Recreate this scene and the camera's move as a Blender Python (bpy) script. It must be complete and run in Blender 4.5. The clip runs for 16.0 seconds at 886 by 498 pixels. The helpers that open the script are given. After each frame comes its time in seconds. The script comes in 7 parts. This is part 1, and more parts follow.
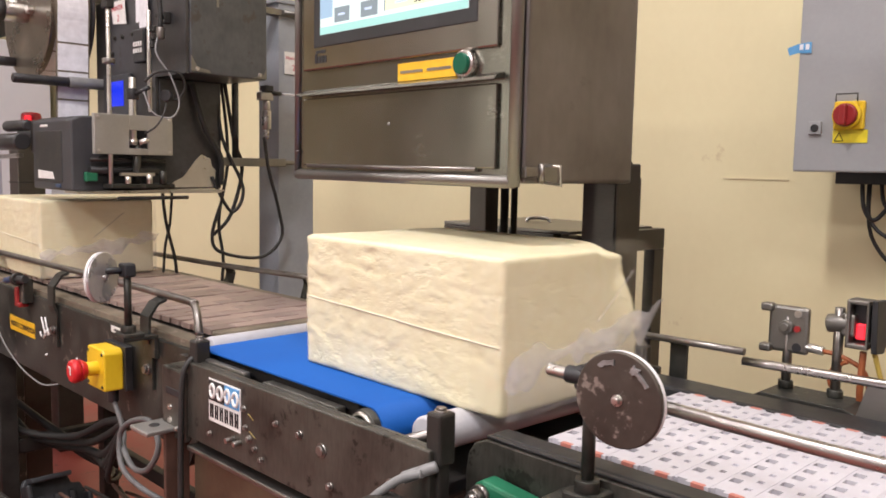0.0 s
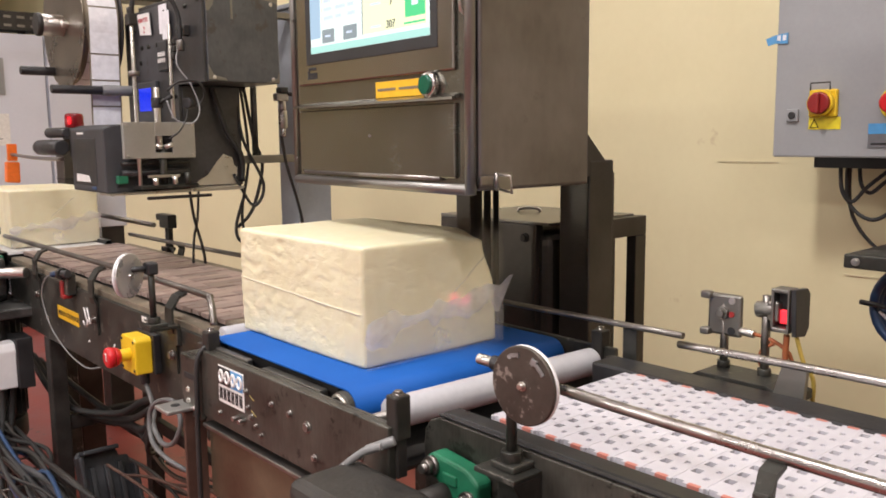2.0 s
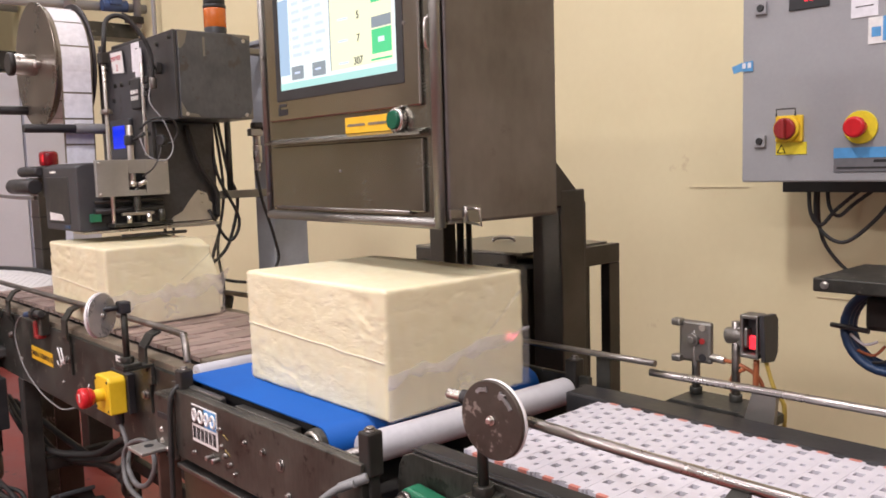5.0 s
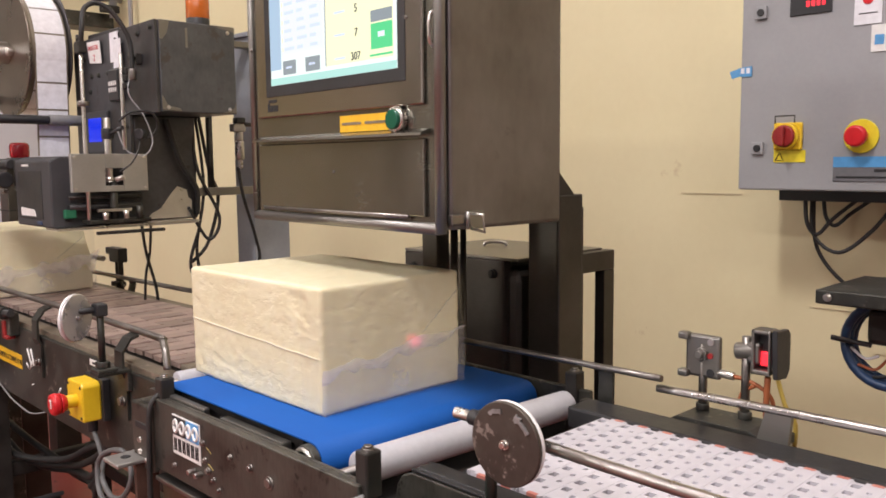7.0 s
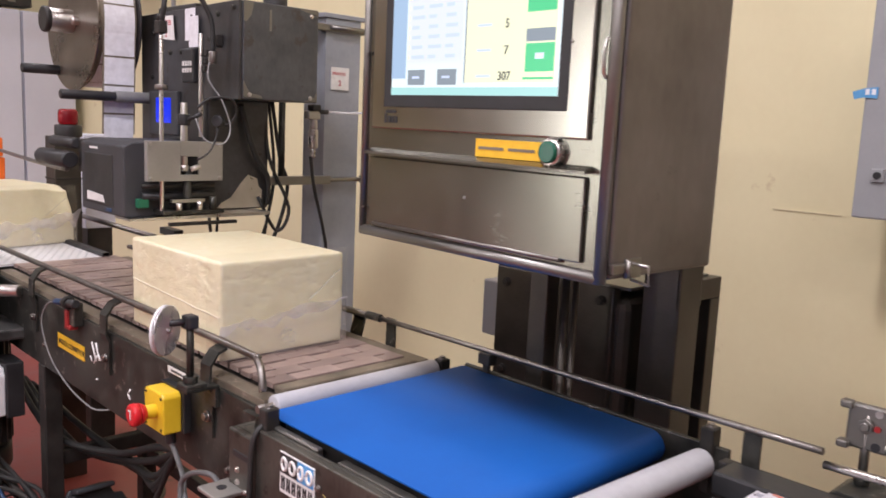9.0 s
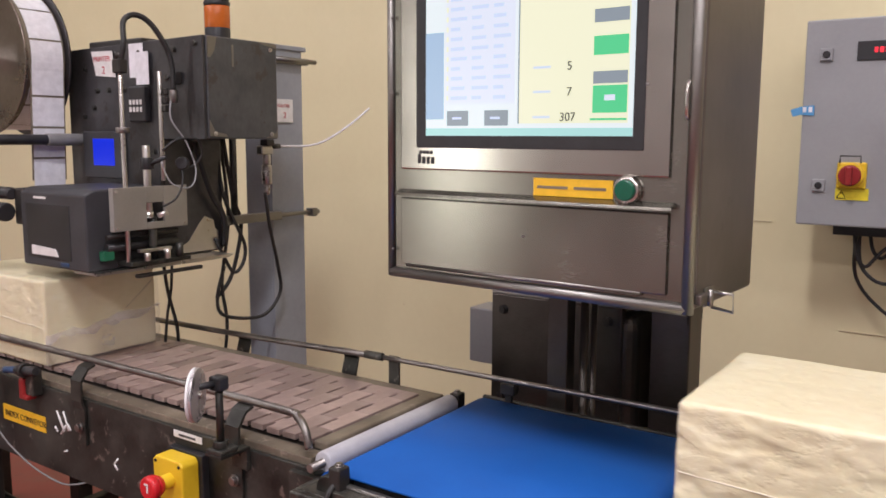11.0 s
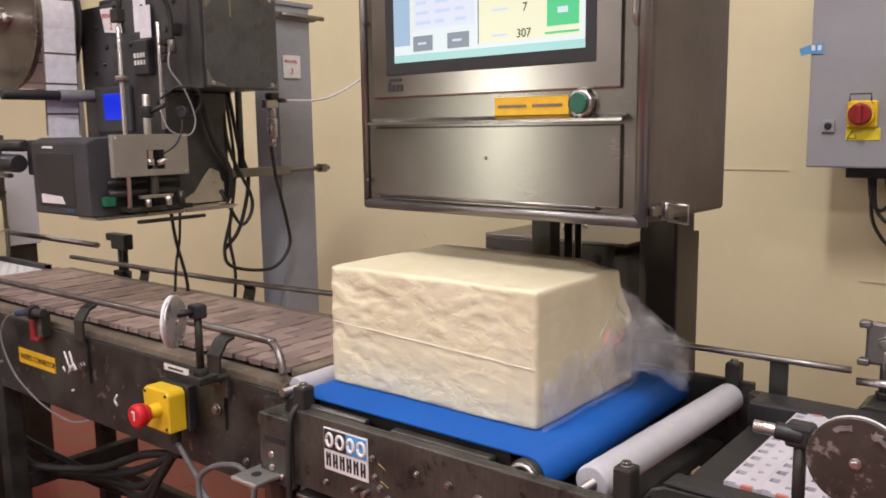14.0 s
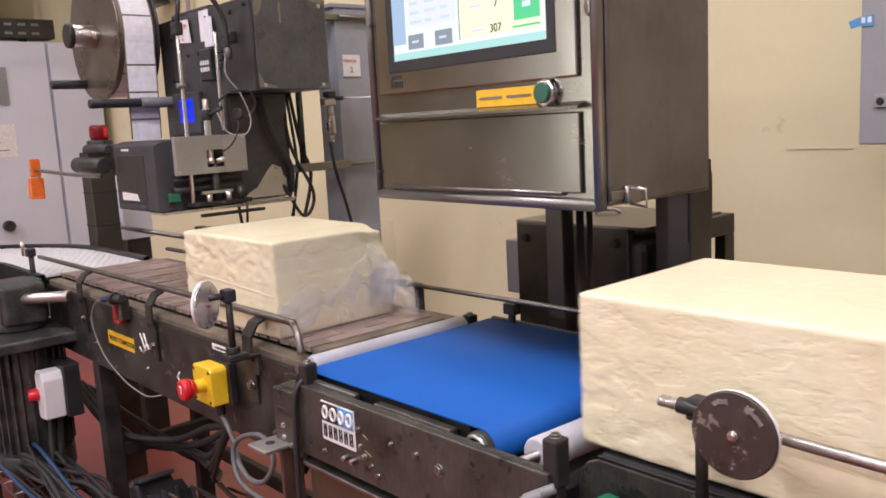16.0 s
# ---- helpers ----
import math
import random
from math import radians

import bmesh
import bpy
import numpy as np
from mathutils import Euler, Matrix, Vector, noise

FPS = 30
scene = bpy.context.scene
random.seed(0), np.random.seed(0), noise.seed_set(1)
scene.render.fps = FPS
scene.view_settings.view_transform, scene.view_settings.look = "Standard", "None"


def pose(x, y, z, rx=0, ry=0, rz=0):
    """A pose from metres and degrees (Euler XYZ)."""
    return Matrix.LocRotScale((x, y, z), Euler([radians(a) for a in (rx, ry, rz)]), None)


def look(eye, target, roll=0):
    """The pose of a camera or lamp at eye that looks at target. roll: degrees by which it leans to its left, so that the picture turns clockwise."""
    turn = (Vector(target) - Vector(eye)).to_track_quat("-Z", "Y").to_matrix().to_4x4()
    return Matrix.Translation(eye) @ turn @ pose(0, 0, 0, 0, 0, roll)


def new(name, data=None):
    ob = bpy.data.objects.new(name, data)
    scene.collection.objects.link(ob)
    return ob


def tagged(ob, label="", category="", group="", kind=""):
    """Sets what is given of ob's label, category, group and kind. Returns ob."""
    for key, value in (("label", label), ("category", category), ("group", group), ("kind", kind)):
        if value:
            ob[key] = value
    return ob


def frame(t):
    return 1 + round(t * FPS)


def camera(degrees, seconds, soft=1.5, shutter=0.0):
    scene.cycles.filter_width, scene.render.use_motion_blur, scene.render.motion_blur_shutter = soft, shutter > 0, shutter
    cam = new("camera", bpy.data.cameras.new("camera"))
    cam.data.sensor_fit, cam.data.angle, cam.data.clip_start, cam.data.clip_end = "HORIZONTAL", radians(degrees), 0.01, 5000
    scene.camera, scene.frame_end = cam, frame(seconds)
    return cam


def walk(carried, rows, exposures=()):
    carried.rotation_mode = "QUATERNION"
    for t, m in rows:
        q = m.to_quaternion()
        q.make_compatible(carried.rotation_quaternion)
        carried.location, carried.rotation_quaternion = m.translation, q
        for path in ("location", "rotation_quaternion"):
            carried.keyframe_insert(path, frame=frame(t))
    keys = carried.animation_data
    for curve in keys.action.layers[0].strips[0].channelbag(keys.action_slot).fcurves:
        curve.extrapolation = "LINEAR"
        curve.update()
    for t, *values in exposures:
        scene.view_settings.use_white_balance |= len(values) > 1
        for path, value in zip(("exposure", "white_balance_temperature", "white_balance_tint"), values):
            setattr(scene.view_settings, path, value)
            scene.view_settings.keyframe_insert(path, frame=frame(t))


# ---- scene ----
cam = camera(56.1, 16.0, soft=1.7, shutter=0.4)
METRES, EYE, TILT, LEAN, TURN = 1.56, 1.19, 0.0, 0.0, -44.7
ROWS = [
    (0.0, 0.0, 0.0, 0.0, 0.11, -5.72, -1.14),
    (0.5, 0.0283, -0.024, 0.0111, 1.38, -5.66, -0.64),
    (1.0, 0.0636, -0.0457, 0.0195, 2.28, -6.84, 0.02),
    (1.5, 0.0766, -0.0742, 0.0262, 2.65, -8.09, 0.25),
    (2.0, 0.0763, -0.0881, 0.0381, 3.36, -7.76, 0.58),
    (2.5, 0.0701, -0.0929, 0.0437, 4.08, -6.98, 0.78),
    (3.0, 0.0712, -0.0967, 0.0472, 4.6, -6.37, 1.33),
    (3.5, 0.0753, -0.0962, 0.0475, 4.71, -5.94, 1.66),
    (4.0, 0.0788, -0.0948, 0.0467, 4.39, -5.8, 1.79),
    (4.5, 0.0835, -0.0915, 0.0448, 3.44, -5.89, 1.82),
    (5.0, 0.088, -0.0901, 0.0434, 2.05, -5.87, 1.69),
    (7.5, 0.0381, -0.0284, 0.0521, -0.07, -6.36, 0.25),
    (8.0, -0.0043, -0.0137, 0.0778, -0.45, -7.04, -0.32),
    (8.5, -0.0323, -0.005, 0.0965, 0.16, -7.5, -1.74),
    (9.0, -0.0649, 0.0198, 0.1071, 0.88, -8.65, -2.56),
    (9.5, -0.1216, 0.0575, 0.1174, -0.11, -8.61, -1.45),
    (10.0, -0.1841, 0.0606, 0.1328, -5.1, -8.38, -0.21),
    (12.5, -0.3251, 0.029, 0.1106, -12.46, -7.47, -0.24),
    (13.0, -0.2977, 0.0438, 0.0915, -11.22, -7.93, 0.18),
    (13.5, -0.2466, 0.0364, 0.0797, -9.4, -7.97, 0.46),
    (14.0, -0.1864, 0.0195, 0.0676, -6.77, -8.31, 0.79),
    (14.5, -0.1467, -0.0043, 0.0574, -2.31, -8.29, 1.91),
    (15.0, -0.1062, -0.0293, 0.056, 0.62, -7.84, 2.56),
    (15.5, -0.0737, -0.0414, 0.0602, 1.74, -8.33, 3.1),
    (16.0, -0.0433, -0.0325, 0.0665, 2.52, -8.74, 3.02),
]

walk(cam, [(t, pose(0, 0, EYE, TILT, LEAN, TURN) @ pose(METRES * x, METRES * y, METRES * z, 90 + pitch, roll, yaw)) for t, x, y, z, yaw, pitch, roll in ROWS],
     exposures=[(0.0, -0.03, 6480, 11), (1.0, -0.03, 6500, 8.5), (2.0, -0.06, 6540, 9.5), (3.0, -0.08, 6450, 11), (3.6, -0.08, 6220, 15), (4.4, -0.08, 6200, 15.5), (5.0, -0.1, 6380, 14.5), (7.5, -0.17, 6560, 12), (8.2, -0.18, 6430, 13), (9.0, -0.19, 6160, 16), (10.0, -0.23, 6180, 16), (12.3, -0.69, 6290, 15), (13.0, -0.63, 6190, 15.5), (13.5, -0.55, 6240, 15.5), (14.2, -0.37, 6400, 14), (15.0, -0.26, 6290, 15.5), (16.0, -0.21, 6200, 17)])

# ---- light ----
world = bpy.data.worlds.new("hall")
world.use_nodes = True
world.node_tree.nodes["Background"].inputs[0].default_value = (0.9, 0.93, 1.0, 1)
world.node_tree.nodes["Background"].inputs[1].default_value = 0.05
scene.world = world
scene.view_settings.exposure = 0.0
# height of the unseen ceiling, set low so the tubes light front faces
CEIL = 3.5


def tube_light(x, y, power, sx=0.35, sy=2.4):
    """An unseen fluorescent fitting under the hall's ceiling."""
    d = bpy.data.lights.new("tube", "AREA")
    d.shape, d.size, d.size_y, d.energy, d.color = "RECTANGLE", sx, sy, power, (1.0, 0.955, 0.95)
    ob = new("ceiling_tube", d)
    ob.matrix_world = pose(x, y, CEIL - 0.06)
    return ob


# unseen fittings: the second is placed by the panel's shadow, the rest fill
for lx, ly, watts, wide, deep in ((-0.7, -1.9, 55, 0.35, 2.4), (-0.25, 0.72, 64, 0.6, 0.16), (-0.7, 4.8, 44, 0.35, 2.4), (1.2, -0.4, 16, 0.35, 2.4), (1.2, 3.4, 24, 0.35, 2.4), (-2.6, -0.6, 112, 0.35, 2.4), (-2.6, 3.2, 95, 0.35, 2.4)):
    tube_light(lx, ly, watts, wide, deep)


def sheen_light(x, y, z, wide, high, power):
    """Area lamp in an added, unseen window, for the sheen on the terminal."""
    d = bpy.data.lights.new("sheen_lamp", "AREA")
    d.shape, d.size, d.size_y, d.energy, d.color = "RECTANGLE", wide, high, power, (1.0, 0.98, 0.86)
    new("window_daylight", d).matrix_world = look((x, y, z), (x + 1, y, z))


WIN_Y, WIN_Z, WIN_W, WIN_H = 5.9, 1.35, 0.7, 1.7
sheen_light(-5.10, WIN_Y, WIN_Z, WIN_W, WIN_H, 58)


def sensor_beam(eye, target, power):
    """The thin red beam of a photo sensor."""
    d = bpy.data.lights.new("beam", "SPOT")
    d.energy, d.color, d.spot_size, d.spot_blend, d.shadow_soft_size = power, (1.0, 0.02, 0.14), radians(3.2), 0.9, 0.003
    new("sensor_beam", d).matrix_world = look(eye, target)


sensor_beam((1.070, 0.405, 0.986), (0.566, 1.384, 0.994), 9)
sensor_beam((1.070, 2.380, 0.990), (0.852, 2.470, 0.990), 2.2)


# ---- materials ----
def material(name):
    m = bpy.data.materials.new(name)
    m.use_nodes = True
    nt = m.node_tree
    return m, nt, nt.nodes["Principled BSDF"]


def noise_node(nt, scale, detail=4.0, rough=0.55, stretch=(1, 1, 1)):
    co = nt.nodes.new("ShaderNodeTexCoord")
    mp = nt.nodes.new("ShaderNodeMapping")
    mp.inputs["Scale"].default_value = stretch
    n = nt.nodes.new("ShaderNodeTexNoise")
    n.inputs["Scale"].default_value, n.inputs["Detail"].default_value, n.inputs["Roughness"].default_value = scale, detail, rough
    nt.links.new(co.outputs["Object"], mp.inputs["Vector"])
    nt.links.new(mp.outputs["Vector"], n.inputs["Vector"])
    return n


def ramp(nt, src, stops):
    r = nt.nodes.new("ShaderNodeValToRGB")
    e = r.color_ramp.elements
    while len(e) < len(stops):
        e.new(0.5)
    for el, (p, c) in zip(e, stops):
        el.position = p
        el.color = (*c, 1) if len(c) == 3 else c
    nt.links.new(src, r.inputs["Fac"])
    return r


def mottled(name, dark, light, rough=(0.4, 0.6), metal=0.0, scale=9.0, fine=120.0, bump=0.15, stretch=(1, 1, 1), wear=None, spec=0.5):
    """Two scales of variation in colour and gloss, fine relief, and optional worn patches (colour, amount)."""
    m, nt, p = material(name)
    big = noise_node(nt, scale, 5.0)
    small = noise_node(nt, fine, 3.0, 0.6, stretch)
    add = nt.nodes.new("ShaderNodeMath")
    add.operation = "MULTIPLY_ADD"
    add.inputs[1].default_value = 0.2
    nt.links.new(small.outputs["Fac"], add.inputs[0])
    sc = nt.nodes.new("ShaderNodeMath")
    sc.operation = "MULTIPLY"
    sc.inputs[1].default_value = 0.8
    nt.links.new(big.outputs["Fac"], sc.inputs[0])
    nt.links.new(sc.outputs[0], add.inputs[2])
    col = ramp(nt, add.outputs[0], [(0.3, dark), (0.68, light)])
    out = col.outputs["Color"]
    if wear:
        w = noise_node(nt, scale * 2.3, 6.0, 0.7)
        wr = ramp(nt, w.outputs["Fac"], [(wear[1], (0, 0, 0)), (wear[1] + 0.05, (1, 1, 1))])
        mix = nt.nodes.new("ShaderNodeMix")
        mix.data_type = "RGBA"
        nt.links.new(wr.outputs["Color"], mix.inputs["Factor"])
        nt.links.new(out, mix.inputs["A"])
        mix.inputs["B"].default_value = (*wear[0], 1)
        out = mix.outputs["Result"]
    nt.links.new(out, p.inputs["Base Color"])
    rr = nt.nodes.new("ShaderNodeMapRange")
    rr.inputs["To Min"].default_value, rr.inputs["To Max"].default_value = rough
    rr.inputs["From Min"].default_value, rr.inputs["From Max"].default_value = 0.3, 0.7
    nt.links.new(add.outputs[0], rr.inputs["Value"])
    nt.links.new(rr.outputs[0], p.inputs["Roughness"])
    p.inputs["Metallic"].default_value = metal
    p.inputs["Specular IOR Level"].default_value = spec
    if bump:
        b = nt.nodes.new("ShaderNodeBump")
        b.inputs["Strength"].default_value, b.inputs["Distance"].default_value = bump, 0.002
        nt.links.new(small.outputs["Fac"], b.inputs["Height"])
        nt.links.new(b.outputs["Normal"], p.inputs["Normal"])
    return m


def plain(name, c, rough=0.5, metal=0.0, glow=0.0):
    m, nt, p = material(name)
    n = noise_node(nt, 60.0, 4.0)
    col = ramp(nt, n.outputs["Fac"], [(0.25, tuple(v * 0.86 for v in c)), (0.75, tuple(min(1, v * 1.08) for v in c))])
    nt.links.new(col.outputs["Color"], p.inputs["Base Color"])
    p.inputs["Roughness"].default_value, p.inputs["Metallic"].default_value = rough, metal
    if glow:
        p.inputs["Emission Color"].default_value = (*c, 1)
        p.inputs["Emission Strength"].default_value = glow
    return m


WALL_PALE = mottled("pale_hall_wall", (0.55, 0.56, 0.56), (0.66, 0.67, 0.67), (0.5, 0.7), 0.0, 2.0, 40.0, 0.05)
STEEL = mottled("brushed_steel", (0.20, 0.19, 0.175), (0.29, 0.28, 0.26), (0.36, 0.5), 0.95, 6.0, 90.0, 0.06, (1, 1, 14))
# terminal steel in a darker colour, for the dim reflection on its side
STEEL_SIDE_SHADED = mottled("shaded_brushed_housing", (0.125, 0.114, 0.111), (0.225, 0.208, 0.204), (0.36, 0.5), 0.9, 7.0, 60.0, 0.012, (1, 1, 0.4), ((0.165, 0.150, 0.147), 0.6))
STEEL_H = mottled("brushed_steel_lengthwise", (0.19, 0.185, 0.158), (0.29, 0.283, 0.245), (0.20, 0.30), 0.95, 5.0, 70.0, 0.02, (1, 1, 18))
BEZEL_STEEL = mottled("bright_brushed_surround", (0.33, 0.315, 0.28), (0.46, 0.44, 0.40), (0.19, 0.27), 1.0, 6.0, 80.0, 0.015, (1, 1, 16))


def brush(m, amount):
    """Lengthwise brushing draws the highlights out upright."""
    nt = m.node_tree
    p = next(n for n in nt.nodes if n.type == "BSDF_PRINCIPLED")
    tg = nt.nodes.new("ShaderNodeTangent")
    tg.direction_type, tg.axis = "RADIAL", "Y"
    nt.links.new(tg.outputs["Tangent"], p.inputs["Tangent"])
    p.inputs["Anisotropic"].default_value = amount


brush(STEEL_H, 0.7)
brush(BEZEL_STEEL, 0.7)
STEEL_BRIGHT = mottled("bright_steel", (0.55, 0.53, 0.50), (0.7, 0.68, 0.65), (0.24, 0.36), 1.0, 12.0, 150.0, 0.012)
STEEL_RAIL = mottled("polished_steel_rail", (0.34, 0.325, 0.31), (0.52, 0.50, 0.48), (0.22, 0.34), 1.0, 14.0, 160.0, 0.012)
STEEL_ROD = mottled("worn_steel_rod", (0.16, 0.145, 0.135), (0.33, 0.31, 0.29), (0.3, 0.45), 0.95, 14.0, 160.0, 0.015)
STEEL_DARK = mottled("grimy_steel", (0.024, 0.0242, 0.022), (0.10, 0.099, 0.087), (0.32, 0.58), 0.7, 11.0, 95.0, 0.2, (1, 1, 1), ((0.21, 0.195, 0.17), 0.60))
PLATE = mottled("scuffed_side_plate", (0.030, 0.028, 0.024), (0.150, 0.143, 0.122), (0.3, 0.52), 0.6, 9.0, 75.0, 0.15, (1, 2.5, 0.6), ((0.028, 0.025, 0.021), 0.58))
COVER_TAN = mottled("tan_steel_cover", (0.105, 0.085, 0.056), (0.22, 0.185, 0.125), (0.3, 0.48), 0.75, 6.0, 90.0, 0.08)
LIP = mottled("worn_edge_strip", (0.11, 0.09, 0.068), (0.27, 0.225, 0.165), (0.4, 0.6), 0.2, 12.0, 90.0, 0.25, (1, 1, 1), ((0.30, 0.25, 0.20), 0.6))
RED_DARK = plain("dull_red_plastic", (0.30, 0.02, 0.02), 0.4)
STEEL_STAND = mottled("dark_stand_steel", (0.045, 0.040, 0.035), (0.118, 0.107, 0.095), (0.3, 0.48), 0.8, 5.0, 80.0, 0.08, (1, 1, 10))
COVER = mottled("brown_steel_cover", (0.16, 0.13, 0.095), (0.27, 0.23, 0.17), (0.42, 0.58), 0.35, 7.0, 90.0, 0.1)
IRON = mottled("black_iron", (0.014, 0.013, 0.012), (0.05, 0.045, 0.04), (0.4, 0.65), 0.3, 15.0, 140.0, 0.25)
BLACK = mottled("black_plastic", (0.012, 0.012, 0.013), (0.03, 0.03, 0.032), (0.35, 0.55), 0.0, 18.0, 160.0, 0.12)
RUBBER = mottled("black_cable_rubber", (0.012, 0.012, 0.012), (0.03, 0.029, 0.028), (0.45, 0.65), 0.0, 20.0, 160.0, 0.1)
PRINTER_GREY = mottled("dark_grey_casing", (0.030, 0.030, 0.034), (0.058, 0.058, 0.063), (0.45, 0.6), 0.1, 9.0, 200.0, 0.15)
MOUNT = mottled("smoky_mount_plate", (0.044, 0.041, 0.043), (0.112, 0.111, 0.116), (0.3, 0.48), 0.75, 8.0, 100.0, 0.1, (1, 1, 1), ((0.062, 0.052, 0.050), 0.6))
BOX_GREY = mottled("worn_grey_control_box", (0.060, 0.062, 0.066), (0.140, 0.145, 0.153), (0.36, 0.52), 0.55, 9.0, 110.0, 0.06, (1, 1, 0.5), ((0.085, 0.075, 0.070), 0.6))
MOTOR_GREY = mottled("oily_cast_grey", (0.030, 0.030, 0.029), (0.115, 0.113, 0.108), (0.3, 0.5), 0.5, 22.0, 120.0, 0.25)
WALL = mottled("cream_wall_panel", (0.735, 0.655, 0.405), (0.805, 0.73, 0.47), (0.42, 0.6), 0.0, 2.2, 40.0, 0.06, (1, 1, 1), ((0.655, 0.555, 0.335), 0.66))
FLOOR = mottled("red_floor", (0.175, 0.035, 0.028), (0.305, 0.070, 0.055), (0.3, 0.6), 0.0, 4.0, 70.0, 0.25, (1, 1, 1), ((0.08, 0.035, 0.03), 0.62))
CEILING = mottled("white_ceiling", (0.66, 0.66, 0.64), (0.76, 0.76, 0.74), (0.6, 0.8), 0.0, 3.0, 60.0, 0.05)
CAB_GREY = mottled("light_grey_enamel", (0.285, 0.288, 0.297), (0.355, 0.358, 0.368), (0.35, 0.5), 0.0, 3.0, 120.0, 0.04)
COLUMN = mottled("blue_grey_paint", (0.25, 0.27, 0.30), (0.36, 0.38, 0.42), (0.4, 0.55), 0.1, 6.0, 90.0, 0.1)
BELT_BLUE = mottled("blue_belt", (0.005, 0.080, 0.35), (0.010, 0.108, 0.43), (0.56, 0.70), 0.0, 5.0, 300.0, 0.08, (1, 1, 1), None, 0.22)
WHITE_PL = mottled("white_plastic", (0.68, 0.68, 0.70), (0.8, 0.8, 0.8), (0.35, 0.5), 0.0, 12.0, 150.0, 0.08)
ROLLER = mottled("grey_white_roller", (0.40, 0.40, 0.43), (0.55, 0.55, 0.58), (0.38, 0.55), 0.0, 10.0, 120.0, 0.08)
CHAIN_WHITE = mottled("white_chain_plastic", (0.47, 0.455, 0.50), (0.60, 0.585, 0.63), (0.35, 0.55), 0.0, 14.0, 160.0, 0.1)
SLAT = mottled("brown_slat", (0.26, 0.185, 0.165), (0.52, 0.41, 0.375), (0.3, 0.5), 0.25, 8.0, 60.0, 0.2, (1, 1, 1), ((0.40, 0.33, 0.29), 0.64))


def vary(m, low, high):
    """Each piece takes its own tone."""
    nt = m.node_tree
    p = next(n for n in nt.nodes if n.type == "BSDF_PRINCIPLED")
    link = p.inputs["Base Color"].links[0]
    info = nt.nodes.new("ShaderNodeObjectInfo")
    span = nt.nodes.new("ShaderNodeMapRange")
    span.inputs["To Min"].default_value, span.inputs["To Max"].default_value = low, high
    nt.links.new(info.outputs["Random"], span.inputs["Value"])
    hsv = nt.nodes.new("ShaderNodeHueSaturation")
    nt.links.new(span.outputs[0], hsv.inputs["Value"])
    nt.links.new(link.from_socket, hsv.inputs["Color"])
    nt.links.new(hsv.outputs["Color"], p.inputs["Base Color"])


vary(SLAT, 0.72, 1.28)
YELLOW = mottled("yellow_plastic", (0.72, 0.47, 0.015), (0.85, 0.58, 0.03), (0.3, 0.45), 0.0, 10.0, 150.0, 0.05, (1, 1, 1), ((0.35, 0.25, 0.05), 0.74))
AMBER_LABEL = plain("amber_label", (0.85, 0.5, 0.02), 0.4)
MARKER = plain("yellow_marker", (0.30, 0.23, 0.07), 0.6)
RED = plain("red_plastic", (0.62, 0.018, 0.025), 0.32)
RED_LINK = plain("red_chain_edge", (0.52, 0.19, 0.15), 0.45)
GREEN = mottled("green_paint", (0.006, 0.085, 0.04), (0.015, 0.17, 0.085), (0.35, 0.55), 0.0, 20.0, 120.0, 0.15)
GREEN_BTN = plain("green_button", (0.006, 0.10, 0.055), 0.2)
BLUE = plain("blue_tape", (0.10, 0.33, 0.62), 0.5)
BLUE_HOSE = plain("blue_hose", (0.022, 0.055, 0.13), 0.45)
ORANGE = plain("orange_plastic", (0.80, 0.16, 0.02), 0.4)
WHITE = plain("white_paper", (0.78, 0.77, 0.75), 0.6)
LABEL_WHITE = plain("label_paper", (0.80, 0.80, 0.84), 0.5)
INK = plain("dark_ink", (0.02, 0.02, 0.022), 0.5)
RED_INK = plain("red_marker_ink", (0.5, 0.03, 0.05), 0.5)
SIGN_BLUE = plain("sign_blue", (0.10, 0.34, 0.66), 0.4)
GREY_DARK = plain("dark_grey_cable", (0.06, 0.06, 0.064), 0.5)
CONDUIT = mottled("grey_conduit", (0.085, 0.085, 0.085), (0.15, 0.15, 0.15), (0.4, 0.55), 0.0, 30.0, 200.0, 0.2)
APPLICATOR = mottled("bright_brushed_plate", (0.42, 0.41, 0.39), (0.55, 0.54, 0.52), (0.34, 0.46), 0.85, 8.0, 120.0, 0.03)
GREY_CABLE = plain("grey_cable", (0.21, 0.21, 0.21), 0.45)
BROWN_CABLE = plain("orange_cable", (0.34, 0.10, 0.035), 0.5)
YELLOW_CABLE = plain("yellow_cable", (0.52, 0.38, 0.08), 0.5)
AMBER_LENS = plain("amber_lens", (0.55, 0.13, 0.015), 0.25)
LED_RED = plain("red_light", (1.0, 0.03, 0.05), 0.4, 0.0, 0.85)



# ---- building helpers ----
ORIGIN = {}


def thing(name, at=(0, 0, 0), label="", category="", group="", rz=0.0, kind=""):
    """A top-level thing: an Empty at its base; its parts are given in world metres, before the turn rz about the base."""
    ob = new(name)
    ob.empty_display_size = 0.05
    ob.matrix_world = pose(*at, 0, 0, rz)
    ORIGIN[ob.name] = Vector(at)
    return tagged(ob, label, category, group, kind)


def part(name, bm, mat, parent, label=""):
    """Links a bmesh as one mesh under a thing or a part of it."""
    top = parent
    while top.parent:
        top = top.parent
    off = ORIGIN.get(top.name, Vector((0, 0, 0)))
    bmesh.ops.translate(bm, verts=bm.verts, vec=-off)
    me = bpy.data.meshes.new(name)
    bm.to_mesh(me)
    bm.free()
    me.materials.append(mat)
    ob = new(name, me)
    ob.parent = parent
    if label:
        ob["label"] = label
    return ob


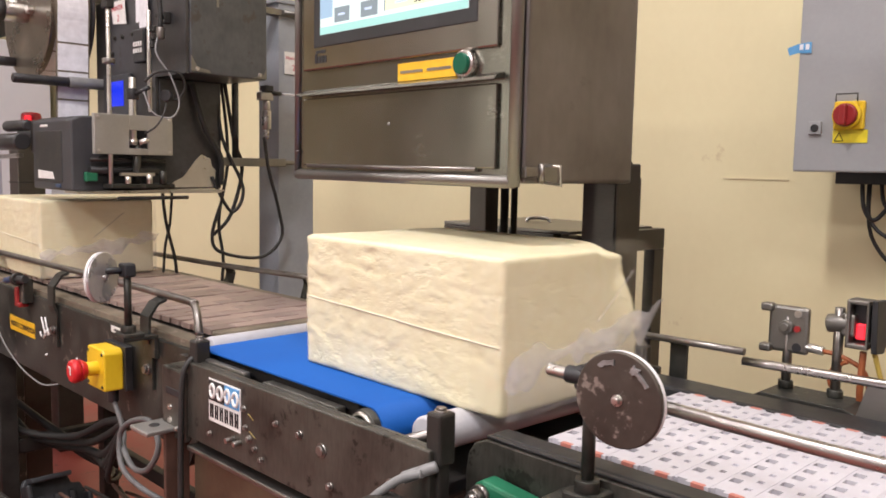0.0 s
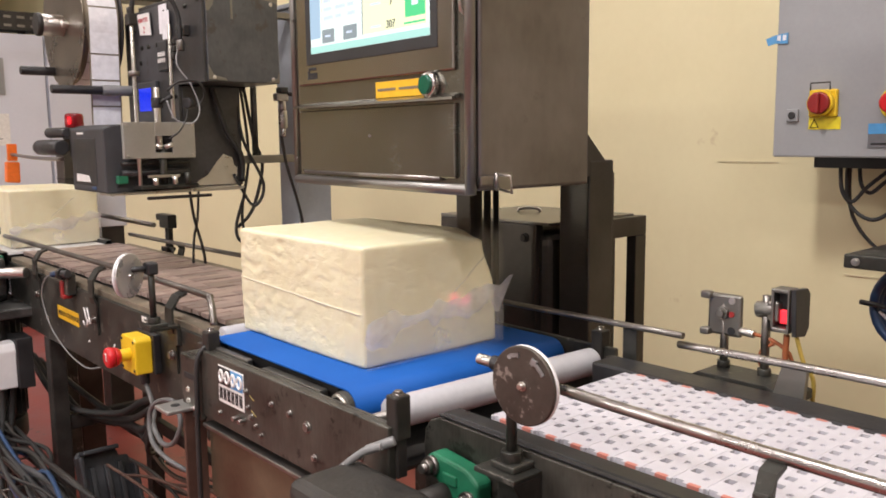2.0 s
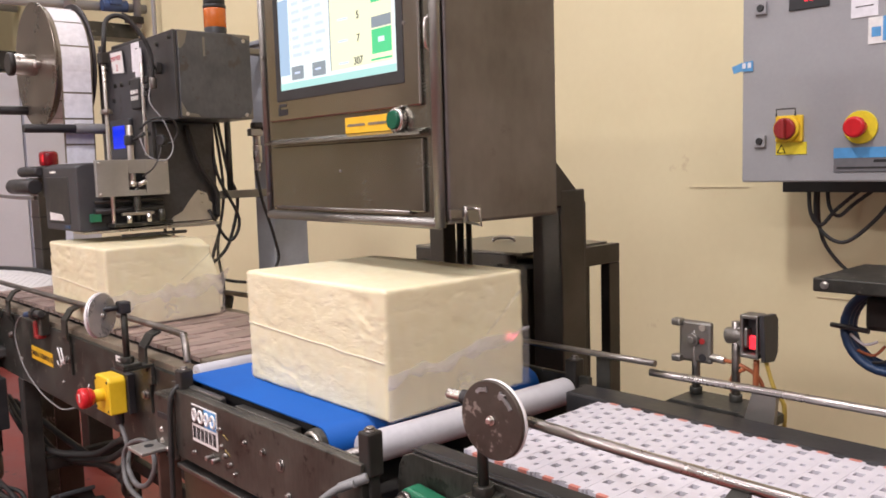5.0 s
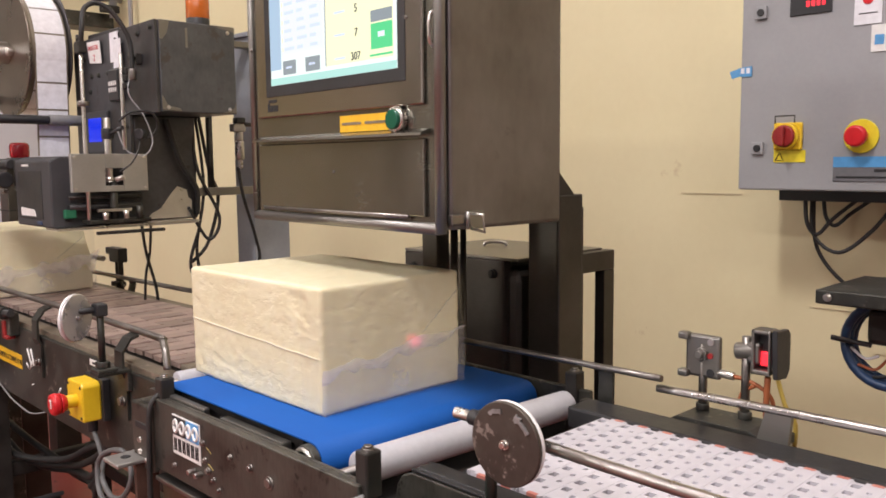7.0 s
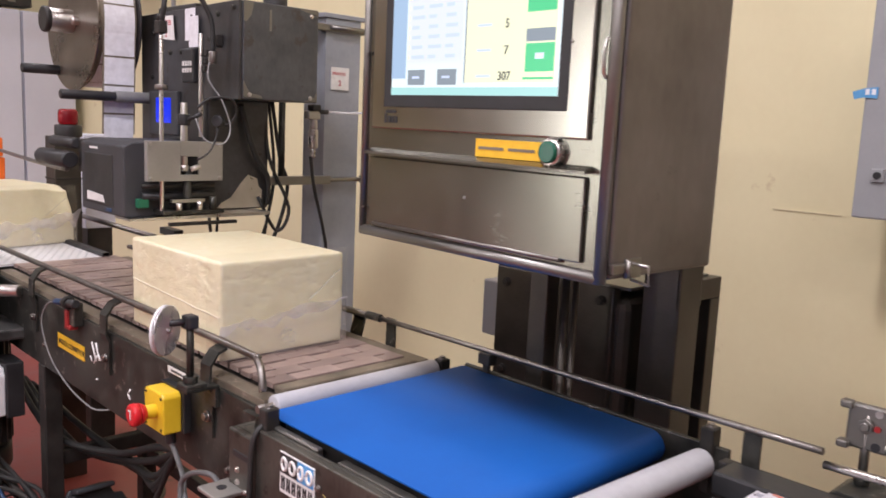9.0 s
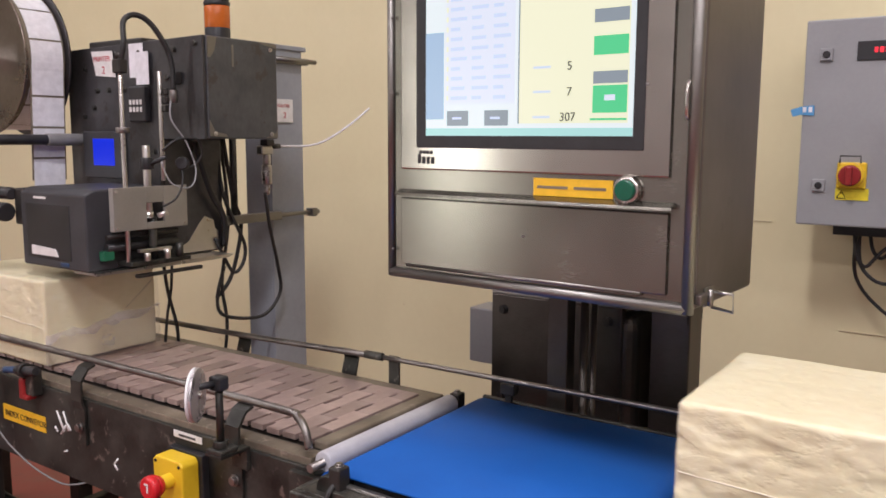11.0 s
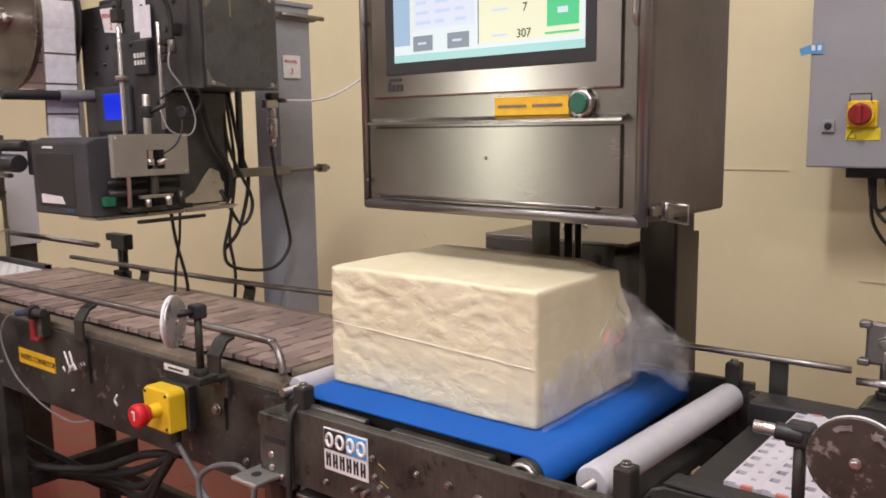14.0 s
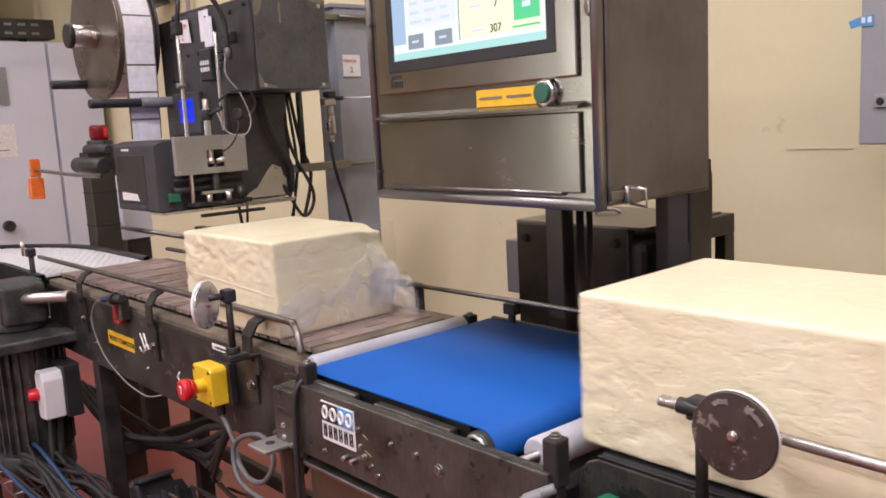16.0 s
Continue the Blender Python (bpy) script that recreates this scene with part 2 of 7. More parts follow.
def solo(name, bm, mat, at, label, category, group="", kind=""):
    """A thing that is one mesh."""
    bmesh.ops.translate(bm, verts=bm.verts, vec=-Vector(at))
    me = bpy.data.meshes.new(name)
    bm.to_mesh(me)
    bm.free()
    me.materials.append(mat)
    ob = new(name, me)
    ob.location = at
    ORIGIN[ob.name] = Vector(at)
    return tagged(ob, label, category, group, kind)


def merge(*bms):
    out = bms[0]
    for b in bms[1:]:
        me = bpy.data.meshes.new("tmp")
        b.to_mesh(me)
        b.free()
        out.from_mesh(me)
        bpy.data.meshes.remove(me)
    return out


def box(x0, x1, y0, y1, z0, z1, bev=0.002, seg=2):
    bm = bmesh.new()
    bmesh.ops.create_cube(bm, size=1)
    for v in bm.verts:
        v.co = Vector(((x0 + x1) / 2 + v.co.x * (x1 - x0), (y0 + y1) / 2 + v.co.y * (y1 - y0), (z0 + z1) / 2 + v.co.z * (z1 - z0)))
    if bev:
        bev = min(bev, 0.45 * min(abs(x1 - x0), abs(y1 - y0), abs(z1 - z0)))
        bmesh.ops.bevel(bm, geom=bm.edges[:], offset=bev, segments=seg, affect="EDGES", profile=0.5)
        for f in bm.faces:
            f.smooth = False
    return bm


def rod(a, b, r, n=16, bev=0.0, r2=None):
    """A round bar from a to b."""
    a, b = Vector(a), Vector(b)
    bm = bmesh.new()
    bmesh.ops.create_cone(bm, cap_ends=True, segments=n, radius1=r, radius2=r if r2 is None else r2, depth=(b - a).length)
    if bev:
        rims = [e for e in bm.edges if abs(e.verts[0].co.z - e.verts[1].co.z) < 1e-6]
        bmesh.ops.bevel(bm, geom=rims, offset=bev, segments=2, affect="EDGES", profile=0.5)
    q = (b - a).to_track_quat("Z", "Y").to_matrix().to_4x4()
    bmesh.ops.transform(bm, matrix=Matrix.Translation((a + b) / 2) @ q, verts=bm.verts)
    for f in bm.faces:
        f.smooth = len(f.verts) == 4
    return bm


def smooth_path(pts, per=6):
    """A rounded line through the points."""
    pts = [Vector(p) for p in pts]
    out = []
    for i in range(len(pts) - 1):
        p0, p1, p2, p3 = pts[max(i - 1, 0)], pts[i], pts[i + 1], pts[min(i + 2, len(pts) - 1)]
        for k in range(per):
            u = k / per
            out.append(0.5 * ((2 * p1) + (p2 - p0) * u + (2 * p0 - 5 * p1 + 4 * p2 - p3) * u * u + (3 * p1 - p0 - 3 * p2 + p3) * u ** 3))
    out.append(pts[-1])
    return out


def pipe(pts, r, n=8, per=6, rounded=True):
    """A round bar or cable along a line."""
    path = smooth_path(pts, per) if rounded else [Vector(p) for p in pts]
    bm = bmesh.new()
    rings, up = [], Vector((0.13, 0.27, 0.95))
    for i, p in enumerate(path):
        d = (path[min(i + 1, len(path) - 1)] - path[max(i - 1, 0)]).normalized()
        u = d.cross(up)
        if u.length < 0.05:
            u = d.cross(Vector((1, 0, 0)))
        u.normalize()
        w = d.cross(u).normalized()
        up = u.cross(d)
        rings.append([bm.verts.new(p + r * (math.cos(a) * u + math.sin(a) * w)) for a in (2 * math.pi * k / n for k in range(n))])
    for r0, r1 in zip(rings, rings[1:]):
        for k in range(n):
            f = bm.faces.new((r0[k], r0[(k + 1) % n], r1[(k + 1) % n], r1[k]))
            f.smooth = True
    bm.faces.new(rings[0][::-1])
    bm.faces.new(rings[-1])
    bmesh.ops.recalc_face_normals(bm, faces=bm.faces)
    return bm


def prism(profile, a, b, axis="y", bev=0.0):
    """A flat outline, given in the two other axes in order, drawn out along axis from a to b."""
    bm = bmesh.new()

    def at(u, v, w):
        return {"x": (w, u, v), "y": (u, w, v), "z": (u, v, w)}[axis]
    lo = [bm.verts.new(at(u, v, a)) for u, v in profile]
    hi = [bm.verts.new(at(u, v, b)) for u, v in profile]
    n = len(profile)
    bm.faces.new(lo)
    bm.faces.new(hi)
    for i in range(n):
        bm.faces.new((lo[i], lo[(i + 1) % n], hi[(i + 1) % n], hi[i]))
    bmesh.ops.recalc_face_normals(bm, faces=bm.faces)
    if bev:
        bmesh.ops.bevel(bm, geom=bm.edges[:], offset=bev, segments=2, affect="EDGES", profile=0.5)
    return bm


def bolt(p, axis, r=0.005, h=0.004):
    """A domed bolt head standing out along axis."""
    p, d = Vector(p), Vector(axis).normalized()
    return merge(rod(p - d * 0.002, p + d * h * 0.5, r * 1.25, 12), rod(p + d * h * 0.5, p + d * (h + 0.001), r, 6, 0.001))


# ---- the hall ----
WX = 2.10


def setting(name, bm, mat, label, category):
    return solo(name, bm, mat, (0, 0, 0), label, category, "", "structure")


setting("floor", box(-5, WX, -5, 9, -0.2, 0, 0), FLOOR, "worn red resin factory floor with dark stains", "floor")
setting("wall_east", box(WX, WX + 0.15, -5, 9, 0, CEIL, 0), WALL, "cream coloured hygienic wall panel with smudges", "wall")
setting("wall_north", box(-5.15, WX + 0.15, 9, 9.15, 0, CEIL, 0), WALL, "cream coloured wall behind the machines", "wall")
w0, w1, w2, w3 = WIN_Y - WIN_W / 2, WIN_Y + WIN_W / 2, WIN_Z - WIN_H / 2, WIN_Z + WIN_H / 2
setting("wall_west", merge(box(-5.15, -5, -5, w0, 0, CEIL, 0), box(-5.15, -5, w1, 9, 0, CEIL, 0), box(-5.15, -5, w0, w1, 0, w2, 0), box(-5.15, -5, w0, w1, w3, CEIL, 0)), WALL_PALE, "plain pale wall of the hall with an added window", "wall")
# added window frame, out of view, round the lamp for the terminal's sheen
setting("window_1", merge(box(-5.06, -4.99, w0 - 0.04, w0 + 0.01, w2, w3, 0.003), box(-5.06, -4.99, w1 - 0.01, w1 + 0.04, w2, w3, 0.003), box(-5.06, -4.99, w0 - 0.04, w1 + 0.04, w2 - 0.04, w2 + 0.01, 0.003), box(-5.06, -4.99, w0 - 0.04, w1 + 0.04, w3 - 0.01, w3 + 0.04, 0.003)), WHITE_PL, "white frame round an added window, out of view", "window")
setting("wall_south", box(-5.15, WX + 0.15, -5.15, -5, 0, CEIL, 0), WALL_PALE, "plain pale wall of the hall", "wall")
setting("ceiling", box(-5.15, WX + 0.15, -5.15, 9.15, CEIL, CEIL + 0.15, 0), CEILING, "plain white hall ceiling", "ceiling")



# ---- weighing conveyor with the blue belt ----
def weighing_conveyor():
    t = thing("weighing_conveyor", (0.83, 0.9, 0), "dark steel weighing conveyor with a clean blue belt", "conveyor")
    near = part("side_plate", merge(box(0.585, 0.597, 0.605, 1.128, 0.778, 0.893, 0.002), box(0.597, 0.603, 0.605, 1.128, 0.887, 0.893, 0.001)), PLATE, t, "scuffed steel side plate with bolts")
    part("side_plate", box(1.058, 1.068, 0.62, 1.16, 0.752, 0.905, 0.002), STEEL_DARK, t)
    part("end_bracket", merge(box(0.580, 0.592, 1.128, 1.20, 0.768, 0.876, 0.003), box(0.592, 0.64, 1.188, 1.20, 0.768, 0.876, 0.002), box(0.592, 0.63, 1.128, 1.188, 0.868, 0.876, 0.002)), PLATE, t, "slotted steel end bracket")
    # solid dark bar on the bracket, coloured as the shade in a slot
    part("slot", box(0.5785, 0.582, 1.14, 1.185, 0.835, 0.845, 0.001), INK, t)
    # the belt: a loop round two drums
    prof = []
    r, za = 0.026, 0.879
    for k in range(13):
        a = math.pi / 2 + math.pi * k / 12
        prof.append((0.742 + r * math.cos(a), za + r * math.sin(a)))
    for k in range(13):
        a = -math.pi / 2 + math.pi * k / 12
        prof.append((1.147 + r * math.cos(a), za + r * math.sin(a)))
    cy, b = 0.9445, bmesh.new()
    ring = []
    for y, z in prof:
        yc = 0.742 if y < cy else 1.147
        n = Vector((0, y - yc, z - za)).normalized() * 0.0022
        ring.append([b.verts.new(Vector((x, y, z)) - n * q) for x, q in ((0.617, 0), (1.046, 0), (1.046, 1), (0.617, 1))])
    for q, w in zip(ring, ring[1:] + ring[:1]):
        for i in range(4):
            f = b.faces.new((q[i], q[(i + 1) % 4], w[(i + 1) % 4], w[i]))
            f.smooth = i == 0
    bmesh.ops.recalc_face_normals(b, faces=b.faces)
    part("belt", b, BELT_BLUE, t, "smooth blue belt")
    for y in (0.742, 1.147):
        d = part("drum", rod((0.606, y, za), (1.052, y, za), 0.0235, 28, 0.003), STEEL_DARK, t, "dark end drum")
        if y < 1:
            part("drum_ring", pipe([(0.605, y + 0.0185 * math.cos(a), za + 0.0185 * math.sin(a)) for a in (2 * math.pi * q / 24 for q in range(25))], 0.003, 8, 1, False), STEEL_BRIGHT, d)
    part("slider_bed", box(0.628, 1.036, 0.775, 1.115, 0.862, 0.9018, 0.002), IRON, t, "black bed under the belt")
    # slide beds beside the belt
    part("slide_bar", box(0.604, 0.621, 0.79, 0.955, 0.862, 0.894, 0.003), PLATE, t)
    part("slide_bar", box(0.604, 0.616, 1.0, 1.12, 0.874, 0.897, 0.003), STEEL, t)
    # bolts and screws on the near plate
    for y, z, rr in ((0.968, 0.857, 0.0045), (0.964, 0.832, 0.004), (0.955, 0.818, 0.005), (0.94, 0.808, 0.004), (0.925, 0.797, 0.004), (0.89, 0.855, 0.004), (0.838, 0.853, 0.0055), (0.792, 0.845, 0.0085), (0.775, 0.805, 0.005), (0.665, 0.84, 0.0065), (0.665, 0.80, 0.0065), (1.06, 0.80, 0.004)):
        part("bolt", bolt((0.585, y, z), (-1, 0, 0), rr * 0.85, 0.004), STEEL_ROD, near)
    for y in (0.998, 0.978):
        part("stud", rod((0.587, y, 0.807), (0.573, y, 0.8065), 0.0042, 12, 0.001), STEEL_RAIL, near)
    for y, z in ((1.172, 0.815), (1.172, 0.795), (1.150, 0.785)):
        part("bolt", bolt((0.580, y, z), (-1, 0, 0), 0.004, 0.003), STEEL_BRIGHT, t)
    # the maker's plate: dark and blue fields with plain pale and dark shapes for its device
    s = part("sign_plate", box(0.5835, 0.5852, 0.976, 1.061, 0.820, 0.882, 0.0006), WHITE, near, "white sticker with dark and blue fields")
    part("dark_field", box(0.5825, 0.5840, 1.016, 1.059, 0.851, 0.880, 0), INK, s)
    part("blue_field", box(0.5825, 0.5840, 0.978, 1.016, 0.851, 0.880, 0), SIGN_BLUE, s)
    for k in range(4):
        y = 1.048 - k * 0.0205
        ring = [(0.5822, y + (0.0068 if k % 2 else 0.0058) * math.cos(a), 0.8655 + 0.0092 * math.sin(a)) for a in (2 * math.pi * q / 16 for q in range(17))]
        part("pale_ring", pipe(ring, 0.0024, 6, 1, False), WHITE, s)
    for k in range(6):
        y = 1.052 - k * 0.0134
        part("dark_stroke", merge(box(0.5825, 0.5840, y - 0.0045, y - 0.0015, 0.826, 0.846, 0), box(0.5825, 0.5840, y + 0.0012, y + 0.0042, 0.826, 0.846, 0), box(0.5827, 0.5838, y - 0.0045, y + 0.0042, 0.838 - 0.006 * (k % 2), 0.842 - 0.006 * (k % 2), 0)), INK, s)
    for y0, z0, y1, z1 in ((0.958, 0.852, 0.945, 0.846), (0.955, 0.828, 0.940, 0.822)):
        part("paint_mark", rod((0.5850, y0, z0), (0.5850, y1, z1), 0.0009, 6), MARKER, near, "faint yellow marker stroke")
    # lower frame
    part("cover", box(0.588, 0.61, 0.60, 1.115, 0.64, 0.758, 0.003), COVER_TAN, t, "brownish steel lower cover")
    part("ledge", box(0.580, 0.62, 0.60, 1.122, 0.760, 0.768, 0.002), STEEL_ROD, t, "worn steel ledge")
    part("cover", box(0.60, 0.618, 0.60, 1.09, 0.40, 0.625, 0.003), STEEL_DARK, t)
    part("ledge", box(0.585, 0.625, 0.60, 1.10, 0.627, 0.638, 0.002), STEEL_ROD, t)
    for x, y in ((0.64, 0.66), (0.64, 1.06), (1.04, 0.66), (1.04, 1.06)):
        part("leg", box(x - 0.025, x + 0.025, y - 0.025, y + 0.025, 0, 0.75, 0.003), STEEL_DARK, t)
    part("cross_bar", box(0.61, 1.07, 0.645, 0.675, 0.30, 0.34, 0.003), STEEL_DARK, t)
    part("cross_bar", box(0.61, 1.07, 1.045, 1.075, 0.30, 0.34, 0.003), STEEL_DARK, t)
    part("under_tray", box(0.62, 1.05, 0.66, 1.12, 0.80, 0.806, 0.001), IRON, t)
    part("small_sensor", merge(box(1.046, 1.068, 1.085, 1.115, 0.918, 0.94, 0.003), box(1.052, 1.06, 1.093, 1.107, 0.90, 0.92, 0.001)), BLACK, t, "small black sensor head")
    return t


weighing_conveyor()


def transfer_roller(y0, x0, x1, y1, z, r, label):
    t = thing("transfer_roller", ((x0 + x1) / 2, y0, z - r), label, "roller")
    part("tube", rod((x0, y0, z), (x1, y1, z), r, 28, 0.003), ROLLER, t)
    part("shaft", rod((x0 - 0.03, y0, z), (x1 + 0.03, y1, z), 0.007, 12), STEEL_ROD, t)
    return t


transfer_roller(1.212, 0.668, 1.028, 1.212, 0.887, 0.018, "grey white transfer roller beside the blue belt")
transfer_roller(0.666, 0.634, 1.035, 0.648, 0.884, 0.022, "thick grey white transfer roller at the belt inlet")


def bearing_block(x, y, z0, z1, label):
    t = thing("bearing_block", (x, y, z0), label, "bracket")
    part("body", box(x - 0.012, x + 0.012, y - 0.011, y + 0.011, z0, z1, 0.003), IRON, t)
    part("screw", bolt((x, y, z1), (0, 0, 1), 0.006, 0.004), STEEL_ROD, t)
    part("tongue", box(x - 0.008, x + 0.008, y - 0.007, y + 0.007, z0 - 0.05, z0 + 0.002, 0.002), IRON, t)
    return t


bearing_block(0.603, 0.607, 0.875, 0.932, "black roller bearing block on the side frame")
bearing_block(1.062, 0.652, 0.88, 0.932, "black roller bearing block beside the inlet")
bearing_block(0.602, 1.120, 0.870, 0.925, "black roller bearing block beside the outlet")
bearing_block(1.05, 1.212, 0.86, 0.903, "small black roller bearing block at the far frame")


# ---- index conveyor with slats ----
def index_conveyor():
    t = thing("index_conveyor", (0.85, 1.9, 0), "grimy steel index conveyor with brown plastic slats", "conveyor")
    near = part("side_plate", box(0.655, 0.664, 1.205, 2.62, 0.70, 0.878, 0.002), STEEL_DARK, t, "dark scratched steel side plate")
    part("lip", box(0.664, 0.699, 1.235, 2.62, 0.872, 0.89, 0.002), LIP, t, "worn brown edge strip")
    part("side_plate", box(1.035, 1.045, 1.235, 2.62, 0.70, 0.893, 0.002), STEEL_DARK, t)
    part("lip", box(1.003, 1.036, 1.235, 2.62, 0.885, 0.899, 0.002), LIP, t)
    part("slat_bed", box(0.70, 1.002, 1.235, 2.62, 0.86, 0.888, 0.001), IRON, t)
    part("end_plate", box(0.700, 1.002, 1.232, 1.262, 0.889, 0.9035, 0.003), LIP, t, "worn brown end plate")
    part("end_bracket", prism([(1.19, 0.872), (1.26, 0.872), (1.26, 0.70), (1.23, 0.69), (1.19, 0.76)], 0.640, 0.653, "x"), STEEL_DARK, t)
    for y, z, rr in ((1.28, 0.80, 0.0055), (1.25, 0.835, 0.005), (1.225, 0.80, 0.006), (1.225, 0.84, 0.006), (1.66, 0.745, 0.007), (1.33, 0.74, 0.005), (2.24, 0.76, 0.005)):
        part("bolt", bolt((0.655, y, z), (-1, 0, 0), rr, 0.006), STEEL_ROD, near)
    for y0, z0, y1, z1 in ((1.935, 0.835, 1.912, 0.795), (1.925, 0.788, 1.905, 0.81), (1.912, 0.838, 1.895, 0.80), (1.945, 0.80, 1.935, 0.79), (1.900, 0.815, 1.888, 0.802), (1.745, 0.765, 1.733, 0.778), (1.745, 0.765, 1.735, 0.755), (1.915, 0.752, 1.905, 0.756)):
        part("paint_scratch", rod((0.6545, y0, z0), (0.6545, y1, z1), 0.0022, 6), WHITE, near)
    lab = part("label_plate", box(0.6535, 0.6552, 1.980, 2.146, 0.777, 0.812, 0.0006), AMBER_LABEL, near, "amber label reading index conveyor")
    write("INDEX CONVEYOR", 0.0185, INK, lab, (0.6528, 2.137, 0.788), t)
    part("tag", box(0.6535, 0.6552, 1.484, 1.560, 0.861, 0.8735, 0.0005), WHITE, near, "small white tag")
    part("tag_text", box(0.6528, 0.6540, 1.50, 1.545, 0.865, 0.869, 0), GREY_DARK, near)
    # legs with their braces
    for x, y in ((0.675, 2.27), (1.015, 2.46), (1.015, 1.30)):
        part("leg", box(x - 0.022, x + 0.022, y - 0.022, y + 0.022, 0, 0.70, 0.003), IRON, t)
    part("brace", box(1.003, 1.027, 1.32, 2.44, 0.30, 0.34, 0.003), IRON, t)
    part("brace", box(0.69, 1.0, 2.26, 2.29, 0.42, 0.46, 0.003), IRON, t)
    return t


def write(text, size, mat, parent, at, top, turn=(90, 0, -90)):
    """Raised lettering on a plate."""
    cu = bpy.data.curves.new("lettering", "FONT")
    cu.body, cu.size, cu.extrude = text, size, 0.0003
    tmp = bpy.data.objects.new("lettering", cu)
    scene.collection.objects.link(tmp)
    bpy.context.view_layer.update()
    me = bpy.data.meshes.new_from_object(tmp)
    bpy.data.objects.remove(tmp)
    me.transform(Matrix.Translation(Vector(at) - ORIGIN.get(top.name, Vector())) @ pose(0, 0, 0, *turn))
    me.materials.clear()
    me.materials.append(mat)
    ob = new("lettering", me)
    ob.parent = parent
    return ob


INDEX = index_conveyor()


# ---- infeed conveyor ----
def infeed_conveyor():
    t = thing("infeed_conveyor", (0.83, -0.6, 0), "steel infeed conveyor with a white open plastic chain", "conveyor")
    part("side_plate", prism([(0.612, 0.855), (0.609, 0.876), (0.600, 0.890), (0.582, 0.897), (-2.75, 0.898), (-2.75, 0.73), (0.61, 0.73)], 0.648, 0.656, "x", 0.0015), PLATE, t, "brushed steel side plate")
    part("guide", merge(box(0.6565, 0.686, -2.75, 0.585, 0.872, 0.9020, 0.003), box(0.650, 0.656, -2.75, 0.585, 0.8985, 0.9015, 0.001)), BLACK, t, "black wear guide")
    part("guide", box(0.973, 1.03, -2.75, 0.60, 0.872, 0.905, 0.004), BLACK, t, "black wear guide")
    part("side_plate", box(1.03, 1.05, -2.75, 0.62, 0.73, 0.898, 0.002), IRON, t)
    # bed coloured ink black to put the dark depth into the chain's holes
    part("bed", box(0.668, 0.982, -2.75, 0.60, 0.850, 0.866, 0.001), INK, t)
    for x in (0.68, 1.02):
        for y in (0.2, -1.4):
            part("leg", box(x - 0.025, x + 0.025, y - 0.025, y + 0.025, 0, 0.73, 0.003), STEEL_DARK, t)
    for y, z in ((0.26, 0.80), (0.10, 0.82), (-0.1, 0.80)):
        part("bolt", bolt((0.648, y, z), (-1, 0, 0), 0.007, 0.006), STEEL_ROD, t)
    return t


INFEED = infeed_conveyor()


# ---- curved conveyor after the labelling head ----
CC, RI, RO = (0.24, 2.98), 0.415, 0.715


def curve_conveyor():
    t = thing("curve_conveyor", (0.6, 3.2, 0), "curved conveyor with a white plastic chain", "conveyor")

    def arc(r0, r1, z0, z1, mat, name, label=""):
        bm = bmesh.new()
        n = 30
        ring = []
        for k in range(-6, n + 7):
            a = math.pi / 2 * min(max(k, 0), n) / n
            y_back, x_on = min(k, 0) * 0.06, -max(k - n, 0) * 0.25
            for r in (r0, r1):
                for z in (z0, z1):
                    ring.append(bm.verts.new((CC[0] + r * math.cos(a) + x_on, CC[1] + r * math.sin(a) + y_back, z)))
        for i in range(n + 12):
            q, w = ring[4 * i:4 * i + 4], ring[4 * i + 4:4 * i + 8]
            for c, d in ((0, 1), (1, 3), (3, 2), (2, 0)):
                bm.faces.new((q[c], q[d], w[d], w[c]))
        bmesh.ops.recalc_face_normals(bm, faces=bm.faces)
        return part(name, bm, mat, t, label)
    arc(RI, RO, 0.865, 0.884, IRON, "bed")
    arc(RO, RO + 0.02, 0.80, 0.915, BLACK, "guide", "black outer guide")
    arc(RI - 0.02, RI, 0.78, 0.906, BLACK, "guide", "black inner guide")
    for a in (0.15, 0.9, 1.5):
        for r in (RI, RO):
            x, y = CC[0] + r * math.cos(a), CC[1] + r * math.sin(a)
            part("leg", box(x - 0.025, x + 0.025, y - 0.025, y + 0.025, 0, 0.8, 0.003), STEEL_DARK, t)
    return t


CURVE = curve_conveyor()


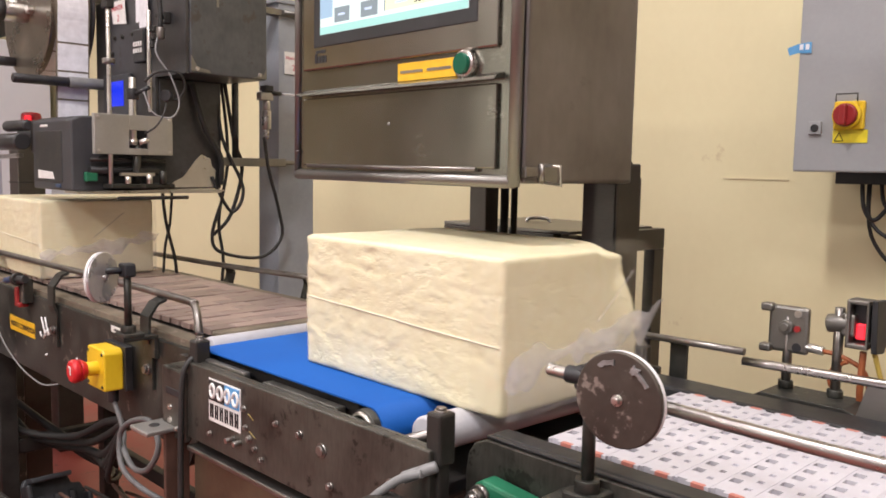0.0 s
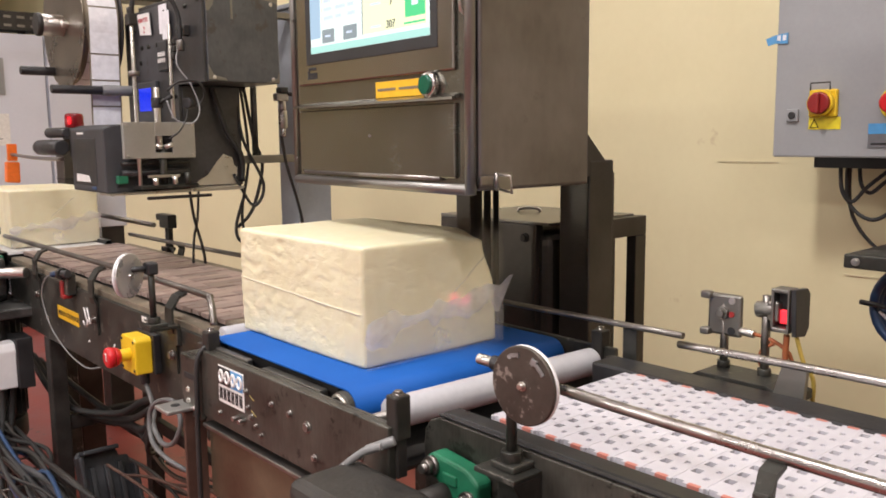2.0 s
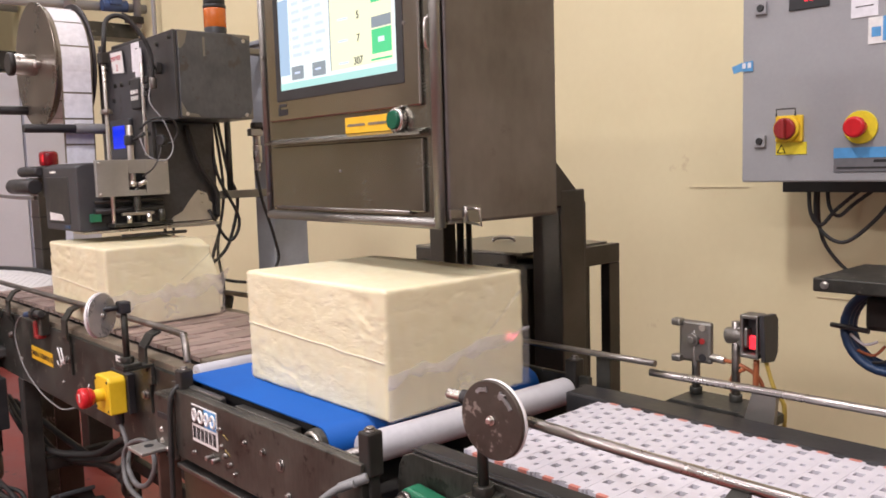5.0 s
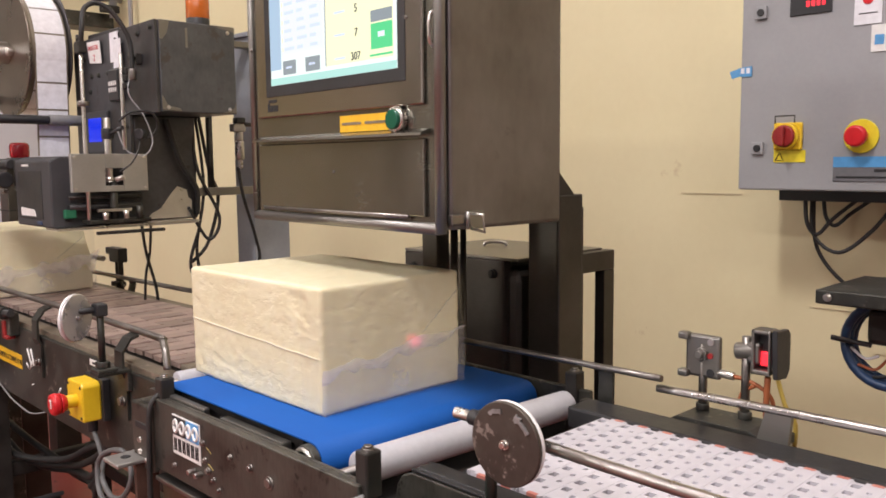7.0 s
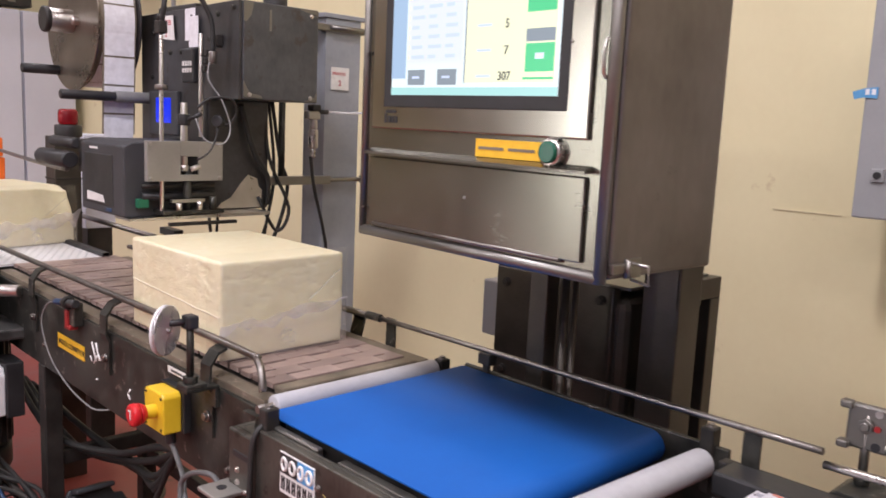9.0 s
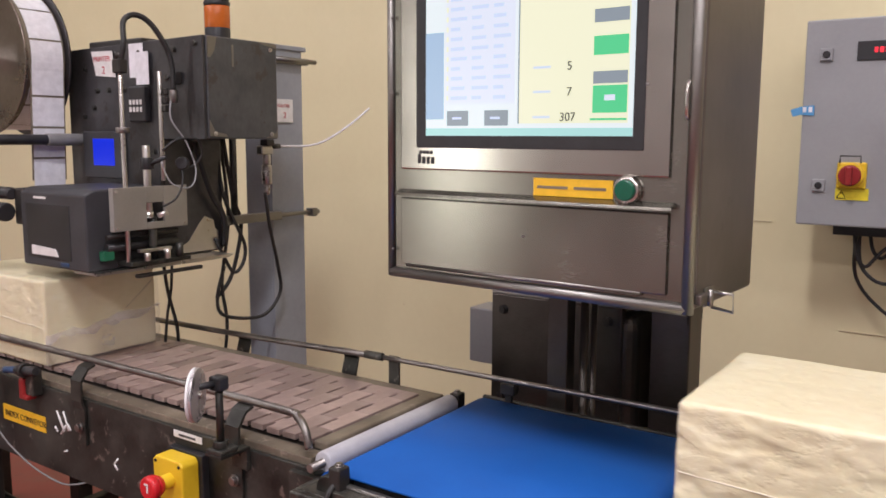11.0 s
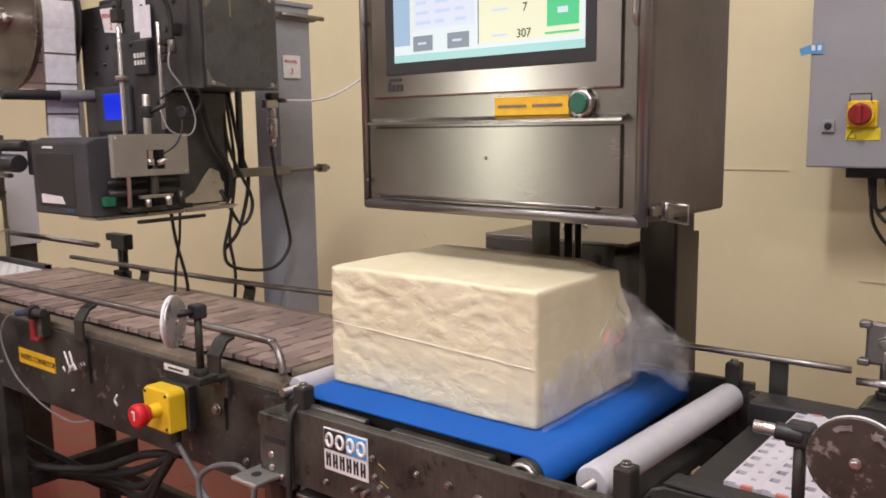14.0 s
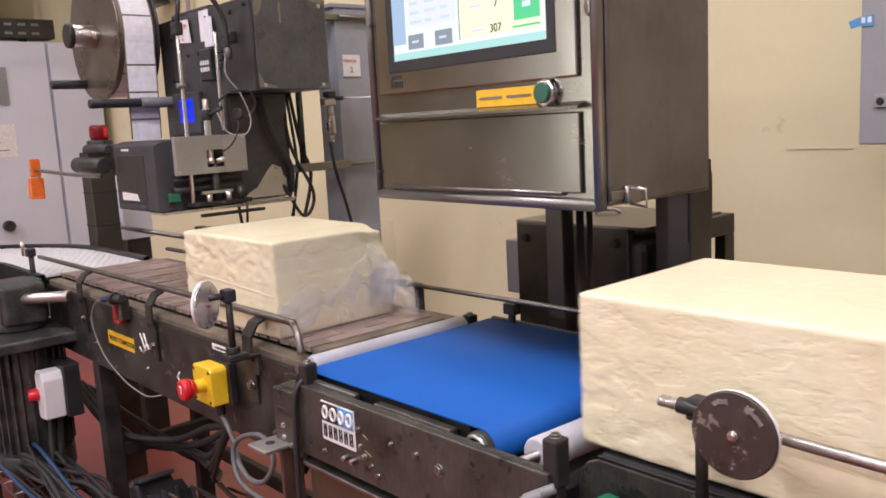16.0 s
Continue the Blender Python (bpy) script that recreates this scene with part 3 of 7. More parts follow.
# ---- terminal with its stand ----
def weigh_terminal():
    o = (0.836, 1.208, 1.165)
    t = thing("weigh_terminal", o, "brushed steel weighing terminal with a lit touch screen", "terminal", "", -3.0)
    x0, y0, z0 = o
    W, D, Hh = 0.522, 0.245, 0.62
    yr = y0 - W
    part("housing", box(x0 + 0.012, x0 + D, yr, y0, z0 + 0.004, z0 + Hh, 0.006, 3), STEEL_SIDE_SHADED, t, "brushed steel housing")
    # raised frame round the door
    fr = merge(rod((x0, yr + 0.006, z0 + 0.006), (x0, y0 - 0.004, z0 + 0.006), 0.0085, 12), rod((x0, yr + 0.006, z0), (x0, yr + 0.006, z0 + Hh), 0.0085, 12), rod((x0, y0 - 0.004, z0), (x0, y0 - 0.004, z0 + Hh), 0.0065, 12))
    part("door_frame", fr, STEEL, t, "rounded bright steel door edge")
    door = part("door", box(x0, x0 + 0.012, yr + 0.012, y0 - 0.010, z0 + 0.012, z0 + Hh - 0.01, 0.003), STEEL_H, t, "brushed steel front door")
    # lower flap with its folded ledge
    flap = part("flap", box(x0 - 0.006, x0, yr + 0.035, y0 - 0.028, z0 + 0.022, z0 + 0.132, 0.002), STEEL_H, door, "plain steel flap below the screen")
    part("ledge", prism([(x0, z0 + 0.146), (x0 - 0.016, z0 + 0.140), (x0 - 0.017, z0 + 0.136), (x0 - 0.002, z0 + 0.138)], yr + 0.028, y0 - 0.024, "y"), STEEL_H, door, "folded bright ledge")
    part("weld", rod((x0 - 0.004, yr + 0.07, z0 + 0.021), (x0 - 0.004, y0 - 0.04, z0 + 0.021), 0.0035, 8), STEEL_ROD, door)
    # screen surround
    bez = part("surround", box(x0 - 0.006, x0, yr + 0.036, y0 - 0.028, z0 + 0.178, z0 + 0.52, 0.004), BEZEL_STEEL, door, "bright brushed screen surround")
    part("bezel", box(x0 - 0.0075, x0 - 0.004, yr + 0.072, y0 - 0.062, z0 + 0.213, z0 + 0.50, 0.006, 3), BLACK, bez, "glossy black screen bezel")
    scr = part("screen", box(x0 - 0.0082, x0 - 0.0070, yr + 0.088, y0 - 0.083, z0 + 0.232, z0 + 0.485, 0), SCREEN, bez, "bright lit touch screen with a weighing program")
    sx, sy0, sy1, sz0, sz1 = x0 - 0.0088, y0 - 0.083, yr + 0.088, z0 + 0.232, z0 + 0.485

    def patch(name, u0, u1, v0, v1, mat, d=0.0):
        w, h = sy1 - sy0, sz1 - sz0
        part(name, box(sx - d, sx - d + 0.0005, sy0 + w * u0, sy0 + w * u1, sz0 + h * v0, sz0 + h * v1, 0), mat, scr)
    patch("task_bar", 0, 1, 0, 0.045, SCR_TEAL)
    patch("side_bar", 0, 0.10, 0.10, 0.62, SCR_BLUE)
    patch("table_field", 0.11, 0.47, 0.19, 0.97, SCR_LILAC)
    for r_ in range(13):
        patch("marker", 0.115, 0.128, 0.21 + r_ * 0.058, 0.243 + r_ * 0.058, SCR_YELLOW, 0.0006)
        for c_ in range(3):
            patch("cell", 0.14 + c_ * 0.112, 0.225 + c_ * 0.112 - 0.012 * ((r_ * 5 + c_ * 3) % 4), 0.215 + r_ * 0.058, 0.236 + r_ * 0.058, SCR_CELL, 0.0006)
    patch("yellow_field", 0.49, 0.98, 0.07, 0.97, SCR_YELLOW)
    patch("grey_key", 0.12, 0.235, 0.06, 0.15, SCR_GREY, 0.0006)
    patch("grey_key", 0.32, 0.44, 0.06, 0.15, SCR_GREY, 0.0006)
    for u in (0.15, 0.35):
        patch("key_text", u, u + 0.05, 0.098, 0.112, SCR_CELL, 0.0010)
    patch("grey_key", 0.83, 0.975, 0.28, 0.345, SCR_GREY, 0.0006)
    patch("green_key", 0.83, 0.975, 0.125, 0.27, SCR_GREEN, 0.0006)
    patch("key_text", 0.88, 0.925, 0.19, 0.22, SCR_LILAC, 0.0010)
    patch("green_key", 0.83, 0.975, 0.43, 0.53, SCR_GREEN, 0.0006)
    patch("grey_key", 0.83, 0.975, 0.60, 0.67, SCR_GREY, 0.0006)
    patch("text_line", 0.82, 0.975, 0.085, 0.097, SCR_GREEN, 0.0006)
    for v in (0.375, 0.24, 0.10):
        patch("text_line", 0.56, 0.64, v, v + 0.012, SCR_CELL, 0.0006)
    patch("divider", 0.487, 0.493, 0.07, 0.97, SCR_GREY, 0.0006)
    h, w = sz1 - sz0, sy1 - sy0
    for s, u, v, q in (("5", 0.715, 0.36, 0.017), ("7", 0.715, 0.22, 0.017), ("307", 0.685, 0.083, 0.017)):
        write(s, q, INK, scr, (sx - 0.0012, sy0 + w * u, sz0 + h * v), t)
    # maker's mark as plain shapes
    for k in range(4):
        part("mark", box(x0 - 0.0068, x0 - 0.0055, y0 - 0.065 - k * 0.009 - 0.006, y0 - 0.065 - k * 0.009, z0 + 0.188, z0 + 0.199 + (0.004 if k == 0 else 0), 0), INK, bez)
        part("mark", rod((x0 - 0.0055, y0 - 0.071 - k * 0.007, z0 + 0.206), (x0 - 0.0068, y0 - 0.071 - k * 0.007, z0 + 0.206), 0.003, 10), INK, bez)
    lab = part("label_plate", box(x0 - 0.0015, x0, y0 - 0.405, y0 - 0.278, z0 + 0.146, z0 + 0.172, 0.0006), AMBER_LABEL, door, "amber warning label")
    for a, b in ((0.285, 0.335), (0.345, 0.395)):
        part("text_bar", box(x0 - 0.0022, x0 - 0.001, y0 - b, y0 - a, z0 + 0.157, z0 + 0.161, 0), COVER, lab)
    btn = part("push_button", rod((x0, y0 - 0.428, z0 + 0.160), (x0 - 0.012, y0 - 0.428, z0 + 0.160), 0.019, 28, 0.003), STEEL_BRIGHT, door, "steel collar of a green push button")
    part("cap", rod((x0 - 0.01, y0 - 0.428, z0 + 0.160), (x0 - 0.017, y0 - 0.428, z0 + 0.160), 0.0145, 28, 0.002), GREEN_BTN, btn, "dark green cap")
    # fittings
    for y, z in ((y0 - 0.012, z0 + 0.045), (y0 - 0.012, z0 + 0.30), (y0 - 0.012, z0 + 0.42), (y0 - 0.265, z0 + 0.085), (yr + 0.07, z0 + 0.30)):
        part("screw", bolt((x0 - 0.006, y, z), (-1, 0, 0), 0.0022, 0.0015), STEEL_ROD, door)
    lt = part("latch", merge(box(x0 + 0.006, x0 + 0.034, yr - 0.010, yr, z0 + 0.012, z0 + 0.026, 0.002), rod((x0 + 0.034, yr - 0.012, z0 + 0.008), (x0 + 0.034, yr - 0.012, z0 + 0.030), 0.004, 10)), STEEL_ROD, t, "steel toggle latch")
    part("bail", pipe([(x0 + 0.036, yr - 0.012, z0 + 0.028), (x0 + 0.034, yr - 0.042, z0 + 0.027), (x0 + 0.036, yr - 0.042, z0 + 0.003), (x0 + 0.040, yr - 0.012, z0 + 0.006)], 0.0022, 8, 3, False), STEEL_BRIGHT, lt)
    part("seat_plate", box(x0 + 0.040, x0 + 0.074, yr - 0.003, yr, z0 + 0.004, z0 + 0.030, 0.001), STEEL, lt)
    part("hinge_grip", pipe([(x0 + 0.006, yr + 0.014, z0 + 0.255), (x0 - 0.010, yr + 0.014, z0 + 0.259), (x0 - 0.010, yr + 0.014, z0 + 0.297), (x0 + 0.006, yr + 0.014, z0 + 0.301)], 0.0026, 8, 3), STEEL_BRIGHT, t)
    return t


def screen_material(name, c, glow):
    m, nt, p = material(name)
    p.inputs["Base Color"].default_value = (c[0] * 0.1, c[1] * 0.1, c[2] * 0.1, 1)
    p.inputs["Roughness"].default_value = 0.25
    p.inputs["Emission Color"].default_value = (*c, 1)
    p.inputs["Emission Strength"].default_value = glow
    return m


GLOW = 1.15
SCREEN = screen_material("screen_white", (0.86, 0.95, 0.93), GLOW)
SCR_TEAL = screen_material("screen_teal", (0.45, 0.78, 0.72), GLOW)
SCR_BLUE = screen_material("screen_blue", (0.40, 0.56, 0.72), GLOW)
SCR_LILAC = screen_material("screen_lilac", (0.80, 0.86, 0.95), GLOW)
SCR_CELL = screen_material("screen_cell", (0.66, 0.75, 0.93), GLOW)
SCR_YELLOW = screen_material("screen_yellow", (0.95, 0.95, 0.66), GLOW)
SCR_GREY = screen_material("screen_grey", (0.28, 0.33, 0.36), GLOW)
SCR_GREEN = screen_material("screen_green", (0.10, 0.68, 0.28), GLOW)
weigh_terminal()


def terminal_stand():
    t = thing("terminal_stand", (1.25, 1.0, 0), "dark steel stand with posts behind the belt", "stand")
    part("cabinet", box(1.235, 1.26, 0.955, 1.247, 0.30, 1.068, 0.003), STEEL_STAND, t, "dark steel cover plate")
    part("drive_housing", merge(box(1.245, 1.40, 0.93, 1.06, 0.30, 1.055, 0.03, 4), box(1.26, 1.50, 0.95, 1.22, 0.30, 1.045, 0.01)), STEEL_STAND, t, "dark rounded drive housing")
    part("top_plate", box(1.236, 1.52, 0.92, 1.247, 1.068, 1.074, 0.001), STEEL, t)
    part("lift_eye", pipe([(1.385, 1.145, 1.074), (1.388, 1.142, 1.081), (1.40, 1.125, 1.083), (1.412, 1.108, 1.081), (1.415, 1.105, 1.074)], 0.004, 8, 4), STEEL_BRIGHT, t, "bent lifting eye")
    for y, z in ((1.218, 1.036), (1.22, 0.85), (0.983, 1.04)):
        part("bolt", bolt((1.235, y, z), (-1, 0, 0), 0.008, 0.008), IRON, t)
    part("post", box(1.10, 1.135, 1.005, 1.045, 0.0, 1.20, 0.002), STEEL_STAND, t)
    part("slide_bar", merge(rod((1.125, 0.982, 0.30), (1.125, 0.982, 1.18), 0.0075, 12), rod((1.135, 0.968, 0.30), (1.135, 0.968, 1.18), 0.006, 12)), STEEL_STAND, t, "round slide bars")
    part("post", box(1.245, 1.318, 0.825, 0.90, 0.0, 1.20, 0.003), STEEL_STAND, t)
    part("gusset", prism([(1.07, 1.17), (1.07, 1.262), (1.225, 1.262), (1.322, 1.173), (1.322, 1.05), (1.245, 1.05), (1.245, 1.17)], 0.826, 0.832, "y", 0.001), STEEL_STAND, t, "welded gusset plate")
    part("bracket", merge(box(1.32, 1.538, 0.900, 0.925, 1.028, 1.07, 0.002), box(1.50, 1.538, 0.900, 0.925, 0.30, 1.028, 0.002), box(1.32, 1.42, 0.900, 0.925, 0.30, 1.028, 0.002)), STEEL_STAND, t, "rectangular steel bracket")
    part("foot", box(1.08, 1.56, 0.78, 1.27, 0.0, 0.30, 0.01), STEEL_STAND, t)
    part("carrier", box(1.03, 1.30, 0.83, 1.06, 1.168, 1.188, 0.002), STEEL_STAND, t)
    part("junction_box", box(1.30, 1.38, 1.25, 1.345, 0.89, 1.015, 0.004), CAB_GREY, t, "light grey junction box")
    return t


terminal_stand()



# ---- cheese blocks ----
def cheese_material():
    m, nt, p = material("pale_cheese")
    big = noise_node(nt, 7.0, 5.0, 0.6)
    small = noise_node(nt, 55.0, 5.0, 0.65)
    add = nt.nodes.new("ShaderNodeMath")
    add.operation = "ADD"
    nt.links.new(big.outputs["Fac"], add.inputs[0])
    nt.links.new(small.outputs["Fac"], add.inputs[1])
    col = ramp(nt, add.outputs[0], [(0.35, (0.74, 0.667, 0.44)), (0.5, (0.775, 0.712, 0.488)), (0.68, (0.81, 0.757, 0.55))])
    half = nt.nodes.new("ShaderNodeMath")
    half.operation = "MULTIPLY"
    half.inputs[1].default_value = 0.5
    nt.links.new(add.outputs[0], half.inputs[0])
    nt.links.new(half.outputs[0], col.inputs["Fac"])
    nt.links.new(col.outputs["Color"], p.inputs["Base Color"])
    p.inputs["Roughness"].default_value = 0.5
    p.inputs["Specular IOR Level"].default_value = 0.35
    p.inputs["Coat Weight"].default_value, p.inputs["Coat Roughness"].default_value = 0.10, 0.3
    p.inputs["Subsurface Weight"].default_value = 0.06
    p.inputs["Subsurface Radius"].default_value = (0.012, 0.008, 0.004)
    curd = noise_node(nt, 1.0, 6.0, 0.62, (24, 22, 38))
    ledge = ramp(nt, curd.outputs["Fac"], [(0.40, (0, 0, 0)), (0.47, (0.75, 0.75, 0.75)), (0.70, (1, 1, 1))])
    b0 = nt.nodes.new("ShaderNodeBump")
    b0.inputs["Strength"].default_value, b0.inputs["Distance"].default_value = 0.32, 0.003
    nt.links.new(ledge.outputs["Color"], b0.inputs["Height"])
    b = nt.nodes.new("ShaderNodeBump")
    b.inputs["Strength"].default_value, b.inputs["Distance"].default_value = 0.36, 0.003
    nt.links.new(b0.outputs["Normal"], b.inputs["Normal"])
    nt.links.new(small.outputs["Fac"], b.inputs["Height"])
    nt.links.new(b.outputs["Normal"], p.inputs["Normal"])
    return m


def film_material(name, alpha, tint=(0.9, 0.92, 0.95), even=0.25, relief=0.45):
    """Thin clear plastic film: mostly see-through, with sharp gloss and a milky haze in its folds."""
    m, nt, p = material(name)
    nt.nodes.remove(p)
    out = nt.nodes["Material Output"]
    tr = nt.nodes.new("ShaderNodeBsdfTransparent")
    gl = nt.nodes.new("ShaderNodeBsdfGlossy")
    gl.inputs["Roughness"].default_value = 0.3
    df = nt.nodes.new("ShaderNodeBsdfDiffuse")
    df.inputs["Color"].default_value = (*tint, 1)
    tl = nt.nodes.new("ShaderNodeBsdfTranslucent")
    tl.inputs["Color"].default_value = (*tint, 1)
    haze = nt.nodes.new("ShaderNodeMixShader")
    haze.inputs["Fac"].default_value = 0.4
    nt.links.new(df.outputs[0], haze.inputs[1])
    nt.links.new(tl.outputs[0], haze.inputs[2])
    n = noise_node(nt, 17.0, 4.0, 0.6)
    r = ramp(nt, n.outputs["Fac"], [(0.38, (alpha * even,) * 3), (0.72, (alpha,) * 3)])
    b = nt.nodes.new("ShaderNodeBump")
    b.inputs["Strength"].default_value, b.inputs["Distance"].default_value = relief, 0.005
    nt.links.new(n.outputs["Fac"], b.inputs["Height"])
    nt.links.new(b.outputs["Normal"], gl.inputs["Normal"])
    m1, m2 = nt.nodes.new("ShaderNodeMixShader"), nt.nodes.new("ShaderNodeMixShader")
    nt.links.new(r.outputs["Color"], m1.inputs["Fac"])
    nt.links.new(tr.outputs[0], m1.inputs[1])
    nt.links.new(haze.outputs[0], m1.inputs[2])
    m2.inputs["Fac"].default_value = 0.045
    nt.links.new(m1.outputs[0], m2.inputs[1])
    nt.links.new(gl.outputs[0], m2.inputs[2])
    nt.links.new(m2.outputs[0], out.inputs["Surface"])
    return m


CHEESE = cheese_material()
FILM = film_material("clear_film", 0.012)
FILM_SEAM = plain("film_seam", (0.84, 0.80, 0.66), 0.3)
FILM_FOLD = film_material("milky_film_folds", 0.24, (0.90, 0.90, 0.92))
FILM_SHEET = film_material("milky_film_sheet", 0.26, (0.88, 0.86, 0.93), 0.55, 0.2)
FILM_LIP = film_material("white_film_lip", 0.58, (0.90, 0.88, 0.96), 0.5, 0.3)
BL, BW, BH = 0.373, 0.277, 0.184


def grid_block(seed, cut=64, rough=1.0, chip=0.0):
    """A pressed cheese block: soft edges, torn crumbly dents, a seam round its middle."""
    rnd = random.Random(seed)
    bm = bmesh.new()
    bmesh.ops.create_cube(bm, size=1)
    bmesh.ops.subdivide_edges(bm, edges=bm.edges[:], cuts=cut, use_grid_fill=True)
    off = Vector((rnd.uniform(-9, 9), rnd.uniform(-9, 9), rnd.uniform(-9, 9)))
    for v in bm.verts:
        p = Vector((v.co.x * BW, v.co.y * BL, v.co.z * BH))
        # rounding towards a softened box
        rad = 0.006
        inner = Vector([max(-h + rad, min(h - rad, c)) for c, h in zip(p, (BW / 2, BL / 2, BH / 2))])
        d = p - inner
        n = d.normalized() if d.length > 1e-6 else Vector((0, 0, 1))
        p = inner + n * min(d.length, rad) if d.length > rad else p
        o = p + off
        a = noise.noise(o * 8.0) * 0.0016
        # shallow curd ledges that run lengthwise, and torn pits where they are strong
        warp = 0.02 * noise.noise(o * 14.0)
        n1 = noise.noise(Vector((o.x * 30, o.y * 30, (o.z + warp) * 44)))
        n2 = noise.noise(Vector((o.x * 52, o.y * 52, (o.z + warp) * 66)))
        where = max(0.0, min(1.0, 0.55 + 1.3 * noise.noise(o * 5.0)))
        pit = max(0.0, min(1.0, (n1 - 0.08) / 0.14)) * 0.0013 + max(0.0, n2 - 0.1) * 0.0028
        side = 1.0 if abs(n.x) > 0.7 else 0.22
        p += n * (a - pit * where * rough * side)
        if chip:
            q = (p - Vector((BW / 2 - 0.01, -BL / 2, BH / 2))).length / 0.11 + 0.22 * noise.noise(o * 14.0)
            if q < 1:
                s = 1 - q
                p += Vector((-0.3, 0.75, -0.45)) * s * s * (3 - 2 * s) * 0.05 * chip
        p.z = max(p.z, -BH / 2)
        v.co = p + Vector((0, 0, BH / 2))
    for f in bm.faces:
        f.smooth = True
    return bm


def cheese_block(seed, label, tail=1.0, nib=0.0, rough=1.0, chip=0.0, seam=True):
    """Block with its film; its base's middle is the origin, and its leading end is +y."""
    t = thing("cheese_block", (0, 0, 0), label, "cheese", "cheese blocks on the conveyors")
    part("cheese", grid_block(seed, 64, rough, chip), CHEESE, t, "pale yellow crumbly cheese")
    rnd = random.Random(seed + 50)
    # film hood, loose at the trailing end
    bm = bmesh.new()
    bmesh.ops.create_cube(bm, size=1)
    bmesh.ops.subdivide_edges(bm, edges=bm.edges[:], cuts=15, use_grid_fill=True)
    bmesh.ops.delete(bm, geom=[f for f in bm.faces if f.calc_center_median().y > 0.49 or f.calc_center_median().z < -0.49], context="FACES")
    for v in bm.verts:
        k = max(0.0, (-v.co.y * 2 + 0.1) / 1.1)
        p = Vector((v.co.x * (BW + 0.006 + 0.008 * k), v.co.y * 0.05 - (BL / 2 - 0.025) - 0.006, v.co.z * (BH + 0.010)))
        e = max(0.0, -v.co.y * 2 - 0.85) / 0.15
        p.x, p.z = p.x * (1 - 0.05 * e), p.z * (1 - 0.06 * e) + 0.002
        w = noise.noise(Vector((p.x * 17 + seed, p.y * 17, p.z * 25))) * (0.001 + 0.006 * e * tail)
        p += Vector((v.co.x, v.co.y, v.co.z)).normalized() * (w + 0.001)
        p.y -= 0.010 * e * tail
        p.z = max(p.z, -BH / 2 + 0.0005)
        v.co = p + Vector((0, 0, BH / 2))
    for f in bm.faces:
        f.smooth = True
    part("film", bm, FILM, t, "clear loose film")
    # welded film seam along both sides
    for sx in (-1, 1) if seam else ():
        pts = [(sx * (BW / 2 + 0.0006), BL / 2 - 0.004 - (BL - 0.008) * q / 8, 0.098 - 0.002 * q + 0.0015 * noise.noise(Vector((q * 0.9, seed, sx)))) for q in range(9)]
        part("film_seam", pipe(pts, 0.0008, 6, 3), FILM_SEAM, t, "thin welded film seam")
    # the film's overlap across the trailing face: a milky sheet below, a ragged lip along its edge
    def edge(u):
        return 0.074 + 0.030 * (u - 0.35) + 0.014 * noise.noise(Vector((u * 4, seed, 0))) + 0.0035 * noise.noise(Vector((u * 11, seed, 2)))

    def back(u, z):
        ridge = 0.5 - abs(noise.noise(Vector((u * 7 + z * 24, z * 13 - u * 3, seed + 7.7))))
        return -BL / 2 - 0.0045 - 0.004 * tail - 0.006 * (0.4 + tail) * max(0.0, ridge) - 0.002 * noise.noise(Vector((u * 14, z * 50, seed)))

    def sheet_of(name, rows, mat, text):
        bm = bmesh.new()
        grid = [[bm.verts.new(p) for p in row] for row in rows]
        for a, b in zip(grid, grid[1:]):
            for q in range(len(a) - 1):
                bm.faces.new((a[q], b[q], b[q + 1], a[q + 1])).smooth = True
        part(name, bm, mat, t, text)
    us = [i / 40 for i in range(41)]
    xs = [(u - 0.5) * (BW + 0.008) for u in us]
    sheet_of("film_sheet", [[(x, back(u, edge(u) * w), max(0.002, edge(u) * w)) for w in (0.01, 0.12, 0.25, 0.38, 0.5, 0.62, 0.75, 0.88, 1.0)] for u, x in zip(us, xs)], FILM_SHEET, "milky lower film sheet")
    lip = [(0.5 + 1.5 * tail) * (0.006 + 0.020 * max(0.0, 0.4 + noise.noise(Vector((u * 9, seed + 3.3, 1))))) for u in us]
    flare = [(0.004 + 0.012 * max(0.0, u - 0.55)) * (0.4 + tail) for u in us]
    sheet_of("film_lip", [[(x + 0.03 * max(0.0, u - 0.8) * w * tail, back(u, edge(u)) - f * w, edge(u) + h * (w - 0.45) - 0.004 * w * w) for w in (-0.5, 0.0, 0.35, 0.7, 1.0)] for u, x, h, f in zip(us, xs, lip, flare)], FILM_LIP, "ragged white film lip")
    # a sharp slanting crease over the upper half
    cx, cz = 0.02 + 0.05 * noise.noise(Vector((seed, 1.5, 0))), 0.095
    crease = [(cx + 0.075 * k / 6, -BL / 2 - 0.0065 - 0.002 * noise.noise(Vector((k, seed, 5))), cz + 0.058 * k / 6 + 0.003 * noise.noise(Vector((k * 0.7, seed, 8)))) for k in range(7)]
    part("film_crease", pipe(crease, 0.0011, 6, 2), FILM_FOLD, t, "sharp white film crease")
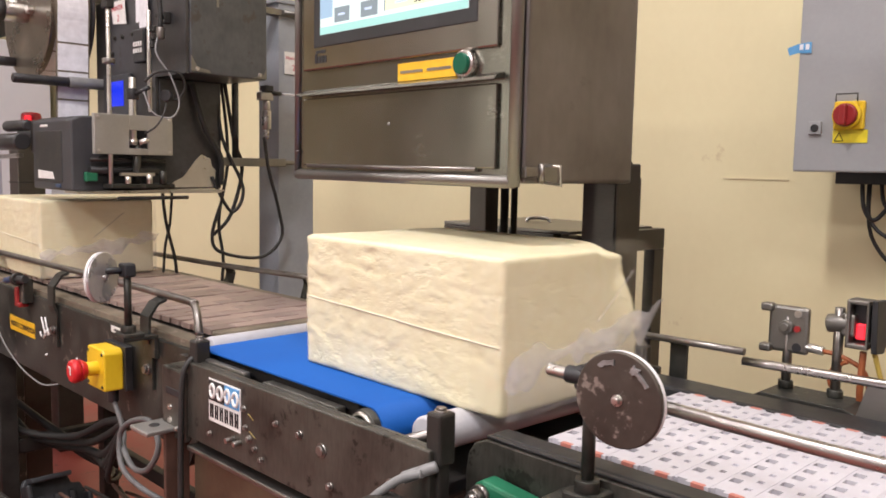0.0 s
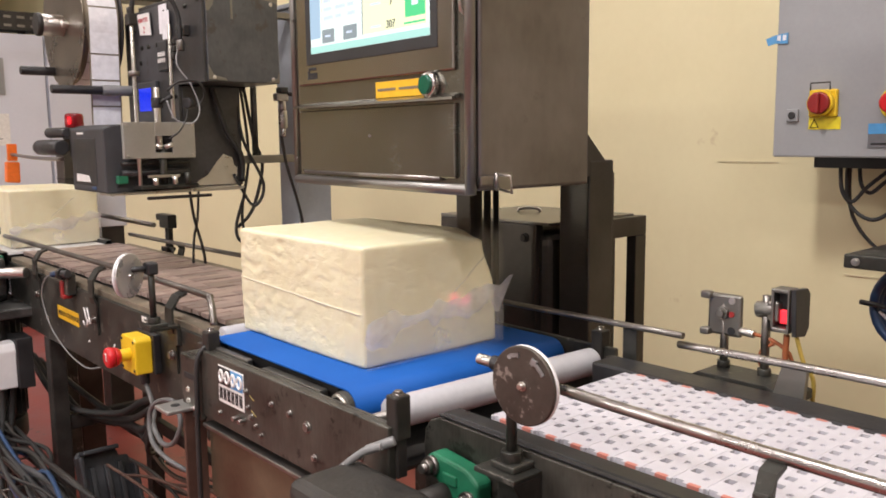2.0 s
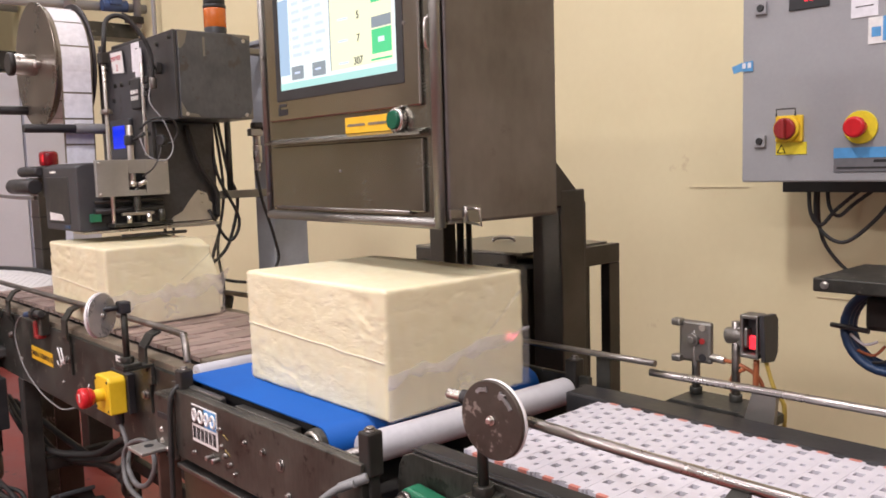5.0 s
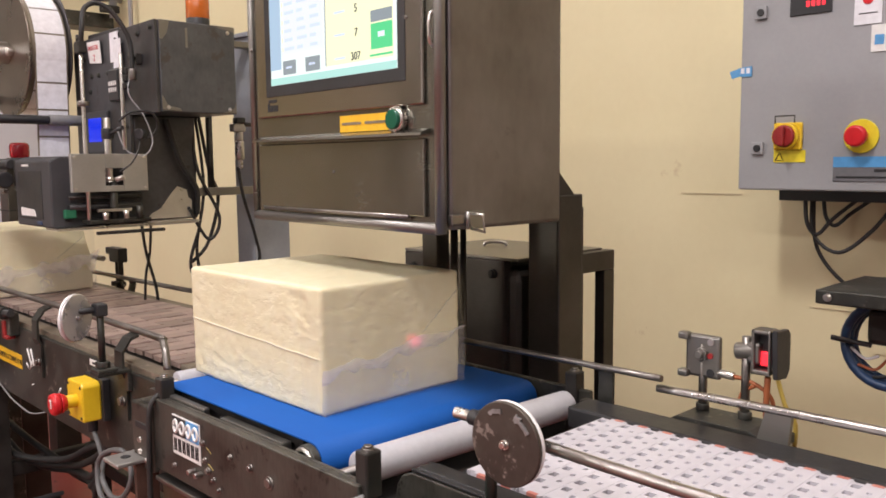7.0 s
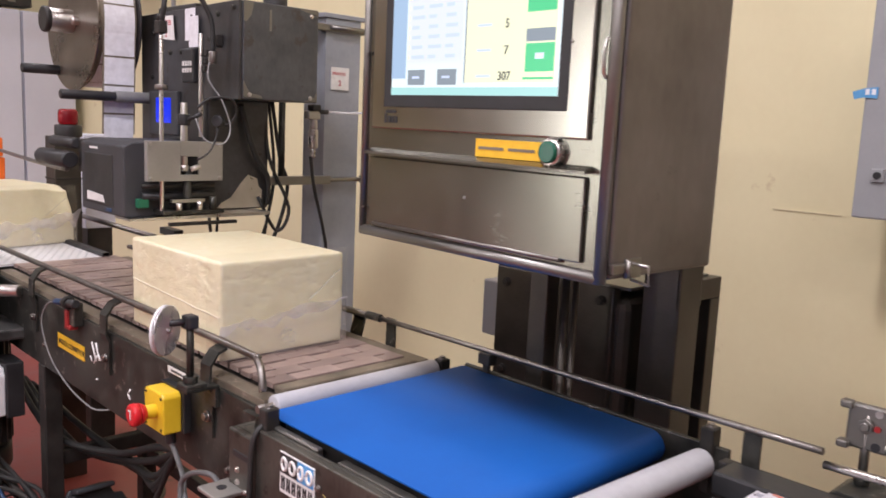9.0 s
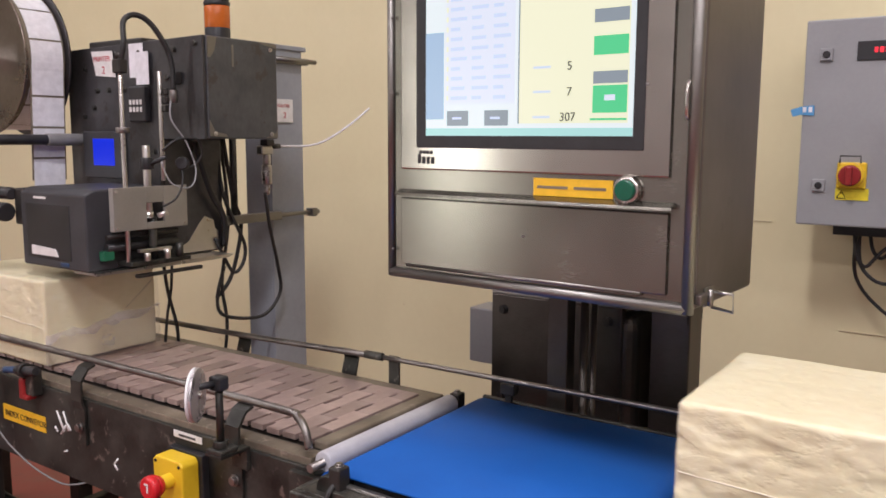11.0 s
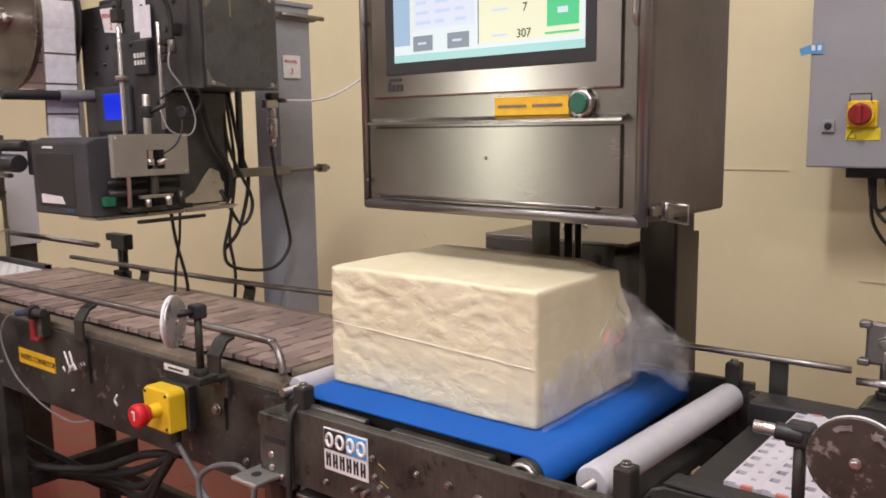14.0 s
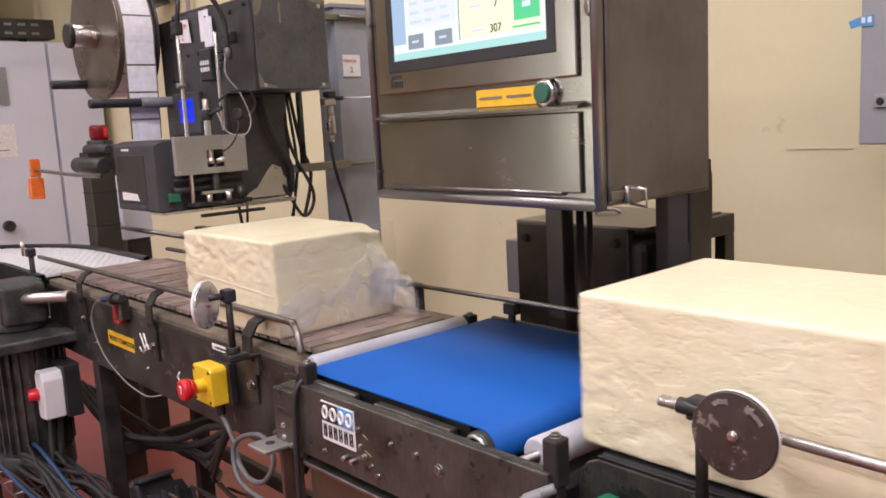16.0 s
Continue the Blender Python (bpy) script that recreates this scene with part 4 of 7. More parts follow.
    if nib > 0:
        bm = bmesh.new()
        for sheet in range(3):
            rows = []
            for i in range(17):
                u = i / 16
                row = []
                for j in range(11):
                    w = j / 10 - 0.5
                    sp = 0.085 * (1 - u) ** 1.5 + 0.022 + 0.03 * u
                    k = sheet * 7.3 + seed
                    x = BW / 2 - 0.065 + 0.045 * u * nib + 0.014 * noise.noise(Vector((u * 5, w * 5, k)))
                    y = -BL / 2 - 0.008 - 0.07 * u * nib + 0.018 * noise.noise(Vector((u * 4, w * 6, k + 4)))
                    z = 0.088 - 0.05 * u * u * nib + sp * w * 1.3 + 0.010 * noise.noise(Vector((u * 4, w * 4, k + 8)))
                    row.append(bm.verts.new((x, y, max(z, 0.004))))
                rows.append(row)
            for a, b in zip(rows, rows[1:]):
                for j in range(10):
                    f = bm.faces.new((a[j], b[j], b[j + 1], a[j + 1]))
                    f.smooth = True
        part("film_end", bm, FILM_FOLD, t, "loose crumpled film end")
    return t


BLOCK_Z = cheese_block(11, "pale cheese block in clear film leaving the labelling head", 0.5, 0, 0.6)
BLOCK_A = cheese_block(23, "pale cheese block in clear film with crumpled folds", 1.2, 0.0, 0.9, 0.6)
BLOCK_B = cheese_block(37, "pale cheese block in tight film with a smooth band", 0.25, 0, 1.2)
BLOCK_C = cheese_block(41, "pale cheese block in film with a loose torn film end", 1.2, 1.15, 1.6, 0.5)
BLOCK_D = cheese_block(59, "pale cheese block in clear film coming from the infeed", 0.4, 0, 0.8, 0.0, False)

SURF = 0.9055
XC = 0.688 + BW / 2


def on_line(s):
    """The pose of a block whose trailing end is at y = s: straight on, then round the curve."""
    c = s + BL / 2
    if c <= CC[1]:
        # the infeed brings the blocks along its near guide
        k = max(0.0, min(1.0, (0.64 - c) / 0.18))
        return pose(XC - 0.028 * k * k * (3 - 2 * k), c, SURF)
    r = XC - CC[0]
    a = (c - CC[1]) / r
    if a > math.pi / 2:
        return pose(CC[0] - (a - math.pi / 2) * r, CC[1] + r, SURF, 0, 0, 90)
    return pose(CC[0] + r * math.cos(a), CC[1] + r * math.sin(a), SURF, 0, 0, math.degrees(a))


def motions():
    """Where the trailing end of each block is, second by second."""
    runs = {
        BLOCK_Z: [(0.0, 2.03), (0.5, 2.17), (1.0, 2.32), (1.5, 2.50), (2.0, 2.70), (2.5, 2.89), (3.0, 3.07), (3.5, 3.25), (4.0, 3.43), (4.5, 3.61), (5.0, 3.79), (6.0, 4.15), (7.0, 4.5), (8.0, 4.86), (9.0, 4.95), (16.0, 4.95)],
        BLOCK_A: [(0.0, 0.599), (0.25, 0.69), (0.45, 0.748), (0.6, 0.752), (1.75, 0.752), (1.9, 0.768), (2.0, 0.797), (2.5, 0.961), (3.0, 1.116), (3.5, 1.256), (4.0, 1.395), (4.5, 1.535), (5.0, 1.676), (6.0, 1.99), (7.5, 2.47), (8.0, 2.62), (8.5, 2.77), (9.0, 2.91), (9.5, 3.06), (10.0, 3.21), (11.0, 3.51), (12.0, 3.81), (13.0, 4.11), (14.0, 4.41), (14.5, 4.52), (16.0, 4.55)],
        BLOCK_B: [(0.0, -1.14), (3.0, -0.066), (3.5, 0.118), (4.0, 0.299), (4.5, 0.486), (5.0, 0.676), (5.2, 0.735), (5.4, 0.753), (6.65, 0.752), (6.8, 0.768), (7.5, 0.963), (8.0, 1.126), (8.5, 1.274), (9.0, 1.423), (9.5, 1.574), (10.0, 1.727), (10.2, 1.786), (11.0, 2.02), (12.0, 2.31), (12.5, 2.45), (13.0, 2.60), (13.5, 2.75), (14.0, 2.90), (14.5, 3.05), (15.0, 3.21), (15.5, 3.36), (16.0, 3.51)],
        BLOCK_C: [(0.0, -1.9), (4.0, -1.9), (9.5, -0.25), (12.0, 0.60), (12.3, 0.687), (12.5, 0.736), (12.7, 0.764), (13.9, 0.768), (14.0, 0.775), (14.15, 0.81), (14.5, 0.918), (15.0, 1.078), (15.5, 1.213), (16.0, 1.351)],
        BLOCK_D: [(0.0, -2.3), (8.0, -2.3), (15.0, -0.131), (15.5, 0.050), (16.0, 0.244)],
    }
    for ob, rows in runs.items():
        walk(ob, [(t, on_line(s)) for t, s in rows])
    # the warning light's reflector turns once in 1.04 s and faces the hall at 8.42 s
    centre = Vector((1.03, 3.09, 1.32)) - ORIGIN[REFLECTOR.parent.name]
    walk(REFLECTOR, [(0.2 * k, pose(*centre, 0, 0, 360 * (0.2 * k - 8.42) / 1.04 - 20)) for k in range(81)])




# ---- guide rails, reflectors and sensors ----
def strap(pts, w, th, axis="y"):
    """A bent flat bar of width w along axis through points in the other two axes."""
    out = []
    for (u0, v0), (u1, v1) in zip(pts, pts[1:]):
        d = Vector((u1 - u0, v1 - v0)).normalized()
        n = Vector((-d.y, d.x)) * th / 2
        out.append(((u0 + n.x, v0 + n.y), (u1 + n.x, v1 + n.y), (u0 - n.x, v0 - n.y), (u1 - n.x, v1 - n.y)))
    up = [out[0][0]] + [q[1] for q in out]
    dn = [out[0][2]] + [q[3] for q in out]
    return up + dn[::-1]


def far_rail():
    t = thing("guide_rail", (1.035, 1.3, 0.88), "thin worn steel guide rail on bent flat brackets", "rail", "guide rails")
    part("bar", pipe([(1.036, 2.62, 0.930), (1.036, 1.9, 0.936), (1.036, 1.40, 0.949)], 0.0065, 10, 4), STEEL_ROD, t)
    part("bar", pipe([(1.037, 1.42, 0.949), (1.037, 0.9, 0.952), (1.037, 0.482, 0.955)], 0.0050, 10, 4), STEEL_ROD, t)
    part("sleeve", rod((1.036, 1.43, 0.9492), (1.036, 1.385, 0.9497), 0.0085, 12, 0.001), STEEL_DARK, t)
    for y, z in ((2.285, 0.932), (1.83, 0.937), (1.497, 0.947)):
        prof = strap([(1.040, z + 0.002), (1.062, z - 0.004), (1.070, z - 0.022), (1.062, z - 0.05), (1.054, z - 0.085)], 0.03, 0.005)
        part("bracket", prism(prof, y - 0.019, y + 0.019, "y"), STEEL_DARK, t, "bent flat bracket")
    for y in (1.363, 0.581):
        part("bracket", box(1.043, 1.049, y - 0.013, y + 0.013, 0.86, 0.953, 0.001), STEEL_DARK, t)
    return t


def near_rail():
    t = thing("guide_rail", (0.68, 1.9, 0.88), "worn steel guide rail with a hooked end on flat brackets", "rail", "guide rails")
    part("bar", pipe([(0.688, 2.77, 0.942), (0.682, 2.2, 0.948), (0.68, 1.6, 0.952), (0.68, 1.31, 0.951), (0.676, 1.275, 0.948), (0.668, 1.250, 0.935), (0.664, 1.237, 0.905)], 0.0068, 10, 5), STEEL_ROD, t)
    for y in (2.30, 1.845, 1.395):
        prof = strap([(0.678, 0.944), (0.662, 0.938), (0.646, 0.915), (0.645, 0.875), (0.6515, 0.858), (0.6515, 0.785)], 0.03, 0.005)
        br = part("bracket", prism(prof, y - 0.017, y + 0.017, "y"), STEEL_DARK, t, "bent flat bracket")
        part("bolt", bolt((0.649, y, 0.82), (-1, 0, 0), 0.008, 0.008), STEEL_ROD, br)
    return t


def infeed_near_rail():
    t = thing("guide_rail", (0.64, 0.1, 0.87), "bright round guide rail along the white chain", "rail", "guide rails")
    part("bar", pipe([(0.636, 0.375, 0.985), (0.634, 0.14, 0.982), (0.634, -0.6, 0.980), (0.634, -2.2, 0.980)], 0.0060, 12, 4), STEEL_RAIL, t)
    part("bracket", merge(prism(strap([(0.634, 0.976), (0.618, 0.970), (0.612, 0.950)], 0.02, 0.006), 0.126, 0.142, "y"), box(0.606, 0.618, 0.126, 0.142, 0.80, 0.958, 0.003), box(0.608, 0.649, 0.122, 0.146, 0.80, 0.812, 0.002)), STEEL_DARK, t, "welded rail bracket")
    part("bracket", box(0.603, 0.649, -1.015, -0.985, 0.80, 0.978, 0.003), STEEL_DARK, t)
    return t


def infeed_far_rail():
    t = thing("guide_rail", (1.02, 0.1, 0.9), "bright round guide rail before the photo sensors", "rail", "guide rails")
    part("bar", pipe([(1.004, 0.468, 0.951), (1.012, 0.2, 0.953), (1.02, -0.6, 0.955), (1.02, -2.2, 0.955)], 0.0056, 12, 4), STEEL_RAIL, t)
    part("bracket", prism([(0.338, 0.90), (0.296, 0.90), (0.292, 0.947), (0.325, 0.947)], 1.026, 1.034, "x"), STEEL, t, "flat rail bracket")
    part("bracket", box(1.028, 1.036, -1.02, -0.98, 0.90, 0.953, 0.002), STEEL, t)
    return t


far_rail()
near_rail()
infeed_near_rail()
infeed_far_rail()


def reflector(c, n, r, face, back, post_xy, base_z, label, cz=0.0, stub=False):
    """A round reflector on a clamped post; n is the side that the rim opens to."""
    c, n = Vector(c), Vector(n).normalized()
    px, py = post_xy
    t = thing("reflector", (px, py, base_z), label, "reflector", "round reflectors")
    d = part("disc", rod(c - n * 0.004, c + n * 0.001, r, 40, 0.0015), back, t, "round reflector plate")
    part("rim", merge(rod(c + n * 0.001, c + n * 0.006, r * 1.0, 40, 0.002)), face, d, "white reflector body")
    part("screw", bolt(c - n * 0.003, -n, 0.004, 0.005), STEEL_BRIGHT, d)
    part("post", rod((px, py, base_z), (px, py, c.z + cz + 0.018), 0.0064, 12), STEEL_DARK, t)
    part("clamp", merge(box(px - 0.011, px + 0.011, py - 0.013, py + 0.013, c.z + cz - 0.002, c.z + cz + 0.022, 0.004), rod((px, py, c.z + cz + 0.010), tuple(Vector((c.x, c.y, c.z + cz + 0.010)) + n * 0.008), 0.006, 10)), BLACK, t, "black clamp")
    part("foot", merge(box(px - 0.016, px + 0.022, py - 0.018, py + 0.018, base_z - 0.008, base_z, 0.002), rod((px, py, base_z), (px, py, base_z + 0.012), 0.013, 6, 0.001)), STEEL_DARK, t, "bolted foot plate")
    if stub:
        part("stub", rod((px - 0.004, py, c.z + cz + 0.010), (px - 0.010, py + 0.042, c.z + cz + 0.013), 0.0062, 14, 0.001), STEEL_BRIGHT, t, "bare steel rod end")
        part("sleeve", rod((px - 0.004, py - 0.004, c.z + cz + 0.010), (px - 0.008, py + 0.022, c.z + cz + 0.012), 0.0085, 14, 0.002), BLACK, t)
        for a0, a1, w in ((0.95, 1.55, 0.10), (2.0, 2.75, 0.07), (2.0, 2.25, 0.16)):
            rim_pts = []
            for k in range(12):
                u = k / 6 if k < 6 else (11 - k) / 6
                side = 1 if k < 6 else -1
                a = a0 + (a1 - a0) * u + 0.05 * noise.noise(Vector((k * 1.7, a0, 0)))
                q = r * (0.78 + side * w * (0.5 + 0.6 * noise.noise(Vector((k * 2.3, a1, 4)))))
                rim_pts.append((c.y + math.cos(a) * q, c.z + math.sin(a) * q))
            part("scuff", prism(rim_pts, c.x - 0.0056 - 0.0002 * a1, c.x - 0.0030, "x"), SCUFF, d, "bare scuffed spot")
    return t


SCUFF = mottled("bare_scuffed_metal", (0.16, 0.15, 0.145), (0.36, 0.35, 0.35), (0.35, 0.5), 0.4, 60.0, 200.0, 0.1)
BASE2 = 0.889
RUSTY = mottled("brown_scuffed_plate", (0.05, 0.042, 0.036), (0.105, 0.09, 0.076), (0.3, 0.5), 0.6, 14.0, 90.0, 0.15, (1, 1, 1), ((0.30, 0.27, 0.24), 0.60))
SILVER = mottled("silver_reflector", (0.42, 0.41, 0.42), (0.62, 0.60, 0.60), (0.2, 0.35), 0.6, 16.0, 160.0, 0.1)
reflector((0.589, 0.380, 0.997), (1, 0.04, 0), 0.0415, WHITE_PL, RUSTY, (0.630, 0.438), BASE2, "round brown reflector plate on a steel post", -0.010, True)
reflector((0.566, 1.384, 0.992), (-0.56, 0.83, 0), 0.043, WHITE_PL, SILVER, (0.608, 1.380), 0.894, "round silver and white reflector on a steel post")
part_holder = thing("post_shelf", (0.63, 0.44, 0.80), "steel angle carrying a reflector post", "bracket")
part("angle", merge(box(0.602, 0.648, 0.408, 0.470, BASE2 - 0.014, BASE2 - 0.008, 0.001), box(0.640, 0.648, 0.408, 0.470, BASE2 - 0.08, BASE2 - 0.014, 0.001), prism([(0.604, BASE2 - 0.014), (0.640, BASE2 - 0.014), (0.640, BASE2 - 0.07)], 0.408, 0.413, "y")), STEEL_DARK, part_holder)
shelf2 = thing("post_shelf", (0.63, 1.38, 0.85), "steel angle carrying a reflector post", "bracket")
part("angle", merge(box(0.592, 0.654, 1.362, 1.40, 0.880, 0.886, 0.001), box(0.646, 0.6545, 1.362, 1.40, 0.845, 0.880, 0.001)), STEEL_DARK, shelf2)


def photo_sensors():
    t = thing("photo_sensor_bracket", (1.10, 0.42, 0.91), "two photo sensors on posts behind the white chain", "sensor")
    part("base", prism([(0.475, 0.897), (0.465, 0.903), (0.36, 0.903), (0.325, 0.893), (0.325, 0.880), (0.475, 0.880)], 1.0505, 1.118, "x", 0.001), STEEL_DARK, t, "steel base plate")
    for y, top in ((0.452, 1.0), (0.388, 1.02)):
        p = part("post", rod((1.10, y, 0.90), (1.10, y, top), 0.0062, 14), STEEL_ROD, t)
        part("nut", rod((1.10, y, 0.903), (1.10, y, 0.913), 0.0105, 6, 0.001), STEEL_DARK, p)
    a = part("mount", merge(box(1.094, 1.104, 0.424, 0.478, 0.951, 1.014, 0.006), box(1.085, 1.10, 0.470, 0.486, 1.005, 1.016, 0.003), box(1.085, 1.10, 0.470, 0.486, 0.950, 0.961, 0.003)), STEEL, t, "notched steel sensor mount")
    part("knob", merge(rod((1.094, 0.452, 0.986), (1.088, 0.452, 0.986), 0.0105, 6, 0.001), rod((1.088, 0.452, 0.986), (1.083, 0.452, 0.986), 0.006, 12, 0.001)), STEEL, a)
    part("lens", rod((1.095, 0.438, 0.985), (1.0915, 0.438, 0.985), 0.0042, 14), RED_DARK, a)
    part("screw", rod((1.095, 0.438, 1.005), (1.092, 0.438, 1.005), 0.005, 14), STEEL_BRIGHT, a)
    # solid dark disc on the mount, coloured as the shade in a hole
    part("hole", rod((1.095, 0.438, 0.960), (1.093, 0.438, 0.960), 0.006, 14), INK, a)
    part("connector", rod((1.10, 0.428, 0.962), (1.10, 0.405, 0.960), 0.006, 12, 0.001), STEEL_BRIGHT, t)
    part("arm", merge(rod((1.10, 0.402, 0.998), (1.10, 0.372, 1.002), 0.012, 14, 0.002), box(1.090, 1.11, 0.366, 0.384, 0.985, 1.015, 0.004)), STEEL, t, "cast clamp arm")
    h = part("sensor", merge(box(1.086, 1.114, 0.371, 0.376, 0.972, 1.034, 0.002), box(1.086, 1.114, 0.349, 0.376, 1.028, 1.034, 0.002), box(1.086, 1.114, 0.349, 0.376, 0.972, 0.979, 0.002), box(1.108, 1.114, 0.349, 0.376, 0.972, 1.034, 0.002), box(1.086, 1.092, 0.349, 0.352, 0.972, 1.034, 0.001)), STEEL, t, "open steel sensor housing")
    part("side_shield", prism([(1.082, 1.036), (1.118, 1.034), (1.126, 1.026), (1.126, 0.978), (1.116, 0.966), (1.088, 0.969)], 0.338, 0.345, "y", 0.001), BLACK, h, "dark shield plate")
    part("inside", box(1.102, 1.108, 0.352, 0.371, 0.980, 1.027, 0.001), INK, h)
    part("window", box(1.096, 1.103, 0.355, 0.367, 0.983, 1.003, 0.002), LED_RED, h, "lit red sensor window")
    part("cable", pipe([(1.10, 0.405, 0.960), (1.10, 0.385, 0.958), (1.105, 0.36, 0.945), (1.11, 0.352, 0.925), (1.12, 0.355, 0.89)], 0.0030, 8), BROWN_CABLE, t, "orange brown cable")
    part("cable", pipe([(1.10, 0.357, 0.968), (1.10, 0.358, 0.93), (1.108, 0.36, 0.90), (1.125, 0.36, 0.86)], 0.0042, 8), BROWN_CABLE, t, "orange brown cable")
    part("cable", pipe([(1.103, 0.345, 0.968), (1.108, 0.335, 0.93), (1.12, 0.326, 0.905), (1.13, 0.33, 0.87)], 0.0032, 8), YELLOW_CABLE, t, "yellow cable")
    part("cable_loop", pipe([(1.10, 0.375, 0.952), (1.10, 0.392, 0.94), (1.10, 0.395, 0.92), (1.105, 0.382, 0.905)], 0.003, 8), BROWN_CABLE, t)
    return t


photo_sensors()


def tall_reflector_sensor():
    t = thing("sensor_post", (1.09, 2.43, 0.85), "black photo sensor head on a slotted post", "sensor")
    part("head", merge(box(1.075, 1.105, 2.392, 2.49, 0.985, 1.006, 0.003), box(1.075, 1.105, 2.392, 2.465, 0.962, 0.99, 0.004)), BLACK, t)
    part("post", rod((1.095, 2.452, 0.84), (1.095, 2.452, 0.97), 0.006, 10), IRON, t)
    part("post", box(1.085, 1.10, 2.415, 2.427, 0.84, 0.97, 0.002), IRON, t)
    part("clamp", box(1.075, 1.105, 2.41, 2.46, 0.885, 0.90, 0.003), IRON, t)
    part("cable", pipe([(1.09, 2.42, 0.90), (1.08, 2.38, 0.885), (1.06, 2.42, 0.875), (1.06, 2.5, 0.88), (1.09, 2.52, 0.86)], 0.004, 8), RUBBER, t)
    part("foot", box(1.046, 1.11, 2.40, 2.47, 0.82, 0.845, 0.002), STEEL_DARK, t)
    return t


tall_reflector_sensor()


# ---- emergency stop ----
def emergency_stop():
    t = thing("emergency_stop", (0.63, 1.508, 0.76), "yellow emergency stop box with a red mushroom button", "emergency stop")
    part("back_box", box(0.640, 0.655, 1.468, 1.560, 0.765, 0.848, 0.002), BLACK, t, "black back plate")
    b = part("box", prism([(1.476, 0.768), (1.553, 0.768), (1.555, 0.836), (1.547, 0.845), (1.484, 0.845), (1.476, 0.837)], 0.604, 0.640, "x", 0.003), YELLOW, t, "yellow plastic box")
    for y, z in ((1.484, 0.776), (1.546, 0.776), (1.484, 0.836), (1.546, 0.836)):
        part("screw", rod((0.605, y, z), (0.6025, y, z), 0.003, 10), IRON, b)
    part("collar", rod((0.606, 1.508, 0.808), (0.580, 1.508, 0.808), 0.013, 24, 0.002), YELLOW, t, "yellow collar")
    m = part("button", merge(rod((0.584, 1.508, 0.808), (0.572, 1.508, 0.808), 0.015, 28, 0.002, 0.021), rod((0.572, 1.508, 0.808), (0.556, 1.508, 0.808), 0.0212, 28, 0.005)), RED, t, "red mushroom button")
    part("mark", merge(box(0.5548, 0.5562, 1.504, 1.507, 0.802, 0.818, 0), box(0.5548, 0.5562, 1.507, 1.513, 0.815, 0.818, 0)), WHITE, m)
    part("gland", rod((0.63, 1.50, 0.768), (0.63, 1.50, 0.742), 0.010, 12, 0.001), BLACK, t)
    part("conduit", pipe([(0.63, 1.50, 0.745), (0.625, 1.46, 0.72), (0.61, 1.41, 0.705), (0.595, 1.378, 0.700), (0.585, 1.345, 0.690), (0.58, 1.30, 0.680), (0.58, 1.25, 0.695), (0.585, 1.225, 0.735), (0.59, 1.255, 0.765), (0.59, 1.295, 0.764), (0.588, 1.345, 0.745), (0.586, 1.372, 0.715), (0.58, 1.35, 0.67), (0.58, 1.28, 0.655), (0.60, 1.22, 0.64)], 0.0048, 10), CONDUIT, t, "grey flexible conduit")
    return t


emergency_stop()


def gland_sensor():
    t = thing("inductive_sensor", (0.64, 1.99, 0.9), "inductive sensor with a thin grey cable on the side plate", "sensor")
    part("body", rod((0.632, 1.965, 0.918), (0.628, 2.03, 0.912), 0.010, 14, 0.002), BLACK, t)
    part("collar", rod((0.630, 2.0, 0.915), (0.6298, 2.012, 0.9145), 0.016, 14, 0.002), IRON, t)
    part("plug", rod((0.628, 2.03, 0.912), (0.626, 2.075, 0.905), 0.0075, 12, 0.002), BLUE_HOSE, t, "blue plug")
    part("cable", pipe([(0.626, 2.075, 0.905), (0.62, 2.12, 0.888), (0.615, 2.14, 0.84), (0.620, 2.10, 0.765), (0.630, 2.02, 0.715), (0.640, 1.95, 0.692), (0.645, 1.89, 0.690), (0.668, 1.83, 0.705)], 0.0019, 8), GREY_CABLE, t, "thin grey cable")
    part("holder", box(0.634, 0.656, 1.985, 2.02, 0.86, 0.915, 0.002), STEEL_DARK, t)
    lv = part("lever", box(0.628, 0.645, 2.012, 2.03, 0.852, 0.895, 0.004), RED_DARK, t, "small red lever")
    part("lever_foot", box(0.628, 0.650, 1.998, 2.03, 0.850, 0.860, 0.003), RED_DARK, lv)
    return t


gland_sensor()


